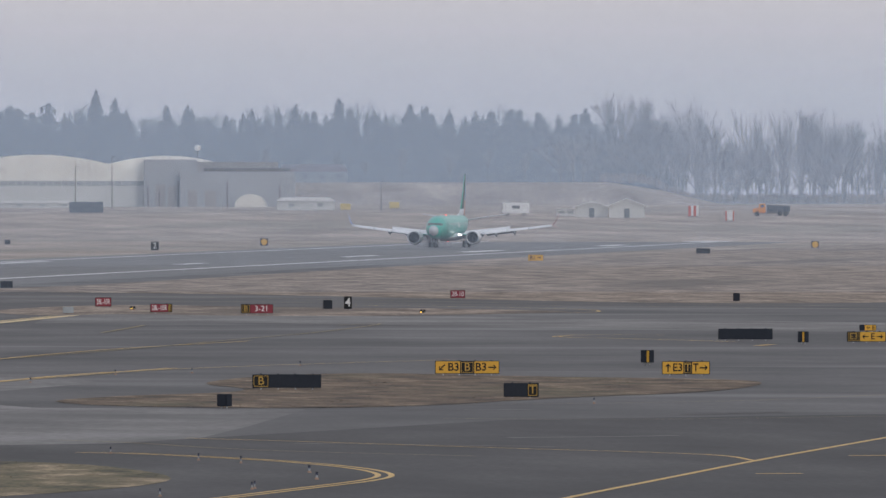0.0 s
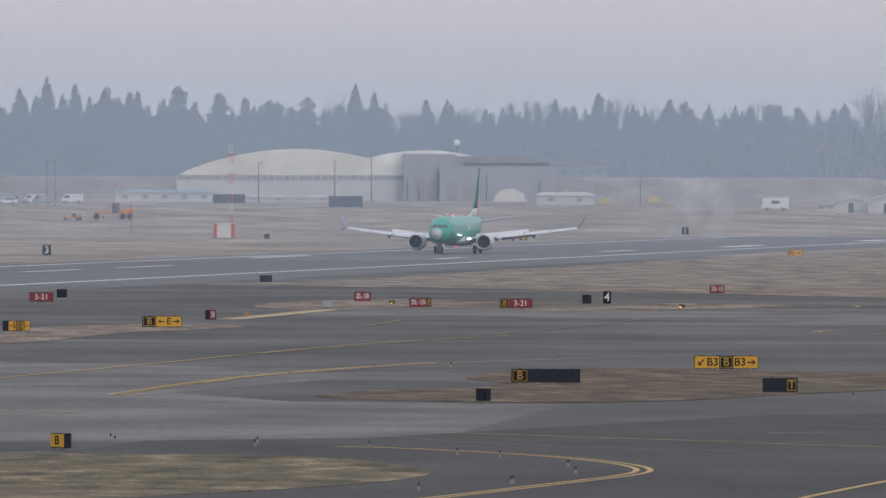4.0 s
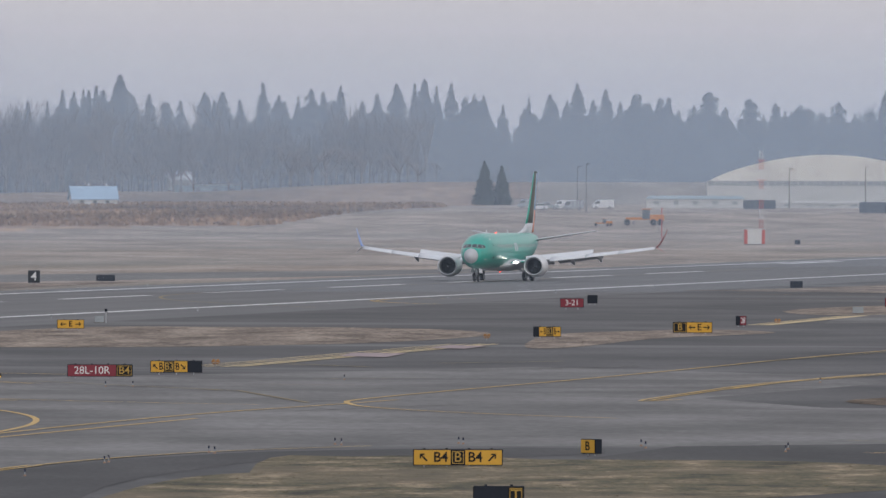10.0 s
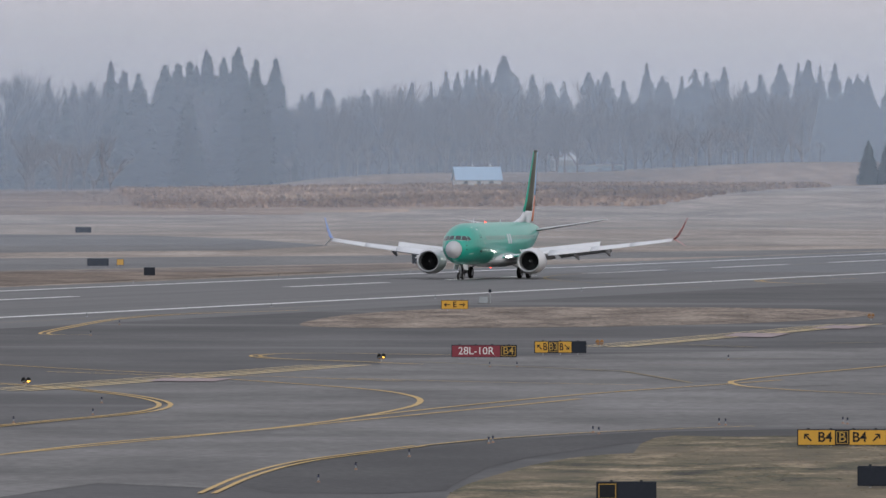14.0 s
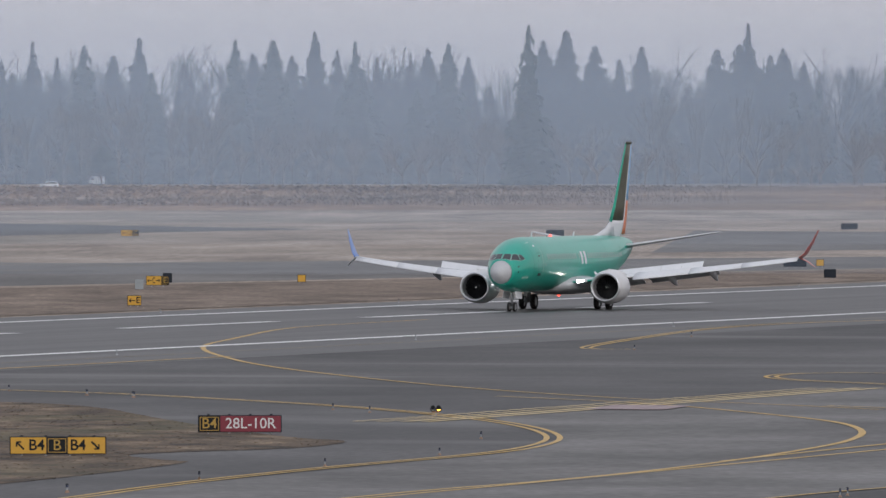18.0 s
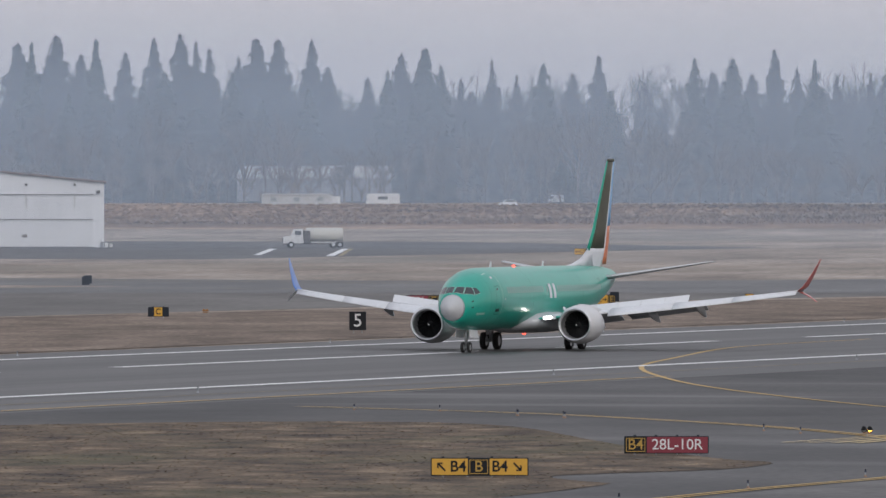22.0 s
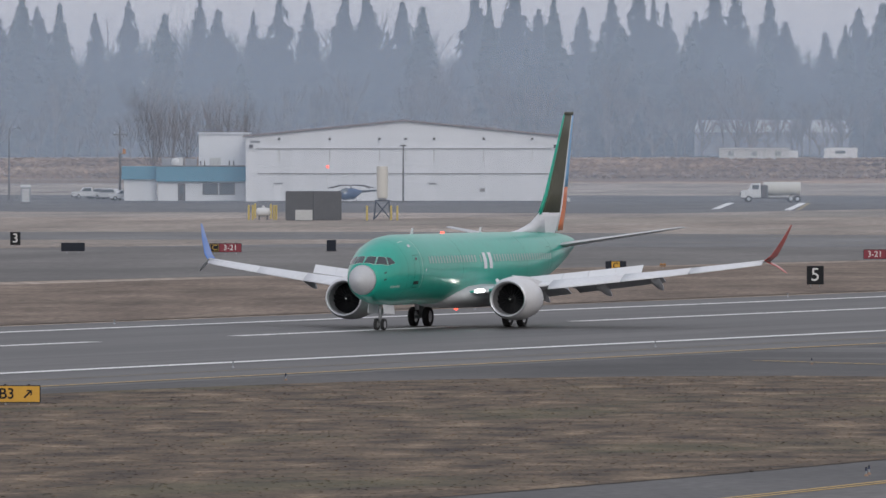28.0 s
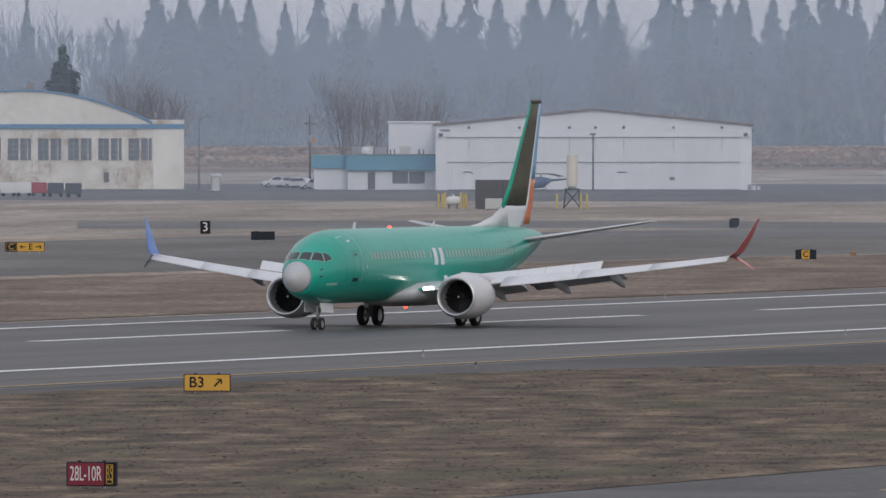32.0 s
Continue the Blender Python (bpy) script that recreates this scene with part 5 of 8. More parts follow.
def edge_light(x, y, collar=True):
    e = thing("edge_light", "small blue taxiway edge light on an orange collar" if collar else "small runway edge light on a short stem", "light", pose(x, y, 0), group="edge lights")
    part("stem", rodded((0, 0, 0), (0, 0, 0.2), 0.025, seg=8), SIGN_GREY, e)
    part("cone", rodded((0, 0, 0), (0, 0, 0.1), 0.09, 0.03, seg=10), COLLAR if collar else GEAR_METAL, e)
    part("lens", rodded((0, 0, 0.2), (0, 0, 0.29), 0.045, 0.035, seg=10), BLUE_LENS if collar else SIGN_GREY, e)
    part("cap", rodded((0, 0, 0.29), (0, 0, 0.32), 0.05, 0.03, seg=10), SIGN_BLACK, e)


for p in [(433.5, 74.4), (428.4, 71.9), (411.6, 66.8), (400.1, 65), (385.3, 65.5), (372.9, 67.4), (446.1, 80)] + [(672.2, 108.1), (635, 112.4), (665.1, 111.8), (703.2, 105.5), (570.6, 72.4)] + [(454.7, 92.6), (453.8, 86.1), (412.1, 66.9), (400.6, 65.1), (383.8, 65.4)] + [(375.2, 105.4), (356.7, 102.7), (396.3, 107.9), (419.7, 109.6), (441.1, 109.5), (458.6, 107.3), (462.5, 102.4)] + [(610, 148.1), (637.4, 141.1), (609.6, 149.6)]:
    edge_light(*p)
for p in [(409.2, 136.8), (418.6, 137.2), (436.3, 137.9), (456.1, 139.1), (474, 139.8), (502.1, 146.2), (730.4, 202.4), (784.2, 213.4)] + [(586.5, 190.5), (581.8, 186.6), (556.6, 169), (551.1, 165.6)] + [(552.4, 213.1), (598.1, 202.8), (596.8, 197.9), (587.3, 190.8), (582.8, 187), (411.3, 137.4), (418.2, 137.1), (436.3, 137.9)] + [(553.2, 213.4)] + [(421.5, 109.8), (439.4, 108.9), (457.5, 106.8), (460.9, 101.9), (458.9, 93.5), (448.6, 85.4)]:
    edge_light(*p)
for x in range(-60, 1500, 62):
    for y in (226.5, 282.5):
        edge_light(x + 20, y, False)


def equipment_box(x, y, w, h, material, label, mast=0.0):
    e = thing("equipment_box", label, "box", pose(x, y, 0, 0, 0, -75))
    part("cabinet", boxed(-w / 2, w / 2, -0.3, 0.3, 0.05, h, 0.03), material, e)
    part("plinth", boxed(-w / 2 - 0.1, w / 2 + 0.1, -0.4, 0.4, 0, 0.06), CONCRETE, e)
    if mast:
        part("mast", rodded((w / 2 + 0.2, 0, 0), (w / 2 + 0.2, 0, mast), 0.06, seg=8), GEAR_METAL, e)
        part("mast_head", rodded((w / 2 + 0.2, 0, mast), (w / 2 + 0.2, 0, mast + 0.25), 0.12, seg=8), SIGN_NAVY, e)


equipment_box(919.1, 215.4, 0.7, 0.55, SIGN_GREY, "pale grey cabinet with a thin mast beside the runway", 0.9)
equipment_box(1010.7, 166.5, 0.9, 0.6, SIGN_GREY, "pale grey equipment cabinet on a concrete plinth")
equipment_box(1053.4, 300.9, 0.9, 0.55, SIGN_GREY, "pale grey equipment cabinet on a concrete plinth")
equipment_box(1048.1, 148.3, 0.8, 0.85, SIGN_NAVY, "dark tapered equipment cabinet in the grass")
equipment_box(1108.1, 422.9, 0.85, 1.1, SIGN_NAVY, "dark cabinet with a small amber lamp")
equipment_box(1038, 331.1, 0.7, 0.9, SIGN_GREY, "pale grey cabinet behind the taxiway sign")

# ---- buildings ----
METAL_WHITE = mat("white_metal_cladding", (0.74, 0.75, 0.78), 0.5, var=0.08, scale=0.25, fine=2.0, bump=0.04, stretch=(1, 1, 0.15))
METAL_PANEL = mat("white_door_cladding", (0.70, 0.71, 0.74), 0.5, var=0.10, scale=0.3, fine=2.5, bump=0.04, stretch=(1.5, 1, 0.1))
OLD_WHITE = layered("flaking_white_paint", [(0.36, 0.26, 0.18), (0.58, 0.52, 0.45), (0.70, 0.66, 0.60), (0.76, 0.73, 0.68)], 0.3, 9, rough=0.7, stretch=(1, 1, 0.7), fine=2.5, bump=0.1)
CREAM_ROOF = layered("old_cream_roofing", [(0.60, 0.57, 0.52), (0.72, 0.69, 0.63), (0.82, 0.79, 0.73)], 0.08, 6, rough=0.8, fine=1.0, bump=0.1)
BLUE_TRIM = mat("blue_fascia", (0.075, 0.20, 0.36), 0.5, var=0.08, scale=1, fine=5, bump=0.03)
TEAL_FASCIA = mat("teal_corrugated_fascia", (0.085, 0.27, 0.38), 0.5, var=0.12, scale=0.8, fine=6, bump=0.05, stretch=(4, 1, 0.3))
ROOF_GREY = mat("grey_roofing", (0.26, 0.25, 0.25), 0.7, var=0.12, scale=0.3, fine=3, bump=0.05)
WALL_GREY = mat("grey_panel_wall", (0.29, 0.30, 0.325), 0.6, var=0.1, scale=0.12, fine=1.5, bump=0.03)
WALL_PALE = mat("pale_panel_wall", (0.52, 0.52, 0.51), 0.6, var=0.08, scale=0.12, fine=1.5, bump=0.03)
BROWN_WALL = mat("brown_plywood_shed", (0.085, 0.083, 0.086), 0.7, var=0.15, scale=0.6, fine=4, bump=0.05)
WINDOW_DARK = mat("dim_window_glass", (0.12, 0.135, 0.15), 0.15, var=0.2, scale=0.6, fine=3, bump=0.0)
POLE_GREY = mat("weathered_pole", (0.12, 0.11, 0.11), 0.7, var=0.15, scale=1, fine=6, bump=0.05)
WOOD_POLE = mat("wooden_pole", (0.10, 0.08, 0.065), 0.8, var=0.2, scale=1, fine=6, bump=0.08)
SAFETY_RED = mat("aviation_red", (0.45, 0.07, 0.05), 0.6, var=0.1, scale=1, fine=6, bump=0.03)
SAFETY_WHITE = mat("aviation_white", (0.58, 0.57, 0.56), 0.6, var=0.08, scale=1, fine=6, bump=0.03)
ORANGE = mat("construction_orange", (0.55, 0.20, 0.03), 0.5, var=0.12, scale=1, fine=6, bump=0.03)
BOLLARD = mat("bollard_yellow", (0.55, 0.42, 0.12), 0.6, var=0.12, scale=2, fine=8, bump=0.03)
BEIGE = mat("beige_tank", (0.62, 0.60, 0.55), 0.5, var=0.08, scale=1, fine=6, bump=0.02)
VAN_WHITE = mat("white_vehicle_paint", (0.66, 0.66, 0.67), 0.3, var=0.05, scale=1, fine=5, bump=0.0, coat=0.3)
DARK_PAINT = mat("dark_vehicle_paint", (0.035, 0.045, 0.065), 0.35, var=0.1, scale=1, fine=5, bump=0.0, coat=0.3)
CART_RED = mat("red_vehicle_paint", (0.30, 0.03, 0.045), 0.4, var=0.1, scale=1, fine=5, bump=0.0, coat=0.2)


def facing(x, y, z, bearing, turn=0):
    """A pose whose x runs to the right and y away, as seen from the roof."""
    return pose(x, y, z, 0, 0, bearing - 90 + turn)


def prism(outline, y0, y1):
    """A solid from an outline in the xz plane."""
    bm = bmesh.new()
    a = [bm.verts.new((x, y0, z)) for x, z in outline]
    b = [bm.verts.new((x, y1, z)) for x, z in outline]
    n = len(a)
    bm.faces.new(a)
    bm.faces.new(b[::-1])
    for i in range(n):
        j = (i + 1) % n
        bm.faces.new((a[i], b[i], b[j], a[j]))
    bmesh.ops.recalc_face_normals(bm, faces=bm.faces)
    return bm


def build_white_hangar(x, y, z, bearing):
    h = thing("hangar", "large white metal hangar with closed sliding doors on the ramp", "hangar", facing(x, y, z, bearing))
    w, e, pk = 24.1, 9.9, 12.2
    part("wall", prism([(-w, 0), (w, 0), (w, e), (0, pk), (-w, e)], 0, 42), METAL_WHITE, h)
    for s in (-1, 1):
        part("roof", prism([(s * (w + 0.4), e - 0.1), (s * (w + 0.4), e + 0.2), (0, pk + 0.32), (0, pk + 0.02)], -0.5, 42.5), ROOF_GREY, h)
        part("fascia", prism([(s * (w + 0.45), e - 0.05), (s * (w + 0.45), e + 0.22), (0, pk + 0.34), (0, pk + 0.06)], -0.62, -0.5), mat_brown, h)
    for i in range(12):
        a = -22.3 + i * 3.72
        d = part("door_panel", boxed(a, a + 3.68, -0.12, -0.02, 0.05, 8.0), METAL_PANEL, h)
        for k in range(9):
            part("rib", boxed(a + 0.2 + k * 0.4, a + 0.26 + k * 0.4, -0.15, -0.11, 0.1, 4.2), METAL_PANEL, d)
    part("door_header", boxed(-22.5, 22.5, -0.3, -0.05, 8.0, 8.13), ROOF_GREY, h)
    part("door_rail", boxed(-22.4, 22.4, -0.28, -0.1, 4.2, 4.34), ROOF_GREY, h)
    part("door_foot", boxed(-22.4, 22.4, -0.2, -0.05, 0.0, 0.12), POLE_GREY, h)
    for a in (-19.0, -11.3, -3.7, 0.3, 4.6, 12.2, 19.6):
        part("lamp", rod(rodded((a, -0.1, 9.75), (a, -0.8, 9.65), 0.05, seg=6), (a, -0.8, 9.75), (a, -0.8, 9.4), 0.16, 0.26), POLE_GREY, h)
        part("rust_streak", boxed(a - 0.1, a + 0.1, -0.135, -0.125, 6.1, 7.9), WALL_PALE, h)
    for a in (-23.3, 23.2):
        part("corner_lamp", boxed(a - 0.3, a + 0.3, -0.5, 0, 8.2, 8.7), POLE_GREY, h)
    part("sign_plate", boxed(-23.4, -21.9, -0.06, 0, 8.95, 9.3), WALL_GREY, h)
    part("roof_vent", boxed(13.2, 14.4, 6, 7, 10.8, 11.5), ROOF_GREY, h)
    for a in (-19.8, 3.7):
        part("door", boxed(a, a + 1.15, -0.19, -0.1, 0.1, 2.7), METAL_WHITE, h)
        part("door_hood", boxed(a - 0.05, a + 1.3, -0.5, -0.1, 2.75, 2.85), POLE_GREY, h)
    part("hatch", boxed(11.6, 12.4, -0.17, -0.1, 1.5, 2.0), ROOF_GREY, h)
    for k in range(3):
        part("bin", boxed(23.5 + k * 0.7, 24.0 + k * 0.7, -1.4, -0.8, 0, 0.9 - 0.15 * k, 0.05), (WALL_GREY, SIGN_WHITE, WALL_PALE)[k], h)
    # side annexe, set back
    part("annexe_wall", boxed(-31.8, -24.1, 34, 66, 0, 10.3), METAL_WHITE, h)
    part("annexe_roof", boxed(-32.0, -24.0, 33.6, 66.3, 10.3, 10.5), METAL_WHITE, h)


mat_brown = mat("brown_fascia", (0.22, 0.17, 0.16), 0.6, var=0.12, scale=0.5, fine=4, bump=0.03)
build_white_hangar(1821.1, 683.2, 0, 20.6)


def build_office(x, y, z, bearing):
    o = thing("office", "low white office with a teal corrugated fascia and rooftop units", "office", facing(x, y, z, bearing))
    part("wall", boxed(-7.0, 6.6, 0, 14, 0, 3.2), METAL_WHITE, o)
    part("fascia", boxed(-7.2, 6.75, -0.9, 14.2, 3.0, 5.3), TEAL_FASCIA, o)
    part("side_fascia", boxed(-12.6, -7.2, 3.5, 14.2, 3.3, 5.3), TEAL_FASCIA, o)
    part("side_wall", boxed(-12.2, -7.2, 4.2, 14, 0, 3.3), METAL_WHITE, o)
    part("fascia_cap", boxed(-7.3, 6.85, -0.98, 14.3, 5.3, 5.42), POLE_GREY, o)
    part("door", boxed(-3.9, -2.75, -0.07, 0, 0.05, 2.7), POLE_GREY, o)
    part("door_glass", boxed(-3.6, -3.05, -0.09, -0.06, 1.2, 2.4), WINDOW_DARK, o)
    for a in (-0.1, 2.45):
        wdw = part("window", boxed(a, a + 2.4, -0.06, 0, 0.95, 2.75), POLE_GREY, o)
        part("pane", boxed(a + 0.1, a + 2.3, -0.08, -0.05, 1.05, 2.65), WINDOW_DARK, wdw)
    for a, b, d, hh, m in ((-6.4, -4.2, 3, 1.2, WALL_GREY), (-4.0, -3.1, 3, 1.3, SIGN_WHITE), (-2.8, -1.0, 4, 1.1, WALL_GREY), (1.0, 2.7, 3, 1.25, WALL_PALE)):
        part("roof_unit", boxed(a, b, d, d + 1.8, 5.4, 5.4 + hh, 0.05), m, o)
    part("dish", revolve([(0, 0.05), (0.12, 0.4), (0.3, 0.65)], (0, 0, 0), 20), SIGN_WHITE, o).matrix_basis = pose(-4.4, 2.2, 6.2, 0, 30, 70)
    for a in (-0.4, 0.2, 4.0, 4.7):
        part("roof_vent", rodded((a, 2, 5.4), (a, 2, 6.2), 0.1, seg=8), POLE_GREY, o)


build_office(1825.0, 717.6, 0.0, 21.46)


def build_old_hangar(x, y, z, bearing):
    h = thing("arched_hangar", "old white arched-roof hangar with flaking paint and a blue fascia", "hangar", facing(x, y, z, bearing))
    w = 25.0
    part("wall", boxed(-w, w, 0, 45, 0, 9.4), OLD_WHITE, h)
    part("fascia", boxed(-w - 0.15, w + 0.1, -0.35, 45.2, 9.4, 10.1), BLUE_TRIM, h)
    part("parapet", boxed(19.6, w + 0.1, -0.3, 45.1, 10.1, 10.75), OLD_WHITE, h)
    arc = [(-20 + 40 * i / 24, 10.1 + 5.1 * math.cos(math.pi / 2 * (-1 + 2 * i / 24)) ** 0.85) for i in range(25)]
    part("gable", prism([(-20, 10.0)] + arc + [(20, 10.0)], 0.0, 45), CREAM_ROOF, h)
    outer = [(a * 1.01, b + 0.3) for a, b in arc]
    part("roof_edge", prism(arc + outer[::-1], -0.35, 45.4), BLUE_TRIM, h)
    part("chimney", boxed(0.6, 1.8, 12, 13.2, 14.5, 16.6), mat_brown, h)
    for i in range(9):
        a = 16.35 - 4.68 * i
        f = part("window", boxed(a, a + 3.8, -0.08, 0.02, 4.4, 8.0), OLD_WHITE, h)
        for k in range(2):
            p = part("pane", boxed(a + 0.1 + k * 1.95, a + 1.75 + k * 1.95, -0.11, -0.07, 4.5, 7.9), WINDOW_DARK, f)
            for g in range(1, 4):
                part("glazing_bar", boxed(a + 0.1 + k * 1.95, a + 1.75 + k * 1.95, -0.13, -0.1, 4.5 + 0.85 * g - 0.03, 4.5 + 0.85 * g + 0.03), WALL_GREY, f)
            part("glazing_bar", boxed(a + 0.9 + k * 1.95, a + 0.96 + k * 1.95, -0.13, -0.1, 4.5, 7.9), WALL_GREY, f)
    for i in range(-8, 2):
        part("door_edge", boxed(-4.2 + 4.68 * i + 19.0, -4.1 + 4.68 * i + 19.0, -0.14, 0, 0, 9.3), OLD_WHITE, h)
    part("corner_panel", boxed(20.3, w + 0.05, -0.16, 0, 0, 9.38), CREAM_ROOF, h)
    part("hatch", boxed(12.6, 13.4, -0.12, 0, 1.1, 2.6), POLE_GREY, h)


build_old_hangar(1818.5, 776.8, 0, 23.1)


def lamp_post(x, y, z, bearing, height, arm=1.4, m=None):
    p = thing("lamp_post", "tall grey lamp post with a flat lamp head", "lamp post", facing(x, y, z, bearing))
    part("pole", rodded((0, 0, 0), (0, 0, height), 0.16, 0.1, seg=10), m or POLE_GREY, p)
    part("arm", rodded((0, 0, height - 0.1), (arm, 0, height), 0.06, seg=6), m or POLE_GREY, p)
    part("lamp_head", boxed(arm - 0.5, arm + 0.5, -0.25, 0.25, height - 0.12, height + 0.1, 0.05), m or POLE_GREY, p)
    return p


lamp_post(1799.5, 739.4, 0, 22.3, 11.2)
lamp_post(1795.3, 673.6, 0, 20.6, 8.6, 0.0)
for q, hgt in (((2866.2, 509.6, 3.67, 10.1), 11.5), ((3034.9, 468.2, 4.19, 8.8), 10.5), ((3041.2, 459.9, 4.19, 8.6), 13.0), ((3023.1, 485.5, 4.18, 9.1), 10.0), ((2958.9, 382.1, 3.98, 7.4), 7.0), ((3047.2, 542.9, 4.2, 10.1), 10.5)):
    lamp_post(*q, hgt, 0.5)


def utility_pole(x, y, z, bearing):
    p = thing("utility_pole", "wooden utility pole with a crossarm and an orange flag", "pole", facing(x, y, z, bearing))
    part("pole", rodded((0, 0, 0), (0, 0, 11.5), 0.2, 0.13, seg=10), WOOD_POLE, p)
    part("crossarm", boxed(-1.1, 1.1, -0.08, 0.08, 10.1, 10.3), WOOD_POLE, p)
    part("transformer", rodded((0.1, -0.4, 7.3), (0.1, -0.4, 8.4), 0.3, seg=12), WALL_GREY, p)
    part("flag", boxed(0.2, 0.9, -0.05, 0.0, 7.2, 8.0), ORANGE, p)
    for a in (-0.9, 0, 0.9):
        part("insulator", rodded((a, 0, 10.3), (a, 0, 10.55), 0.07, seg=6), SIGN_WHITE, p)


utility_pole(1830.5, 733.6, 0, 21.8)


def portable_toilet(x, y, z, bearing):
    p = thing("portable_toilet", "grey portable toilet with a white roof on the ramp", "toilet", facing(x, y, z, bearing))
    part("cabin", boxed(-0.75, 0.75, -0.75, 0.75, 0.1, 2.4, 0.05), WALL_GREY, p)
    part("roof", boxed(-0.85, 0.85, -0.85, 0.85, 2.4, 2.75, 0.12), SIGN_WHITE, p)
    part("door", boxed(-0.5, 0.5, -0.79, -0.74, 0.2, 2.2, 0.02), WALL_PALE, p)
    part("base", boxed(-0.8, 0.8, -0.8, 0.8, 0, 0.12), POLE_GREY, p)


portable_toilet(1762.5, 721.5, 0, 22.3)


def vehicle(x, y, z, bearing, turn, length, style, paint, label, category="car"):
    """A parked vehicle; its front points to the left before it is turned."""
    v = thing({"suv": "parked_car", "pickup": "pickup_truck", "van": "white_van", "rv": "camper_van"}.get(style, "parked_car"), label, category, facing(x, y, z, bearing, turn), group="parked vehicles")
    L, W = length / 2, 0.92
    prof = {"suv": [(-1, 0.35), (-1, 0.75), (-0.92, 0.95), (-0.5, 1.05), (-0.25, 1.65), (0.7, 1.68), (0.95, 1.1), (1, 0.9), (1, 0.35)],
            "pickup": [(-1, 0.45), (-1, 0.95), (-0.93, 1.1), (-0.52, 1.15), (-0.32, 1.8), (0.15, 1.82), (0.22, 1.15), (1, 1.12), (1, 0.45)],
            "van": [(-1, 0.4), (-1, 0.9), (-0.85, 1.2), (-0.62, 2.1), (-0.5, 2.3), (1, 2.3), (1, 0.4)],
            "rv": [(-1, 0.5), (-1, 1.3), (-0.9, 1.5), (-0.98, 2.2), (-0.92, 2.95), (0.98, 2.95), (1, 2.8), (1, 0.5)]}[style]
    bm = prism([(a * L, b) for a, b in prof], -W, W)
    bmesh.ops.bevel(bm, geom=bm.edges[:], offset=0.06, segments=2, affect="EDGES")
    body = part("body", bm, paint, v)
    glass = {"suv": [(-0.42, 1.1), (-0.23, 1.55), (0.62, 1.57), (0.85, 1.12)], "pickup": [(-0.46, 1.2), (-0.3, 1.7), (0.1, 1.72), (0.13, 1.2)],
             "van": [(-0.8, 1.35), (-0.6, 2.0), (-0.3, 2.0), (-0.3, 1.35)], "rv": [(-0.3, 1.6), (-0.3, 2.3), (0.3, 2.3), (0.3, 1.6)]}[style]
    for s in (-1, 1):
        part("side_window", prism([(a * L, b) for a, b in glass], s * W - 0.02, s * W + 0.02), WINDOW_DARK, body)
        for a in (-0.62, 0.6):
            wh = part("wheel", rodded((a * L, s * (W - 0.12), 0.36), (a * L, s * (W + 0.03), 0.36), 0.36, seg=16), RUBBER, v)
            part("rim", rodded((a * L, s * (W + 0.02), 0.36), (a * L, s * (W + 0.05), 0.36), 0.2, seg=12), GEAR_METAL, wh)
        part("headlight", boxed(-L - 0.02, -L + 0.15, s * 0.55 - 0.15, s * 0.55 + 0.15, 0.7, 0.85), SIGN_WHITE, body)
        part("tail_light", boxed(L - 0.1, L + 0.02, s * 0.7 - 0.1, s * 0.7 + 0.1, 0.85, 1.05), SAFETY_RED, body)
    part("bumper", boxed(-L - 0.06, -L + 0.1, -W + 0.05, W - 0.05, 0.35, 0.6, 0.03), POLE_GREY, body)
    return v


vehicle(1830.7, 733.1, 0, 21.8, 12, 4.8, "suv", VAN_WHITE, "white sport utility car parked on the ramp")
vehicle(1857.2, 746.3, 0, 21.9, -35, 4.7, "suv", VAN_WHITE, "white sport utility car parked behind another")
vehicle(1871.1, 753.3, 0, 21.9, -20, 4.9, "suv", VAN_WHITE, "white sport utility car parked behind another")
vehicle(1870.4, 754.9, 0, 22, 5, 5.4, "pickup", VAN_WHITE, "white pickup truck parked on the ramp", "truck")
for q, ln, st in (((2965.2, 997.6, 3, 18.6), 7.6, "rv"), ((2985, 1004.5, 3, 18.6), 7.4, "rv"), ((2934.4, 1001.1, 3, 18.8), 4.8, "van"), ((3342.6, 1145.6, 3, 18.9), 6.0, "rv"), ((3072.9, 1056.5, 3, 19), 5.0, "suv"), ((2924.3, 984.3, 3, 18.6), 8.0, "rv"), ((3120.1, 1003.3, 3, 17.8), 4.2, "van"), ((2895.8, 943.1, 2.96, 18), 4.4, "suv"), ((2941.5, 525.8, 4, 10.1), 5.2, "van"), ((2997, 527.9, 4.15, 10), 5.4, "van"), ((2962.2, 535.6, 4.07, 10.2), 5.4, "pickup"), ((2937.1, 533.7, 3.99, 10.3), 5, "suv"),
                  ((4711.1, 927.5, 9.6, 11.1), 8, "rv"), ((4712.9, 917.9, 9.6, 11), 8, "rv"), ((4714.7, 908.3, 9.6, 10.9), 8, "rv"), ((3879.3, 735.2, 10.3, 10.7), 5, "suv"), ((3038.1, 553.9, 4.2, 10.3), 5, "van"), ((2973.7, 533.4, 4.1, 10.2), 5.4, "van"), ((2817.7, 333.2, 3.24, 6.7), 6.2, "rv")):
    far_paint = VAN_WHITE if st == "rv" or int(q[0]) % 3 == 0 else (SIGN_GREY, WALL_GREY)[int(q[0]) % 2]
    vehicle(*q, 4, ln, st, far_paint, {"rv": "long white camper van parked by the levee", "van": "pale van parked along the perimeter road", "suv": "pale car parked along the perimeter road", "pickup": "pale pickup truck parked along the perimeter road"}[st])


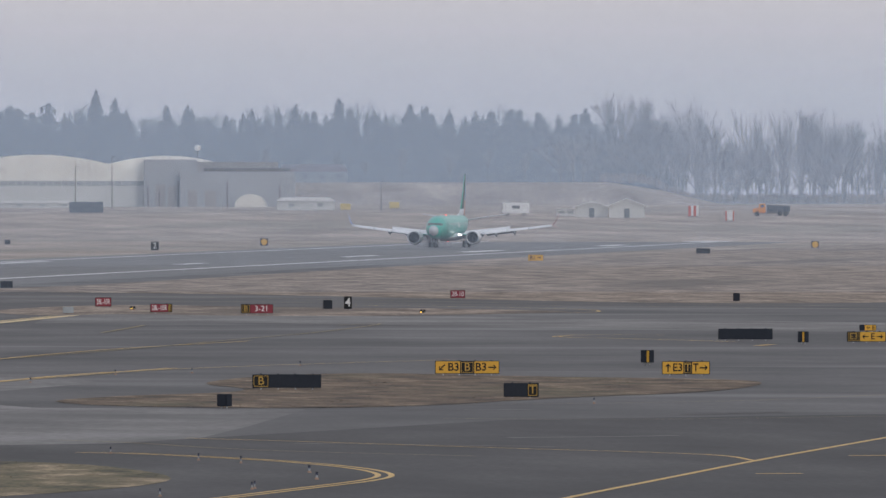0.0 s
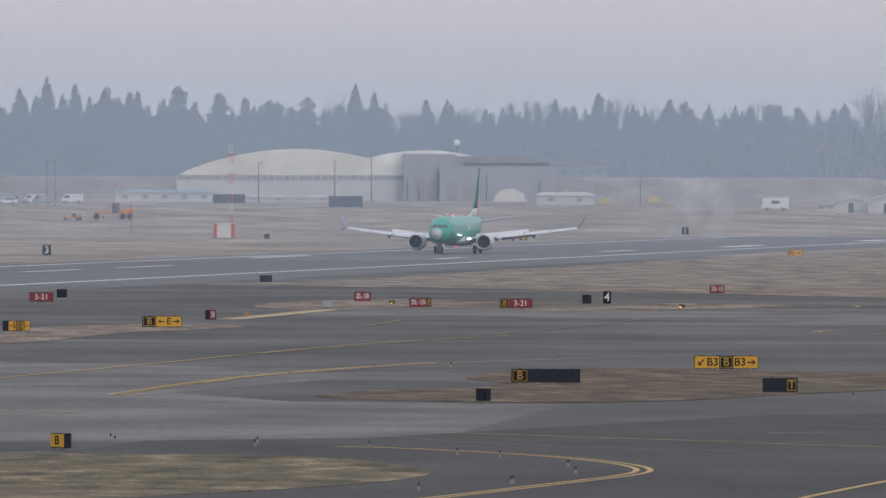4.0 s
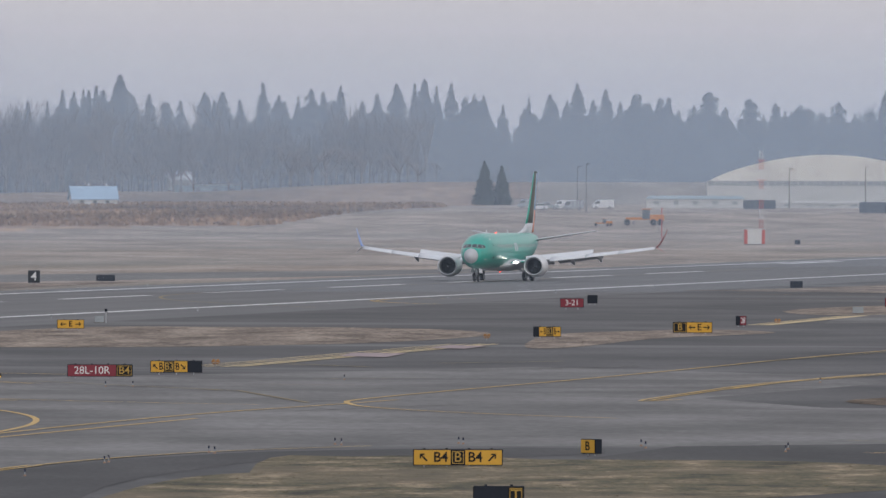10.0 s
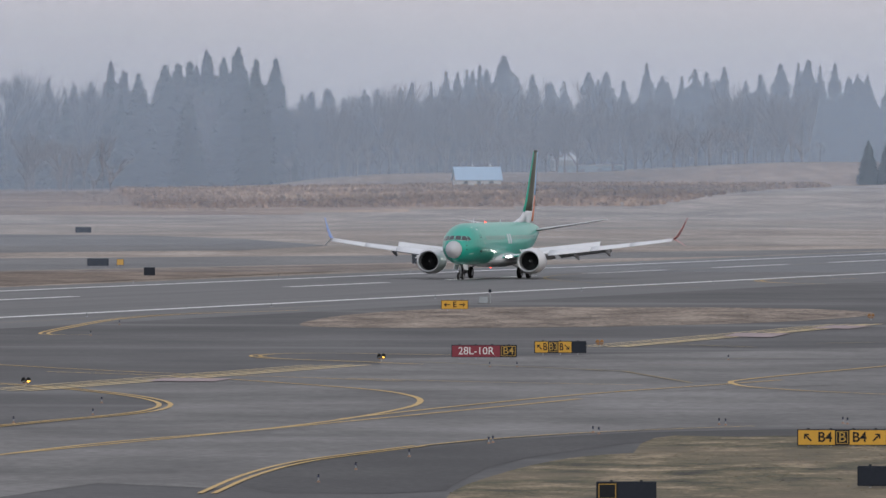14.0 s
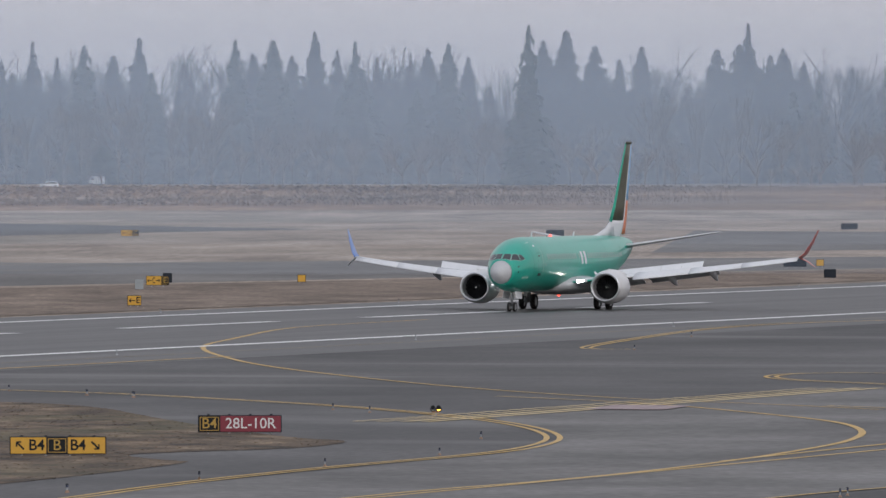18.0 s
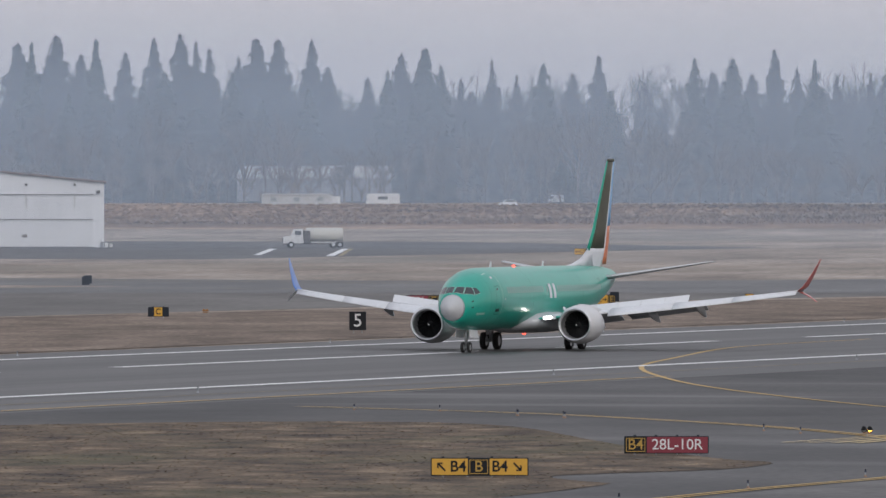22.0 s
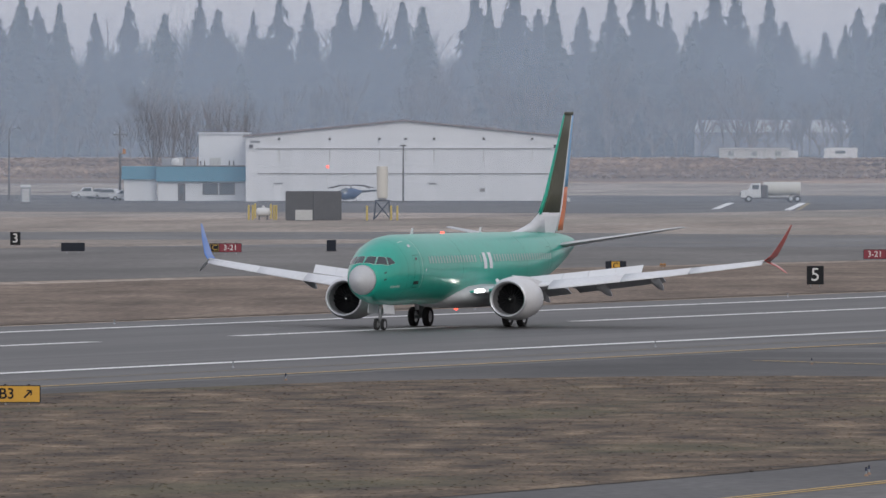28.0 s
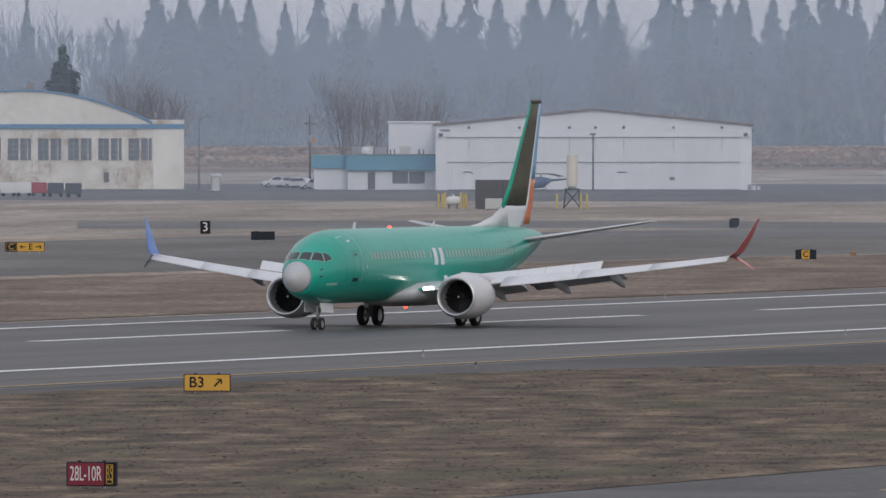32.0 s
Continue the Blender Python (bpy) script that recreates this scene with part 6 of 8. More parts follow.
def tanker(x, y, z, bearing):
    t = thing("tanker_truck", "white and silver tanker truck standing on the far ramp", "truck", facing(x, y, z, bearing, 4))
    bm = prism([(-4.6, 0.7), (-4.6, 1.5), (-4.3, 1.75), (-3.3, 1.85), (-2.9, 2.85), (-1.6, 2.9), (-1.5, 0.7)], -1.1, 1.1)
    bmesh.ops.bevel(bm, geom=bm.edges[:], offset=0.1, segments=2, affect="EDGES")
    cab = part("cab", bm, VAN_WHITE, t, "white cab")
    part("side_window", boxed(-2.85, -1.9, -1.14, 1.14, 1.95, 2.6), WINDOW_DARK, cab)
    part("grille", boxed(-4.66, -4.55, -0.7, 0.7, 0.9, 1.5), POLE_GREY, cab)
    part("chassis", boxed(-4.5, 4.5, -0.5, 0.5, 0.55, 0.85), POLE_GREY, t)
    bm = revolve([(0, 0.1), (0.05, 0.95), (0.15, 1.1), (5.5, 1.1), (5.6, 0.95), (5.65, 0.1)], (-1.1, 0, 2.05), 24)
    bmesh.ops.scale(bm, vec=(1, 1, 0.92), space=Matrix.Translation((0, 0, -2.05)), verts=bm.verts)
    part("tank", bm, BEIGE, t, "pale cylindrical tank", smooth=True)
    part("pump_cabinet", boxed(-1.45, -0.5, -1.15, 1.15, 0.8, 2.6, 0.05), POLE_GREY, t)
    part("side_frame", boxed(-0.4, 3.3, -1.18, -1.1, 0.75, 0.9), WALL_PALE, t)
    for a in (0.3, 1.8, 3.2):
        part("brace", rodded((a, -1.15, 0.8), (a + 0.6, -1.15, 1.6), 0.05, seg=6), WALL_PALE, t)
    part("rear_fender", boxed(2.9, 4.4, -1.2, 1.2, 1.05, 1.2), POLE_GREY, t)
    for a in (-3.4, 3.0, 4.0):
        for s in (-1, 1):
            wh = part("wheel", rodded((a, s * 0.8, 0.5), (a, s * 1.15, 0.5), 0.5, seg=18), RUBBER, t)
            part("rim", rodded((a, s * 1.14, 0.5), (a, s * 1.17, 0.5), 0.27, seg=12), GEAR_METAL, wh)


tanker(1824.8, 625.3, 0, 18.9)
for a in ([(1667.3, 579.5), (1797.3, 622.2)], [(1648.8, 562.6), (1800.6, 611.9)]):
    stripe("ramp_line", a, 1.1, WHITE_PAINT, "white painted ramp line", z=0.05)
stripe("ramp_line", [(1649.2, 561.3), (1800.8, 611.1)], 0.7, WORN_YELLOW, "worn orange ramp line", z=0.05)


def dump_truck(x, y, z, bearing):
    t = thing("dump_truck", "orange dump truck with a dark bed on the service road", "truck", facing(x, y, z, bearing))
    bm = prism([(-4.2, 0.8), (-4.2, 1.7), (-2.9, 1.9), (-2.6, 2.9), (-1.3, 2.9), (-1.2, 0.8)], -1.15, 1.15)
    bmesh.ops.bevel(bm, geom=bm.edges[:], offset=0.1, segments=2, affect="EDGES")
    cab = part("cab", bm, ORANGE, t, "orange cab")
    part("side_window", boxed(-2.45, -1.6, -1.18, 1.18, 2.0, 2.65), WINDOW_DARK, cab)
    part("bed", prism([(-1.0, 1.1), (-1.0, 2.6), (4.3, 2.4), (4.4, 1.1)], -1.2, 1.2), DARK_PAINT, t)
    part("chassis", boxed(-4, 4.2, -0.5, 0.5, 0.6, 1.1), POLE_GREY, t)
    for a in (-3.2, 2.0, 3.3):
        for s in (-1, 1):
            part("wheel", rodded((a, s * 0.85, 0.55), (a, s * 1.2, 0.55), 0.55, seg=16), RUBBER, t)


dump_truck(2807.8, 273.2, 3.14, 5.6)


def grader(x, y, z, bearing, size=1.0):
    g = thing("road_grader", "orange construction grader with a dark cab on the far field", "construction vehicle", facing(x, y, z, bearing) @ Matrix.Diagonal((size, size, size, 1)))
    part("frame", boxed(-4.2, 1.0, -0.35, 0.35, 1.2, 1.7, 0.05), ORANGE, g)
    part("engine_hood", boxed(1.0, 4.0, -0.9, 0.9, 1.0, 2.3, 0.1), ORANGE, g)
    cab = part("cab", boxed(-0.6, 1.0, -0.85, 0.85, 1.4, 3.4, 0.06), WINDOW_DARK, g)
    part("cab_roof", boxed(-0.8, 1.2, -0.95, 0.95, 3.4, 3.6, 0.04), ORANGE, cab)
    part("blade", boxed(-2.6, -2.3, -1.8, 1.8, 0.2, 0.9), POLE_GREY, g)
    for a in (-3.9, 1.7, 3.2):
        for s in (-1, 1):
            part("wheel", rodded((a, s * 0.7, 0.68), (a, s * 1.15, 0.68), 0.68, seg=16), RUBBER, g)


grader(2584.5, 448.4, 1.72, 9.8, 1.0)
grader(2570.2, 454.9, 1.62, 10, 0.45)


def container(x, y, z, bearing, w, h, material, label, name="storage_container", turn=0):
    c = thing(name, label, "container", facing(x, y, z, bearing, turn))
    part("box", boxed(-w / 2, w / 2, 0, 2.6, 0.08, h, 0.04), material, c)
    part("base_rail", boxed(-w / 2 + 0.1, w / 2 - 0.1, 0.05, 2.5, 0, 0.1), POLE_GREY, c)
    n = max(3, int(w / 0.7))
    for i in range(n):
        a = -w / 2 + w * (i + 0.5) / n
        part("rib", boxed(a - 0.06, a + 0.06, -0.05, 0.01, 0.2, h - 0.15), material, c)


container(1464, 562.8, 0, 21, 3.7, 3.6, BROWN_WALL, "dark brown plywood shed in the infield", "equipment_shed")
container(1465.2, 559.7, 0, 20.9, 3.5, 3.6, BROWN_WALL, "dark brown plywood shed in the infield", "equipment_shed", 8)
container(1455.8, 559.2, 0, 21, 2.1, 1.35, WALL_PALE, "pale grey cabinet in front of the brown shed", "equipment_cabinet")
container(2875, 441.7, 3.66, 8.7, 8.0, 2.6, DARK_PAINT, "dark blue shipping container by the far hangar")
container(3019, 492.3, 4.17, 9.3, 8.0, 2.2, DARK_PAINT, "dark shipping container by the far hangar")
for a in (2, 4):
    container(*((2978.6, 393.3, 4.05, 7.5) if a == 2 else (3097.2, 396, 4.2, 7.3)), 2.5, 1.6, BOLLARD, "yellow equipment crate by the far hangar")


def tank_site(x, y, z, bearing):
    t = thing("propane_tank", "small white propane tank on legs in the infield", "tank", facing(x, y, z, bearing))
    part("tank", revolve([(-0.9, 0.1), (-0.8, 0.45), (-0.5, 0.55), (0.5, 0.55), (0.8, 0.45), (0.9, 0.1)], (0, 0, 0.95), 20), SIGN_WHITE, t, smooth=True)
    part("dome", rodded((0, 0, 1.45), (0, 0, 1.75), 0.2, 0.15), SIGN_WHITE, t)
    for a in (-0.5, 0.5):
        part("leg", boxed(a - 0.1, a + 0.1, -0.35, 0.35, 0, 0.6), POLE_GREY, t)


tank_site(1471.7, 570.7, 0, 21.2)
for q in ((1471.1, 572.4, 0, 21.3), (1471.2, 571.9, 0, 21.2), (1489.3, 576.5, 0, 21.2), (1471.8, 569, 0, 21.1), (1467.5, 552.2, 0, 20.6), (1467.8, 551.5, 0, 20.6), (1466.5, 555, 0, 20.7), (1497.5, 581.8, 0, 21.2), (1471.7, 569.3, 0, 21.1)):
    b = thing("bollard", "faded yellow steel bollard", "bollard", facing(*q), group="bollards")
    part("post", rodded((0, 0, 0), (0, 0, 1.75), 0.13, seg=12), BOLLARD, b)
    part("cap", rodded((0, 0, 1.75), (0, 0, 1.85), 0.13, 0.05, seg=12), BOLLARD, b)


def beacon_tower(x, y, z, bearing):
    t = thing("beacon_tower", "beige cylinder on a dark lattice stand in the infield", "tower", facing(x, y, z, bearing))
    part("cylinder", rodded((0, 0, 2.7), (0, 0, 6.6), 0.68, seg=24), BEIGE, t, smooth=False)
    part("collar", rodded((0, 0, 2.4), (0, 0, 2.72), 0.5, seg=16), WALL_GREY, t)
    for s in (-1, 1):
        for u in (-1, 1):
            part("strut", rodded((s * 1.05, u * 1.05, 0), (s * 0.8, u * 0.8, 2.45), 0.1, seg=6), DARK_PAINT, t)
        part("brace", rodded((-1.0, s * 1.0, 0.1), (0.85, s * 0.85, 2.3), 0.07, seg=6), DARK_PAINT, t)
        part("brace", rodded((1.0, s * 1.0, 0.1), (-0.85, s * 0.85, 2.3), 0.07, seg=6), DARK_PAINT, t)
    part("platform", boxed(-0.95, 0.95, -0.95, 0.95, 2.3, 2.45), DARK_PAINT, t)


beacon_tower(1479.3, 557.8, 0, 20.7)


HELI_BLUE = mat("dark_blue_helicopter_paint", (0.035, 0.075, 0.17), 0.35, var=0.1, scale=1, fine=5, bump=0.0, coat=0.3)


def helicopter(x, y, z, bearing):
    h = thing("helicopter", "dark blue helicopter with drooping rotor parked before the hangar", "helicopter", facing(x, y, z, bearing, 20))
    h.scale = (0.8, 0.8, 0.8)
    part("cabin", loft([[Vector((a, r * 0.9 * math.sin(2 * math.pi * i / 16), 1.6 + dz + r * math.cos(2 * math.pi * i / 16))) for i in range(16)] for a, r, dz in ((-2.6, 0.1, -0.3), (-2.1, 0.75, -0.1), (-1, 1.1, 0), (0.6, 1.05, 0.1), (1.6, 0.55, 0.35), (2.2, 0.28, 0.5))]), HELI_BLUE, h, smooth=True)
    part("windscreen", loft([[Vector((a, r * 0.92 * math.sin(math.pi * (i / 12 - 0.5)), 1.75 + dz + r * math.cos(math.pi * (i / 12 - 0.5)))) for i in range(13)] for a, r, dz in ((-2.3, 0.5, -0.2), (-1.7, 0.85, 0), (-0.9, 1.02, 0.02))], close=False, caps=False), WINDOW_DARK, h, smooth=True)
    part("tail_boom", rodded((1.8, 0, 2.05), (6.6, 0, 2.4), 0.26, 0.1), DARK_PAINT, h)
    part("tail_fin", plate([(6.2, 0, 1.7), (6.9, 0, 1.7), (7.2, 0, 3.5), (6.8, 0, 3.5)], 0.06), VAN_WHITE, h)
    part("mast", rodded((0.1, 0, 2.6), (0.1, 0, 3.3), 0.12, seg=8), POLE_GREY, h)
    for k in range(4):
        a = radians(20 + 90 * k)
        q = [(0.1 + 0.3 * math.cos(a), 0.3 * math.sin(a), 3.3), (0.1 + 3 * math.cos(a), 3 * math.sin(a), 3.25), (0.1 + 5.6 * math.cos(a), 5.6 * math.sin(a), 2.75)]
        part("rotor_blade", rod(rodded(q[0], q[1], 0.11, seg=5), q[1], q[2], 0.11, seg=5), POLE_GREY, h)
    for s in (-1, 1):
        part("skid", rod(rod(rodded((-2.2, s * 1.1, 0.08), (1.8, s * 1.1, 0.08), 0.07, seg=6), (-1.2, s * 1.1, 0.1), (-1.1, s * 0.6, 0.8), 0.05, seg=6), (0.9, s * 1.1, 0.1), (0.8, s * 0.6, 0.8), 0.05, seg=6), POLE_GREY, h)


helicopter(1793, 681.2, 0, 20.8)
r = thing("obstruction_mast", "thin white mast with a red obstruction lamp", "mast", facing(1791.7, 684.4, 0, 20.9))
part("pole", rodded((0, 0, 0), (0, 0, 5.2), 0.06, seg=8), SIGN_WHITE, r)
part("lamp", rodded((0, 0, 5.2), (0, 0, 5.6), 0.22, seg=12), mat("red_lamp_lit", (1.0, 0.12, 0.08), 0.4, var=0.0, bump=0.0, glow=2.0), r, "lit red lamp")


# carts on the ramp by the old hangar
for q, m, lb in (((1664.6, 713.2, 0, 23.2), VAN_WHITE, "white baggage cart on the ramp"), ((1665, 711, 0, 23.1), VAN_WHITE, "white baggage cart on the ramp"), ((1665.9, 709.1, 0, 23.1), CART_RED, "dark red ground power cart on the ramp"), ((1655.3, 702, 0, 23), DARK_PAINT, "dark blue tow tractor on the ramp"), ((1645.2, 695, 0, 22.9), DARK_PAINT, "dark blue ground power cart on the ramp")):
    c = thing("ramp_cart", lb, "cart", facing(*q), group="ramp carts")
    part("body", boxed(-1.15, 1.15, -0.7, 0.7, 0.45, 2.0, 0.1), m, c)
    part("panel", boxed(-0.9, 0.9, -0.74, -0.69, 0.8, 1.7), m, c)
    for a in (-0.75, 0.75):
        for s in (-1, 1):
            part("wheel", rodded((a, s * 0.5, 0.28), (a, s * 0.72, 0.28), 0.28, seg=12), RUBBER, c)

# ---- the far side of the field ----


def far_hangar(x, y, z, bearing):
    h = thing("barrel_hangar", "huge pale hangar with two low cream barrel roofs", "hangar", facing(x, y, z, bearing))
    part("wall", boxed(-30.5, 30.0, 0, 60, 0, 6.4), WALL_PALE, h)
    part("window_band", boxed(-30.8, 30.0, -0.15, 0, 5.6, 6.9), WALL_GREY, h)
    for i in range(30):
        part("mullion", boxed(-30.6 + i * 2.02, -30.3 + i * 2.02, -0.25, -0.1, 5.6, 6.9), WALL_PALE, h)
    for cx, w, rise, d0 in ((1.5, 31.5, 7.0, 0.2), (36, 26, 6.7, 8.0)):
        arc = [(cx - w + 2 * w * i / 28, 6.9 + rise * math.sin(math.pi * i / 28) ** 0.8) for i in range(29)]
        part("barrel_roof", prism([(cx - w, 6.6)] + arc + [(cx + w, 6.6)], d0, 60), CREAM_ROOF, h)
    for i in range(12):
        part("roof_rail", rodded((-4 + i * 1.9, 20, 13.5), (-4 + i * 1.9, 20, 14.4), 0.05, seg=5), ROOF_GREY, h)
    part("tall_block", boxed(30.0, 44.0, -6, 30, 0, 12.6), WALL_GREY, h)
    part("main_block", boxed(39.5, 70.0, -10, 40, 0, 9.4), WALL_GREY, h)
    part("upper_block", boxed(44.0, 66.0, 5, 40, 9.4, 12.0), ROOF_GREY, h)
    part("roof_plant", boxed(46, 69, 0, 6, 9.4, 10.3), BROWN_WALL, h)
    for a, b, c in ((33.0, 35.6, 6.0), (36.2, 38.6, 5.4), (41.5, 44, 4.6), (46, 49, 4.2)):
        part("door", boxed(a, b, -10.1 if a > 39 else -6.1, -9.9 if a > 39 else -5.9, 0, c), ROOF_GREY, h)
    for a, hh in ((31.0, 5.5), (34.0, 4.0), (39.0, 7.0), (52.0, 6.5), (66.0, 5.5)):
        part("vent_stack", rodded((a, -10.4 if a > 39 else -6.5, 0), (a, -10.4 if a > 39 else -6.5, hh), 0.16, seg=8), POLE_GREY, h)
    part("radar_ball", revolve([(-0.9, 0.05), (-0.7, 0.6), (0, 0.9), (0.7, 0.6), (0.9, 0.05)], (44.5, 10, 15.7), 16), SIGN_WHITE, h, smooth=True)
    part("ball_mast", rodded((44.5, 10, 12.0), (44.5, 10, 15.0), 0.15, seg=6), POLE_GREY, h)
    part("beige_canopy", loft([[Vector((58 + a + 4.2 * math.cos(math.pi * i / 10), -13 + d, 3.4 * math.sin(math.pi * i / 10))) for i in range(11)] for a, d in ((0, 0), (0.8, 6))], close=False, caps=True), BEIGE, h)


far_hangar(3262.6, 514, 4.2, 9)


PALE_BLUE_WALL = mat("pale_blue_cladding", (0.38, 0.48, 0.55), 0.6, var=0.1, scale=0.3, fine=3, bump=0.03)
PINK_ROOF = mat("faded_pink_roofing", (0.40, 0.27, 0.25), 0.7, var=0.15, scale=0.3, fine=3, bump=0.03)


def ridge_house(x, y, z, bearing, w, h, pk, wall, roof, label, depth=7):
    """A house whose long roof slope faces the airfield."""
    s = thing("house", label, "house", facing(x, y, z, bearing, 8))
    bm = prism([(0, 0), (depth, 0), (depth, h), (depth / 2, pk), (0, h)], -w / 2, w / 2)
    bmesh.ops.rotate(bm, cent=(0, 0, 0), matrix=Matrix.Rotation(radians(90), 3, "Z"), verts=bm.verts)
    part("wall", bm, wall, s)
    for k in (0, 1):
        bm = prism([(-0.5 + k * (depth + 1), h - 0.3), (-0.5 + k * (depth + 1), h - 0.1), (depth / 2, pk + 0.2), (depth / 2, pk)], -w / 2 - 0.4, w / 2 + 0.4)
        bmesh.ops.rotate(bm, cent=(0, 0, 0), matrix=Matrix.Rotation(radians(90), 3, "Z"), verts=bm.verts)
        part("roof", bm, roof, s)
    for a in (-w * 0.3, 0.0, w * 0.28):
        part("window", boxed(a - 0.5, a + 0.5, -0.06, 0.02, 0.9, 1.9), WINDOW_DARK, s)
    for a in (-w * 0.1, w * 0.3):
        part("roof_vent", rodded((a, depth / 2, pk), (a, depth / 2, pk + 0.9), 0.2, seg=8), WALL_PALE, s)


def long_low(x, y, z, bearing, w, h, wall, roof, label, pitch=0.8, name="low_building", depth=10):
    b = thing(name, label, "building", facing(x, y, z, bearing))
    part("wall", boxed(-w / 2, w / 2, 0, depth, 0, h), wall, b)
    part("roof", prism([(-w / 2 - 0.4, h), (w / 2 + 0.4, h), (w / 2 - 1.0, h + pitch), (-w / 2 + 1.0, h + pitch)], -0.5, depth + 0.5), roof, b)
    n = max(2, int(w / 5)) if h < 5 else 0
    for i in range(n):
        a = -w / 2 + w * (i + 0.5) / n
        part("window", boxed(a - 0.7, a + 0.7, -0.06, 0.02, h * 0.4, h * 0.75), WALL_GREY, b)
    return b


long_low(3109.3, 523.1, 4.2, 9.5, 25, 2.3, WALL_PALE, PALE_BLUE_WALL, "long low white building with a pale blue roof")
long_low(3136, 494.9, 4.2, 9, 23, 1.2, WALL_PALE, SIGN_WHITE, "long low shed with a white flat roof", 0.5)
long_low(2974.4, 402.5, 4.04, 7.7, 14, 2.2, WALL_PALE, SIGN_WHITE, "long white storage shed by the far hangar", 0.9)
long_low(3546.1, 738.7, 6.0, 11.78, 20, 3.4, PALE_BLUE_WALL, WALL_PALE, "long pale blue building with a flat roof below the trees", 0.4)
ridge_house(3560.0, 749.0, 8.0, 11.88, 7.0, 3.2, 5.2, WALL_PALE, SIGN_WHITE, "small building with a white roof behind the long one")
long_low(2803.1, 319.9, 3.14, 6.5, 4.2, 1.5, WALL_PALE, WALL_PALE, "small pale equipment shelter", 0.2)
long_low(3121.9, 1069.5, 3.59, 18.9, 40, 6.0, WALL_GREY, SIGN_WHITE, "large pale warehouse half hidden by bare trees", 3.2, "warehouse", 30)
long_low(2914.8, 1003, 3, 19, 17, 2.8, WALL_PALE, SIGN_WHITE, "long white trailer parked on the levee", 0.2, "box_trailer", 2.6)
long_low(3668.0, 491.0, 10.3, 7.62, 20, 3.4, WALL_PALE, PINK_ROOF, "low building with a faded pink roof before the trees", 2.2)


def gable_shed(x, y, z, bearing, w, h, pk, wall, roof, label, depth=7):
    s = thing("shed", label, "shed", facing(x, y, z, bearing))
    part("wall", prism([(-w / 2, 0), (w / 2, 0), (w / 2, h), (0, pk), (-w / 2, h)], 0, depth), wall, s)
    for k in (-1, 1):
        part("roof", prism([(k * (w / 2 + 0.6), h - 0.25), (k * (w / 2 + 0.6), h + 0.05), (0, pk + 0.3), (0, pk)], -0.6, depth + 0.6), roof, s)
    part("door", boxed(-0.6, 0.6, -0.06, 0.02, 0, 2.1), WINDOW_DARK, s)
    part("vent", boxed(w * 0.22, w * 0.22 + 0.9, -0.06, 0.02, 1.0, 1.9), WALL_PALE, s)


gable_shed(2777.9, 311.3, 2.97, 6.4, 7.3, 2.3, 3.3, WALL_PALE, SAFETY_WHITE, "pale shed with a low gable roof")
gable_shed(2765.8, 302, 2.88, 6.2, 8.0, 2.6, 4.1, WALL_PALE, SAFETY_WHITE, "open-fronted shed with a pale gable roof")
ridge_house(3096.8, 676.9, 3.9, 12.3, 11.5, 2.4, 5.4, WALL_PALE, mat("pale_blue_roof", (0.36, 0.50, 0.66), 0.5, var=0.1, scale=0.5, fine=3, bump=0.03), "small house with a pale blue metal roof")


def striped_hut(x, y, z, bearing, w, h, bars, label):
    s = thing("striped_hut", label, "hut", facing(x, y, z, bearing))
    edges = [0, 0.16, 0.84, 1] if bars == 3 else [i / bars for i in range(bars + 1)]
    for i in range(bars):
        part("panel", boxed(-w / 2 + w * edges[i], -w / 2 + w * edges[i + 1], -w / 3, w / 3, 0.15, h, 0.02), SAFETY_RED if i % 2 == 0 else SAFETY_WHITE, s)
    part("base", boxed(-w / 2 - 0.1, w / 2 + 0.1, -w / 3 - 0.1, w / 3 + 0.1, 0, 0.16), CONCRETE, s)
    part("roof", boxed(-w / 2 - 0.12, w / 2 + 0.12, -w / 3 - 0.12, w / 3 + 0.12, h, h + 0.15), SAFETY_WHITE, s)


striped_hut(2793.2, 289.6, 3.05, 5.9, 2.3, 2.5, 4, "red and white striped equipment hut in the far grass")
striped_hut(2696.5, 271.9, 2.36, 5.8, 1.9, 2.3, 3, "red and white striped equipment hut in the far grass")
striped_hut(2146.7, 355.5, 0, 9.4, 3.7, 2.7, 3, "red and white striped hut below the lattice mast")


def lattice_mast(x, y, z, bearing, height, w):
    m = thing("lattice_mast", "thin red and white lattice mast with side brackets", "mast", facing(x, y, z, bearing))
    n = 16
    for i in range(n):
        z0, z1 = height * i / n, height * (i + 1) / n
        col = SAFETY_RED if (i // 2) % 2 == 0 else SAFETY_WHITE
        bm = bmesh.new()
        for s in (-1, 1):
            for u in (-1, 1):
                rod(bm, (s * w, u * w, z0), (s * w, u * w, z1), 0.05, seg=5)
        rod(bm, (-w, -w, z0), (w, -w, z1), 0.035, seg=4)
        rod(bm, (w, w, z0), (-w, w, z1), 0.035, seg=4)
        sec = part("section", bm, col, m)
        if i in (6, 9, 11, 13):
            part("bracket", boxed(-0.9, 0.9, -0.1, 0.1, z1 - 0.15, z1), col, sec)


lattice_mast(2527.2, 414.3, 1.27, 9.3, 16.5, 0.36)
p = thing("marker_pole", "thin red marker pole in the far grass", "pole", facing(2298.9, 397.5, 0.11, 9.8))
part("pole", rodded((0, 0, 0), (0, 0, 6.2), 0.09, seg=8), SAFETY_RED, p)
part("foot", boxed(-0.3, 0.3, -0.3, 0.3, 0, 0.1), CONCRETE, p)

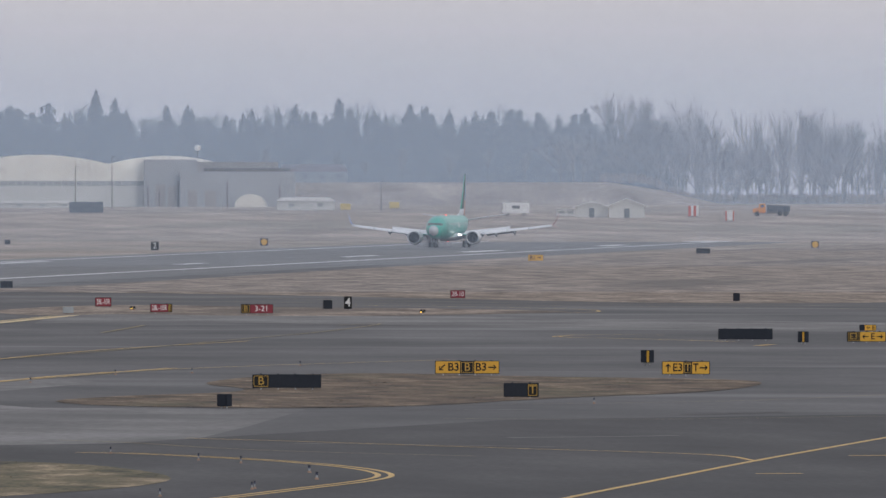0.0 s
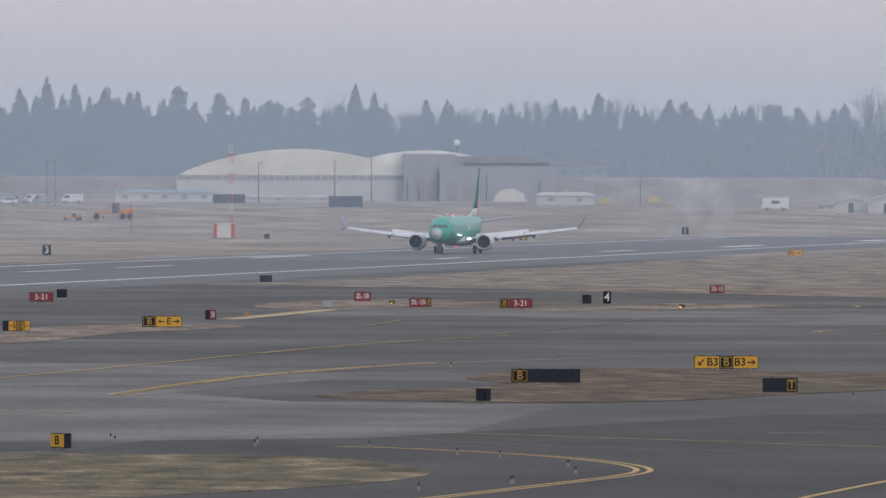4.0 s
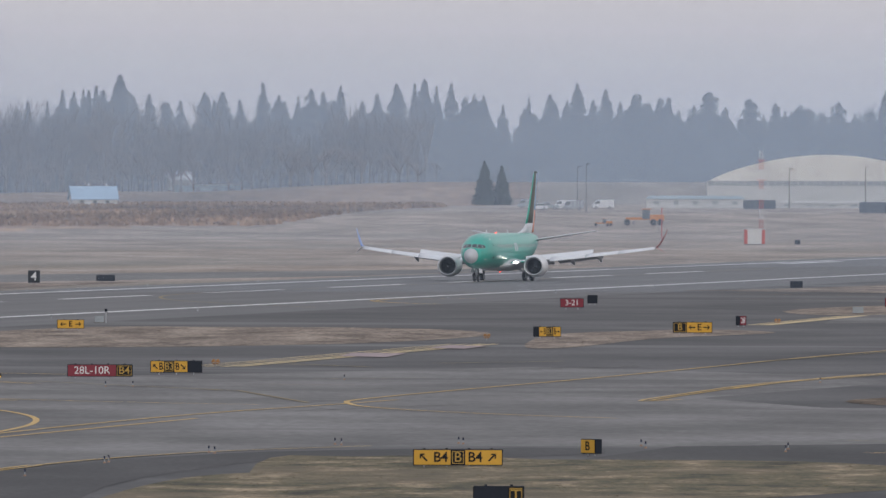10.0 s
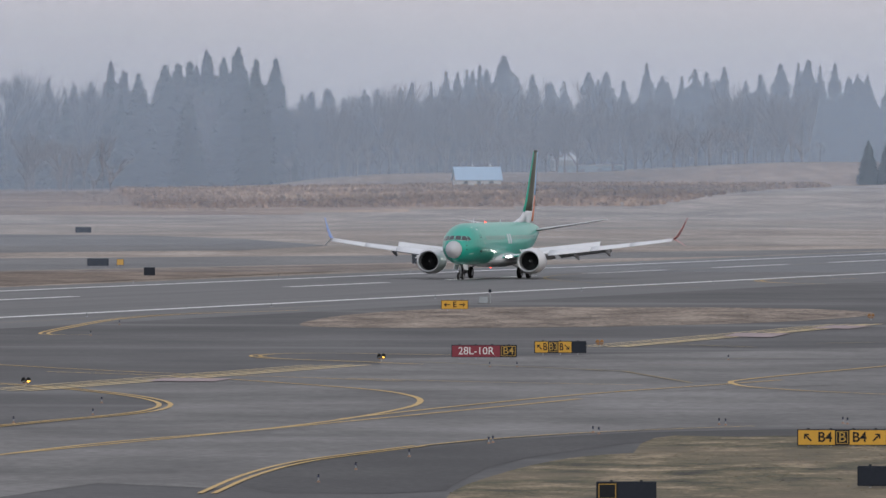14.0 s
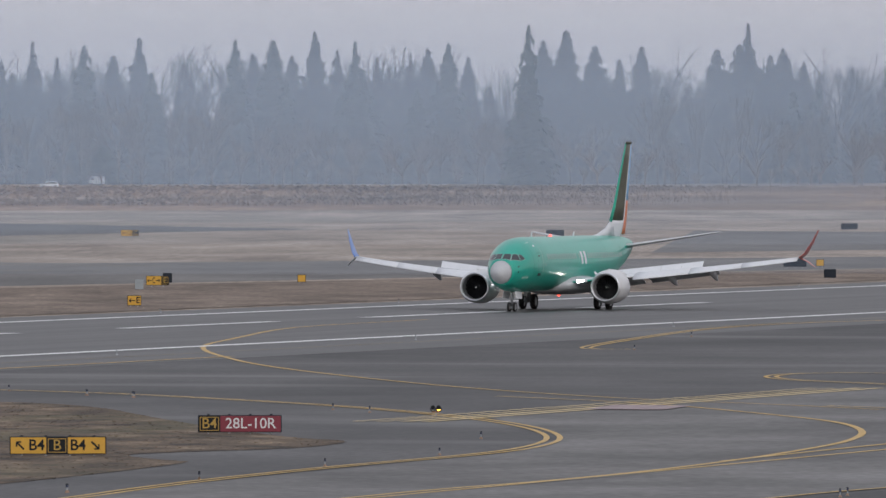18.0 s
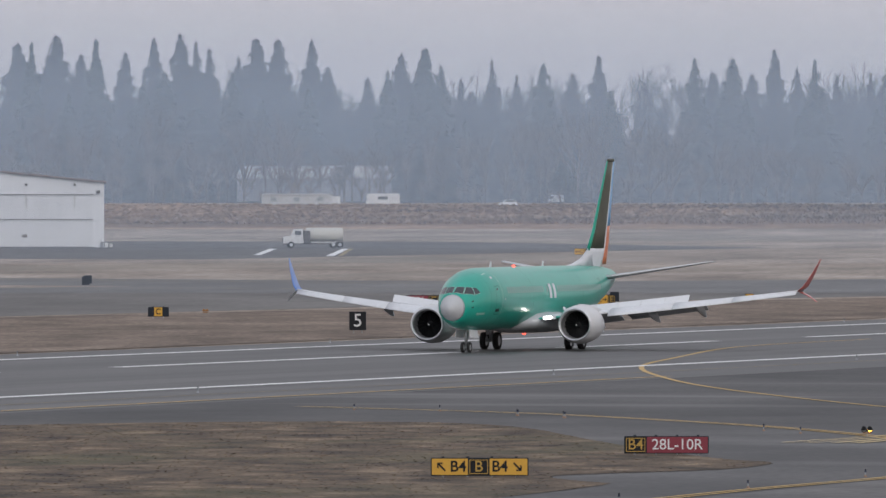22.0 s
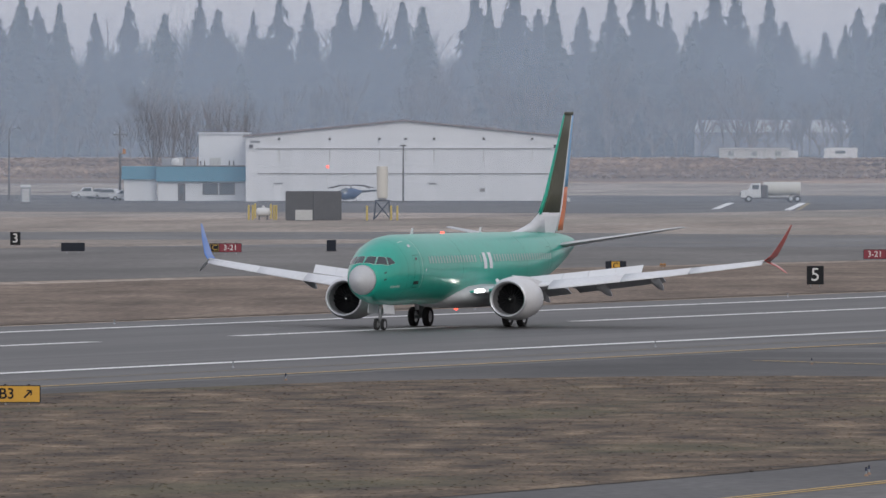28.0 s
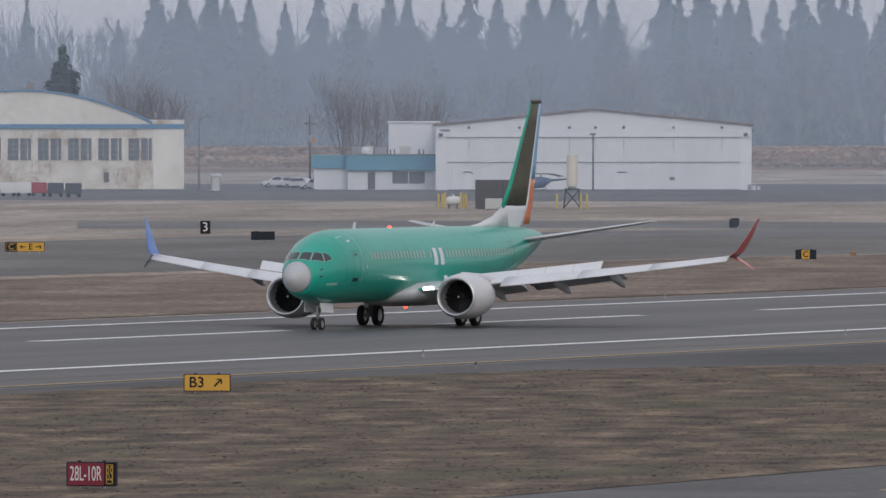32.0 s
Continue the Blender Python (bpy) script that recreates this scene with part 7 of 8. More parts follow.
# ---- trees ----
FIR = layered("fir_needles", [(0.018, 0.028, 0.016), (0.028, 0.042, 0.024), (0.04, 0.055, 0.032)], 0.6, 4, rough=0.8, fine=3.0, bump=0.0, spec=0.2)
BARK = mat("grey_bark", (0.10, 0.085, 0.07), 0.9, var=0.2, scale=0.5, fine=4, bump=0.1)
TWIG = mat("bare_twigs", (0.15, 0.112, 0.092), 0.9, var=0.25, scale=0.2, fine=2, bump=0.0, rand=0.1)
BRUSH = mat("winter_brush", (0.13, 0.10, 0.075), 0.9, var=0.3, scale=0.1, fine=1, bump=0.0)


def fir_mesh(seed, shape, ragged, levels=64, lobes=0.06):
    """A crown one metre tall; shape sets how the outline tapers."""
    rg = random.Random(seed)
    verts, faces = [], []

    def tri(a, b, c):
        k = len(verts)
        verts.extend((a, b, c))
        faces.append((k, k + 1, k + 2))

    step = 0.95 / levels
    lean = [rg.uniform(0, 6.28) for _ in range(3)]
    for lv in range(levels):
        u = 0.04 + step * lv
        r = 0.16 * (1 - u) ** shape * (1.0 + lobes * math.sin(u * 31 + seed) + lobes * math.sin(u * 67 + 2 * seed)) + 0.004
        n = max(5, int(15 * (1 - u)) + 4)
        for i in range(n):
            a = 2 * math.pi * (i + rg.random()) / n
            rr = r * (1 + ragged * rg.uniform(-0.8, 0.45) + lobes * math.sin(2 * a + lean[0]))
            d = Vector((math.cos(a), math.sin(a), 0))
            s = Vector((-d.y, d.x, 0)) * (rr * rg.uniform(0.2, 0.34) + 0.004)
            z = u + rg.uniform(-0.6, 0.6) * step
            droop = min(rr * rg.uniform(0.05, 0.3), 0.02)
            tip, root = d * rr + Vector((0, 0, z - droop)), Vector((0, 0, z + step * 1.4))
            mid = d * rr * 0.6 + Vector((0, 0, z + step * 0.5))
            tri(root, mid + s * 1.2, mid - s * 1.2)
            tri(mid + s * 1.2, tip, mid - s * 1.2)
            tri(mid + s, mid - s, d * rr * 0.9 + Vector((0, 0, z - droop - step * 2.2)))
    tri(Vector((0.005, 0, 0.97)), Vector((-0.005, 0, 0.97)), Vector((0, 0, 1.02)))
    me = bpy.data.meshes.new("crown")
    me.from_pydata([tuple(v) for v in verts], [], faces)
    me.materials.append(FIR)
    return me


def trunk_mesh(h, r):
    bm = rodded((0, 0, -0.02), (0, 0, h), r, r * 0.2, 7)
    me = bpy.data.meshes.new("trunk")
    bm.to_mesh(me)
    bm.free()
    me.materials.append(BARK)
    return me


def bare_mesh(seed, spread, upright, forks=5, girth=0.0085):
    """Limbs and twigs of a leafless tree, one metre tall, as thin three-sided tubes."""
    rg = random.Random(seed)
    verts, faces = [], []

    def limb(a, b, r0, r1, last):
        d = (b - a).normalized()
        s = d.orthogonal().normalized()
        t = d.cross(s)
        k = len(verts)
        if last:
            s = (s * rg.uniform(-1, 1) + t).normalized()
            verts.extend(tuple(p) for p in (a - s * r0, a + s * r0, b))
            faces.append((k, k + 1, k + 2))
            return
        for p, r in ((a, r0), (b, r1)):
            for i in range(3):
                g = 2 * math.pi * i / 3
                verts.append(tuple(p + (s * math.cos(g) + t * math.sin(g)) * r))
        for i in range(3):
            j = (i + 1) % 3
            faces.append((k + i, k + j, k + 3 + j, k + 3 + i))

    def grow(a, d, ln, r, depth):
        b = a + d * ln
        limb(a, b, r, r * 0.66, depth == 0)
        if depth == 0:
            return
        n = 4 if depth > 3 else 3
        for i in range(n):
            q = (d + Vector((rg.uniform(-1, 1), rg.uniform(-1, 1), rg.uniform(-0.3, 0.6) + upright)) * spread).normalized()
            grow(a + d * ln * rg.uniform(0.45, 1.0), q, ln * rg.uniform(0.55, 0.85), r * 0.66, depth - 1)

    base = Vector((0, 0, -0.01))
    for k in range(2):
        top = Vector((rg.uniform(-0.03, 0.03), rg.uniform(-0.03, 0.03), 1)).normalized()
        grow(base, top, 0.34 if forks == 5 else 0.2, girth, forks - k)
    zm = max(v[2] for v in verts)
    me = bpy.data.meshes.new("branches")
    me.from_pydata([(x / zm, y / zm, z / zm) for x, y, z in verts], [], faces)
    me.materials.append(TWIG)
    return me


FIRS = [fir_mesh(3, 0.72, 0.6, 54, 0.07), fir_mesh(8, 0.82, 0.7, 50, 0.09), fir_mesh(13, 0.66, 0.65, 54, 0.08), fir_mesh(21, 1.0, 0.85, 44, 0.16), fir_mesh(34, 0.8, 0.8, 46, 0.13)]
ROUGH_FIRS = [fir_mesh(5, 0.6, 0.95, 44, 0.22), fir_mesh(17, 0.7, 0.9, 44, 0.2), fir_mesh(29, 0.55, 0.9, 44, 0.2), FIRS[1], FIRS[4]]
LOW_FIRS = [fir_mesh(41, 0.7, 0.5, 22, 0.15), fir_mesh(43, 0.85, 0.5, 22, 0.15)]
FIR_TRUNK = trunk_mesh(0.9, 0.013)
BARES = [bare_mesh(2, 0.42, 0.35), bare_mesh(5, 0.5, 0.25), bare_mesh(9, 0.36, 0.5), bare_mesh(14, 0.46, 0.3)]
POPLAR = bare_mesh(9, 0.42, 0.42, 5, 0.0048)
SHRUBS = [bare_mesh(23, 0.7, 0.15, 4), bare_mesh(27, 0.8, 0.2, 4)]
BARE_TRUNK = trunk_mesh(0.5, 0.006)
rnd = random.Random(77)


def plant(mesh, trunk, bearing, dist, height, width, name, label, group, tall=None):
    b = radians(bearing)
    x, y = dist * math.cos(b), dist * math.sin(b)
    z = ground_height(x, y) - 0.1
    height -= ground_height(x, y) - field_height(x, y)
    t = thing(name, label, "tree", pose(x, y, z, 0, 0, rnd.uniform(0, 360)), group=group)
    for nm, me in (("trunk", trunk), ("crown", mesh)):
        o = new(nm, me)
        o.parent = t
        o.scale = (height * width, height * width, height)
    return t


FIR_L, BARE_L = "tall dark fir in the misty tree belt", "bare leafless tree in the misty tree belt"
EAST_A = [(9, 31.1), (8.9, 28.4), (8.83, 32), (8.73, 27.5), (8.61, 36.4), (8.52, 33.8), (8.47, 30.2), (8.37, 25.7), (8.27, 28.4), (8.2, 29.3), (8.09, 27.5), (8.01, 25.7), (7.89, 31.1), (7.81, 26.2), (7.69, 32), (7.6, 25.7), (7.49, 34.1), (7.42, 27.5), (7.36, 28.4), (7.26, 25.7), (7.14, 28.7), (7.06, 26.2), (7, 27.5), (6.92, 26.2), (6.86, 29.3), (6.79, 29.3)]
EAST_B = [(6.7, 30.5), (6.62, 27.5), (6.54, 26.6), (6.45, 23.9), (6.32, 23.9), (6.17, 19.4), (9.11, 30.2), (9.21, 27.5)] + [(10.15, 35), (10.03, 38.6), (9.96, 32.7), (9.9, 35.7), (9.83, 32.7), (9.76, 30.9), (9.68, 28.2), (9.61, 34.5), (9.51, 28.2), (9.42, 36.7), (9.35, 30.1), (9.24, 33.3), (9.12, 31.9), (9.04, 29.7), (8.96, 31), (8.9, 29.2), (10.25, 33.5)]
MID_A = [(12.31, 35.7), (12.25, 37.5), (12.14, 39.6), (12.08, 33.9), (12, 34.8), (11.92, 31.2), (11.86, 33.3), (11.75, 34.2), (11.7, 33), (11.66, 36), (11.58, 33.9), (11.48, 37.8), (11.41, 33.9), (11.32, 33.9), (11.26, 36.2), (11.2, 35.3), (11.12, 38.3), (11.02, 33), (10.95, 35.7), (10.86, 39.2), (10.78, 37.5), (10.74, 38.9), (10.68, 37.5), (10.61, 38.4), (10.54, 32.2), (10.45, 30.4), (10.37, 31.3)]
MID_B = [(13.95, 40.1), (13.89, 37.4), (13.82, 35.7), (13.73, 33), (13.64, 36.9), (13.55, 38.2), (13.51, 42.9), (13.46, 35.5), (13.36, 37.2), (13.28, 32.8), (13.19, 29.2), (12.95, 30.8), (12.85, 28.1), (12.72, 29.7), (12.57, 32.3), (12.48, 31.3), (12.41, 34.8), (12.35, 35.7), (12.28, 36.5), (12.22, 35.6)]
WEST_A = [(18.67, 33.6), (18.58, 35.1), (18.52, 40.8), (18.41, 41.4), (18.34, 36.9), (18.25, 34.3), (18.11, 38.1), (18, 35.1), (17.88, 37.8), (17.75, 35.1), (17.63, 39.9), (17.2, 37.8), (17.12, 35.1), (17.03, 38.9), (16.94, 35.1), (16.84, 40.4), (16.74, 37.3), (16.66, 38.1), (16.56, 35), (16.41, 35.8), (16.33, 36.6), (16.24, 37.8), (16.15, 33.5), (15.81, 38.8), (15.71, 41.1), (15.58, 36.5), (15.47, 34.3), (15.37, 38)]
WEST_B = [(20.83, 44.5), (20.73, 45.3), (20.57, 41.5), (20.48, 39.7), (20.24, 43.8), (20.18, 42.3), (20.07, 45.6), (19.96, 40.7), (19.89, 43.3), (19.76, 40), (19.63, 44.5), (19.51, 46.4), (19.44, 42.3), (19.38, 41.8), (19.25, 39.2), (19.17, 43.3), (19.07, 44.2), (18.92, 44.1), (18.85, 37), (18.52, 40.3), (18.42, 41.2)]
WEST_C = [(22.53, 42.8), (22.4, 39), (22.28, 42.1), (22.19, 37.5), (22.11, 40.5), (21.95, 39), (21.8, 42.8), (21.64, 39), (21.48, 42.8), (21.4, 39.8), (21.24, 39.8), (21.12, 44.3), (20.99, 42.1)] + [(23.36, 39), (23.26, 37.5), (23.11, 39), (22.7, 34.5), (22.56, 36), (22.41, 42), (22.28, 42.8), (22.21, 41.3)]
GAP = [(15.03, 37.8), (14.89, 43.8), (14.93, 39.5), (14.79, 37.1), (14.73, 39), (14.64, 34.7), (14.57, 30.7), (14.42, 31.5), (14.27, 32.3), (14.15, 30.7), (13.99, 33.9), (13.86, 33.8), (13.73, 36.2), (13.67, 37.3), (13.61, 37.7), (13.52, 38.7), (13.46, 38.4), (13.4, 41.2), (13.32, 36.7), (13.22, 38.2)]
for table, dist in ((GAP, 3600), (EAST_A, 4050), (EAST_B, 4050), (MID_A, 4000), (MID_B, 3950), (WEST_A, 3420), (WEST_B, 3420), (WEST_C, 3420)):
    for bearing, hgt in table:
        east = bearing < 9.5
        plant(rnd.choice(ROUGH_FIRS if east else FIRS), FIR_TRUNK, bearing, dist + rnd.uniform(-60, 90), hgt * rnd.uniform(0.98, 1.02), rnd.uniform(1.25, 1.9) if east else rnd.uniform(1.2, 1.75), "fir_tree", FIR_L, "firs of the tree belt")
        if rnd.random() < 0.65:
            plant(rnd.choice(ROUGH_FIRS if east else FIRS), FIR_TRUNK, bearing + rnd.choice((-1, 1)) * rnd.uniform(0.05, 0.11), dist + rnd.uniform(-90, 60), hgt * rnd.uniform(0.6, 0.85), rnd.uniform(1.3, 2.0), "fir_tree", FIR_L, "firs of the tree belt")
# the lower mass of the belt and its farthest bare crowns, too many to tell apart
def woods(name, meshes, spots, material, label):
    verts, faces = [], []
    for bearing, dist, h, w in spots:
        b = radians(bearing)
        x, y = dist * math.cos(b), dist * math.sin(b)
        z, g = ground_height(x, y) - 0.1, rnd.uniform(0, 6.28)
        me = rnd.choice(meshes)
        k = len(verts)
        c, s = math.cos(g) * h * w, math.sin(g) * h * w
        verts.extend((x + v.co.x * c - v.co.y * s, y + v.co.x * s + v.co.y * c, z + v.co.z * h) for v in me.vertices)
        faces.extend(tuple(k + i for i in f.vertices) for f in me.polygons)
    me = bpy.data.meshes.new(name)
    me.from_pydata(verts, [], faces)
    me.materials.append(material)
    tagged(new(name, me), label, "woods", kind="stuff")


spots = []
for lo, hi, dist, n, h0, h1 in ((6.0, 9.5, 4030, 120, 14, 25), (9.5, 14.2, 3960, 130, 14, 28), (14.2, 24.8, 3480, 240, 14, 27)):
    spots += [(lo + (hi - lo) * (i + rnd.random()) / n, dist + rnd.uniform(-50, 90), rnd.uniform(h0, h1), rnd.uniform(1.6, 2.4)) for i in range(n)]
woods("fir_woods", LOW_FIRS, spots, FIR, "dense lower firs of the misty tree belt")
spots = [(14.0 + 10.5 * (i + rnd.random()) / 90, 3520 + rnd.uniform(-40, 60), rnd.uniform(32, 42), rnd.uniform(0.9, 1.5)) for i in range(90)]
spots += [(5.9 + 3.2 * (i + rnd.random()) / 24, 4150, rnd.uniform(23, 30), 1.4) for i in range(24)]
spots += [(4.2 + 1.9 * (i + rnd.random()) / 18, 3950, rnd.uniform(16, 28), 1.0) for i in range(18)]
woods("bare_woods", BARES, spots, TWIG, "bare crowns rising behind the firs in mist")
for lo, hi, dist, n, h0, h1 in ((4.5, 6.4, 3840, 52, 18, 36), (6.0, 8.5, 3880, 14, 14, 20), (10.75, 14.5, 3645, 125, 19, 34), (14.0, 24.5, 3270, 130, 13, 29)):
    for i in range(n):
        bearing = lo + (hi - lo) * (i + rnd.random()) / n
        tall_one = rnd.random() < (0.5 if lo < 5 else 0.25)
        plant(BARES[2] if tall_one else rnd.choice(BARES), BARE_TRUNK, bearing, dist + rnd.uniform(-40, 40), rnd.uniform(h0, h1), rnd.uniform(0.7, 1.15) if tall_one else rnd.uniform(0.9, 1.5), "bare_tree", BARE_L, "bare trees of the tree belt")
spots = [(4.3 + 2.2 * (i + rnd.random()) / 50, 3800 + rnd.uniform(-20, 40), rnd.uniform(7, 18), 1.5) for i in range(50)]
spots += [(10.7 + 3.6 * (i + rnd.random()) / 80, 3610 + rnd.uniform(-20, 30), rnd.uniform(5, 14), 1.5) for i in range(80)]
spots += [(14.0 + 10.6 * (i + rnd.random()) / 130, 3215 + rnd.uniform(-20, 60), rnd.uniform(4, 13), 1.5) for i in range(130)]
woods("thicket", SHRUBS, spots, TWIG, "bare brown thicket at the foot of the trees")
NEAR_T = [(22.95, 2090, 23.0, 2.7, 3), (10.50, 3440, 12.6, 1.9, 0), (10.42, 3445, 11.2, 1.9, 0), (15.88, 3215, 41.0, 1.05, 4)]
for b, d, h, w, k in NEAR_T:
    plant(FIRS[k], FIR_TRUNK, b, d, h, w, "fir_tree", "dark ragged fir standing nearer than the tree belt", "")
for b, d, h, w in ((21.69, 1990, 20.5, 1.15), (21.62, 2000, 18.5, 1.1), (21.54, 2010, 18.5, 1.0), (21.41, 2060, 18.0, 0.75), (21.35, 2062, 19.0, 0.75), (21.28, 2064, 18.0, 0.75), (22.67, 2080, 18.5, 1.1), (22.60, 2082, 20, 1.1), (22.55, 2085, 20.0, 1.1), (22.46, 2085, 19.0, 1.1)):
    plant(POPLAR, BARE_TRUNK, b, d, h, w, "bare_poplar", "bare upright poplar beside the hangars", "poplars by the hangars")


# ---- haze between the field and the trees, imitated by sheer tinted sheets that the sky lights ----


# mostly clear, partly tinted surface; the default tint is the bluish haze colour
def sheer_material(name, share, tint=(0.662, 0.805, 1.0, 1)):
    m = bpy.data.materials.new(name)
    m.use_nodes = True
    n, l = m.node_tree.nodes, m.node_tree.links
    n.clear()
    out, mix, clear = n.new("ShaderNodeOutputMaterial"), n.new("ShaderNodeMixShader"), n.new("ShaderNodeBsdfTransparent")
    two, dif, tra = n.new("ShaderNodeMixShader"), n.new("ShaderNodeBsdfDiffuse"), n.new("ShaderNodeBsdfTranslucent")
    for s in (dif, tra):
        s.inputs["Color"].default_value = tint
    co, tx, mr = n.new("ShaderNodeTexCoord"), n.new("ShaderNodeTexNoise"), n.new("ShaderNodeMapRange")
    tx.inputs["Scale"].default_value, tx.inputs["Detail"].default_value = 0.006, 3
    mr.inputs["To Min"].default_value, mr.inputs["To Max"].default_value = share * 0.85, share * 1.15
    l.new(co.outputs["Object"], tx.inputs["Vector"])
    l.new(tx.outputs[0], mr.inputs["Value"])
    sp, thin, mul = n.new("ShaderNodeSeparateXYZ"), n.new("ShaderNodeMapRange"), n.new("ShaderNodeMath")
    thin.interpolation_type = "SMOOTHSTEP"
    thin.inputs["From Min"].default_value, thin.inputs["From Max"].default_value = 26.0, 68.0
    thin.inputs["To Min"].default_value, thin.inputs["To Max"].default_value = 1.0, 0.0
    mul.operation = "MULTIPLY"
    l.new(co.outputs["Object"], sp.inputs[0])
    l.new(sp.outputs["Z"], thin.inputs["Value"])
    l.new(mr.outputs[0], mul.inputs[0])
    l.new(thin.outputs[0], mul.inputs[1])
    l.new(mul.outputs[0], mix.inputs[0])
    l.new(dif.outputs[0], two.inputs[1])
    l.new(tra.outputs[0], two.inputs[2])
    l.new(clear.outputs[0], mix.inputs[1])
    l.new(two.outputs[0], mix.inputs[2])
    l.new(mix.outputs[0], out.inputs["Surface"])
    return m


# nine upright see-through sheets, added to stand in for haze with distance
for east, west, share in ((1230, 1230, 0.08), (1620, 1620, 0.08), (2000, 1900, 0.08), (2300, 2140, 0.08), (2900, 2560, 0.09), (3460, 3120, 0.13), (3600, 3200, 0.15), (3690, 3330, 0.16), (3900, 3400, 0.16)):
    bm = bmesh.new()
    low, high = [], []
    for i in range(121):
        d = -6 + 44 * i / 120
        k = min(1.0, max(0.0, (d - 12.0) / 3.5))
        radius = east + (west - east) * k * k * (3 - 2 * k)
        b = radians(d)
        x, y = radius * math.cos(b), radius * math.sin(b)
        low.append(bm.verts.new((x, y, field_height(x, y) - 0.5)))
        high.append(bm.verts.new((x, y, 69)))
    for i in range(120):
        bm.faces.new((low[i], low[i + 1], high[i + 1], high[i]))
    tagged(part("haze_sheet", bm, sheer_material("mist", share), smooth=True), "sheer bluish sheet imitating haze over the far field", "mist", kind="stuff")


# ---- standing grass and brush: small blades, too many to count ----


def scatter(name, xs, ys, zs, tall, wide, material, label, seed):
    rg = np.random.RandomState(seed)
    n = len(xs)
    turn = rg.uniform(0, math.pi, n)
    w = rg.uniform(0.35, 1.0, n) * wide
    h = rg.uniform(0.3, 1.0, n) * tall
    c, s = np.cos(turn) * w / 2, np.sin(turn) * w / 2
    lean = rg.uniform(-0.5, 0.5, (n, 2)) * w[:, None]
    v = np.zeros((n, 5, 3))
    for k, (u, up) in enumerate(((-1, 0), (1, 0), (0.75, 0.75), (-0.1, 1.0), (-0.8, 0.65))):
        v[:, k, 0] = xs + u * c + lean[:, 0] * up
        v[:, k, 1] = ys + u * s + lean[:, 1] * up
        v[:, k, 2] = zs - 0.02 + h * up
    me = bpy.data.meshes.new(name)
    faces = (np.arange(n)[:, None] * 5 + np.arange(5)[None, :])
    me.from_pydata(v.reshape(-1, 3).tolist(), [], faces.tolist())
    me.materials.append(material)
    return tagged(new(name, me), label, "grass", kind="stuff")


def inside(xs, ys, outline):
    ok = np.zeros(len(xs), bool)
    for (ax, ay), (bx, by) in zip(outline, outline[1:] + outline[:1]):
        if ay != by:
            ok ^= ((ay > ys) != (by > ys)) & (xs < (bx - ax) * (ys - ay) / (by - ay) + ax)
    return ok


SCRUB = tufted("scrub", LEVEE_GROUND, 0.8, 1.25)
for k, lawn in enumerate(LAWNS):
    x0, x1 = max(260, min(p[0] for p in lawn)), min(1500, max(p[0] for p in lawn))
    y0, y1 = min(p[1] for p in lawn), max(p[1] for p in lawn)
    rg = np.random.RandomState(k)
    n = int(min(70000, (x1 - x0) * (y1 - y0) * 2.5))
    xs, ys = rg.uniform(x0, x1, n), rg.uniform(y0, y1, n)
    ok = inside(xs, ys, [tuple(p) for p in lawn])
    scatter("grass_tufts", xs[ok], ys[ok], 0.04, 0.03, 0.26, lawn_cover(lawn)[1], "short dry straw-coloured grass tufts", 50 + k)
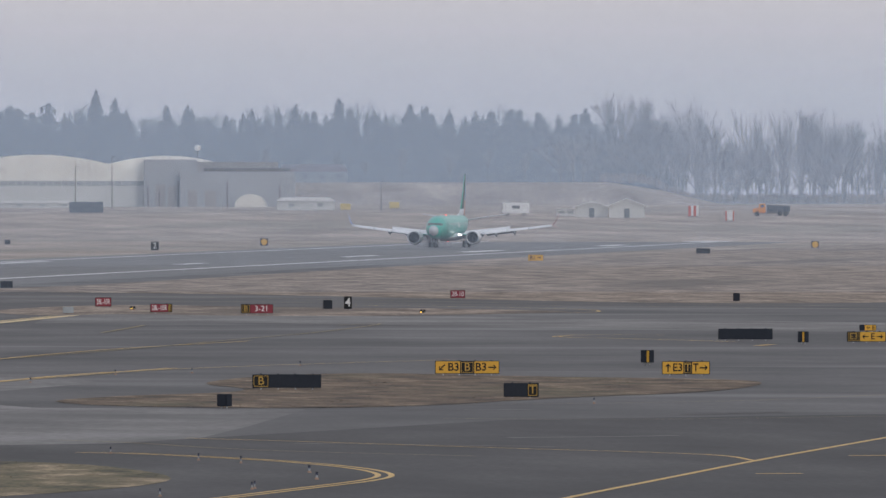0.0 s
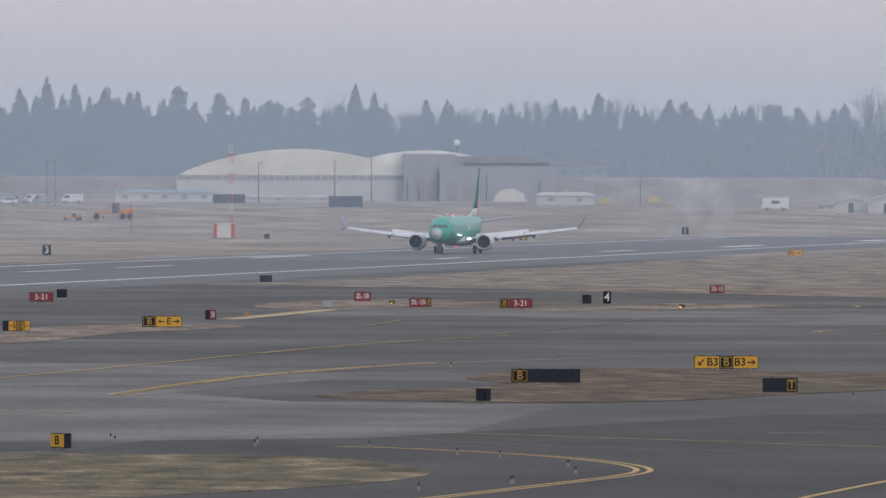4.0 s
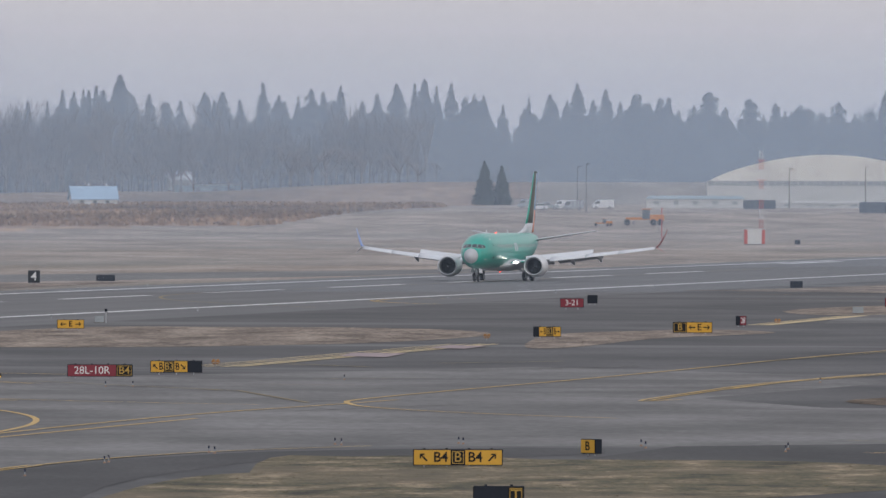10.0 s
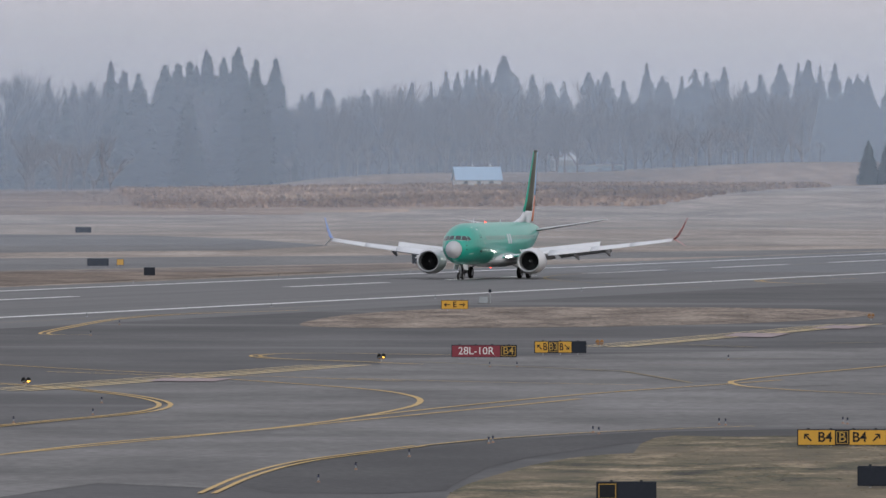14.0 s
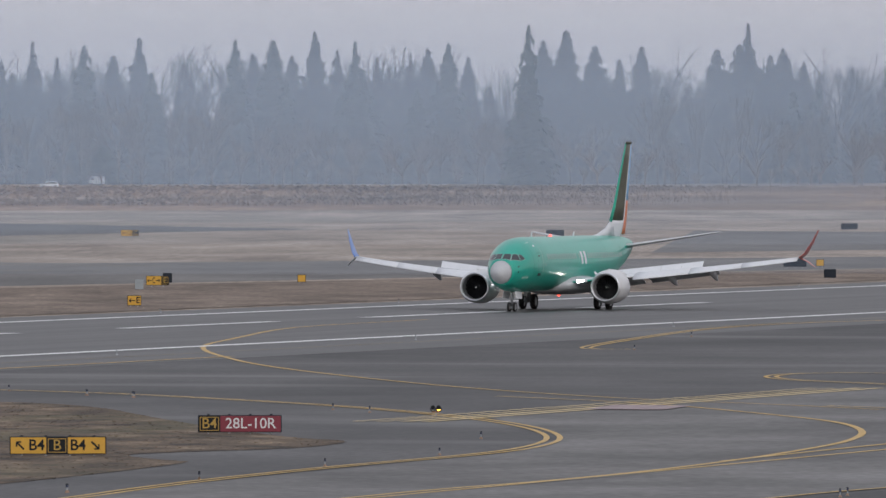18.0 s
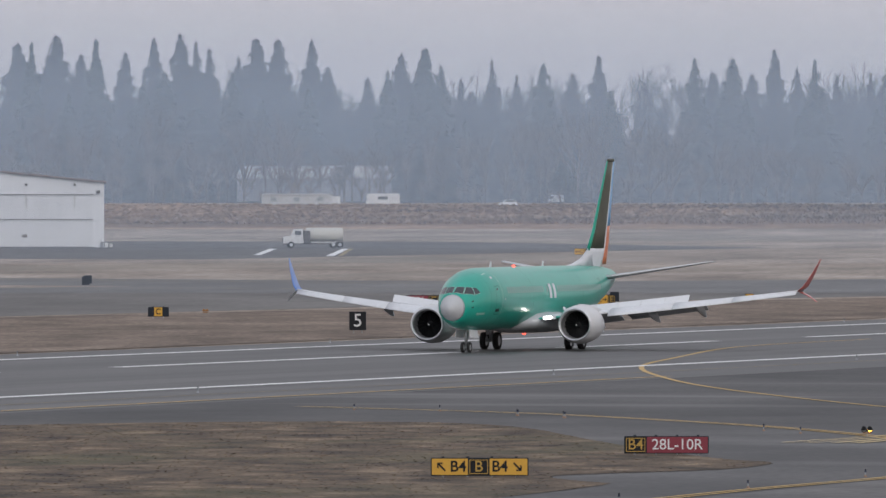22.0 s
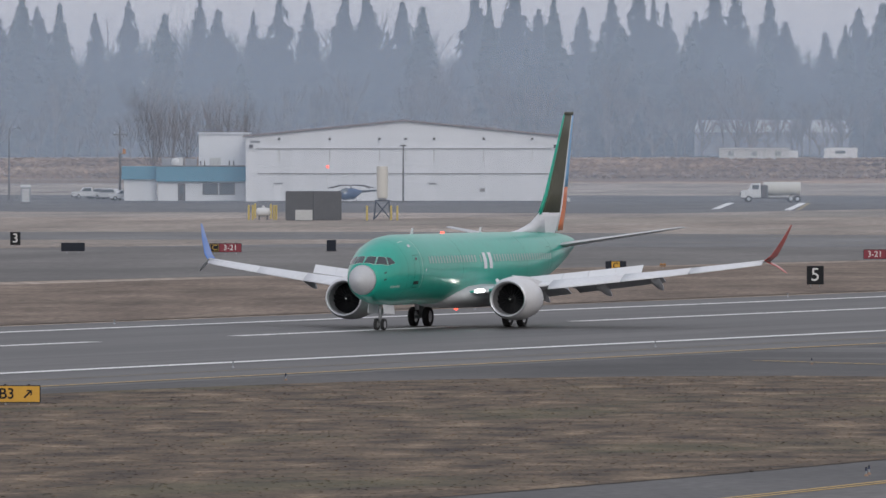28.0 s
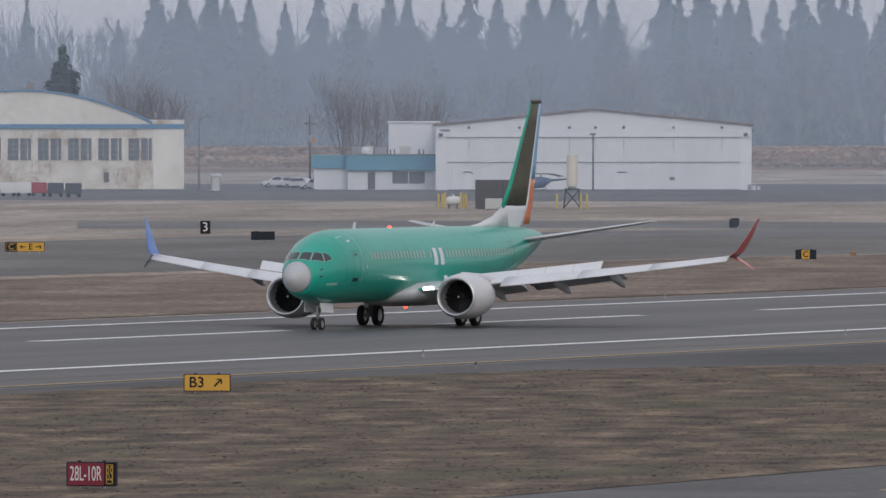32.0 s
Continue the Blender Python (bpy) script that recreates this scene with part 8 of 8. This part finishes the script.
for lo, hi, r0, r1, n, tall, wide, m, lb, sd in ((10.7, 14, 2600, 3450, 12000, 1.3, 1.6, SCRUB, "brown winter scrub before the trees", 83), (4.2, 6.3, 3790, 3850, 3500, 3.2, 1.6, SCRUB, "brush under the bare trees", 84), (13.6, 26, 2550, 3080, 24000, 0.75, 2.0, SCRUB, "brown winter scrub on the levee", 85), (13.5, 26, 3060, 3130, 4000, 0.8, 2.4, SCRUB, "dark winter scrub below the trees", 78)):
    rg = np.random.RandomState(sd)
    b, r = np.radians(rg.uniform(lo, hi, n)), rg.uniform(r0, r1, n)
    xs, ys = r * np.cos(b), r * np.sin(b)
    ok = ((ys > 445) | (xs > 1450)) & ((np.degrees(b) > 13.0 - 1.4 - 1.3 * (r - 2600) / 850) | (lo < 7))
    ok &= (ys > 300) & ~((xs > 1560) & (xs < 2020) & (ys > 545) & (ys < 910))
    xs, ys = xs[ok], ys[ok]
    zs = np.array([ground_height(x, y) for x, y in zip(xs, ys)])
    scatter("field_grass", xs, ys, zs, tall, wide, m, lb, sd)


# ---- tyre smoke left where the wheels touched down: thin puffs that drift apart ----
SMOKE = sheer_material("tyre_smoke", 0.2, (0.96, 0.98, 1.0, 1))
smoke_rg = random.Random(5)
PUFFS = []


def smoke_puff(size):
    bm = bmesh.new()
    bmesh.ops.create_icosphere(bm, subdivisions=3, radius=size)
    k = [smoke_rg.uniform(0, 6.28) for _ in range(3)]
    for v in bm.verts:
        p = v.co / size
        v.co *= 1 + 0.16 * math.sin(3 * p.x + k[0]) + 0.14 * math.sin(4 * p.y + k[1]) + 0.12 * math.sin(5 * p.z + k[2])
    bmesh.ops.delete(bm, geom=[f for f in bm.faces if f.calc_center_median().x > 0.1 * size], context="FACES")
    puff = part("smoke_puff", bm, SMOKE, None, smooth=True)
    return tagged(puff, "thin pale puff of tyre smoke over the runway", "smoke", kind="stuff")


for i in range(6):
    out, up = ((-2.6, 0.4), (0.2, 1.3), (2.7, 0.5), (-1.2, 2.4), (1.4, 3.0), (3.4, 2.0))[i]
    PUFFS.append((smoke_puff(1.2 + 0.3 * i), Vector((2068 + 2 * i, 262.0 + 0.5 * out, 0.9 + 0.1 * up)), Vector((smoke_rg.uniform(-1, 1), -0.5 * out, 0.62 * up))))


def motions():
    for puff, start, drift in PUFFS:
        walk(puff, [(t, Matrix.Translation(start + drift * (1.6 * (1 - math.exp(-t / 1.2)) + 0.55 * t))) for t in (0, 0.5, 1, 1.5, 2, 3, 4, 6, 9, 14, 20, 32)])
    walk(airliner, [(t, pose(x - (0.3 if t < 14 else 0.55), 259.5, 0, 0, 0, yaw)) for t, x, yaw in LANDING])


motions()
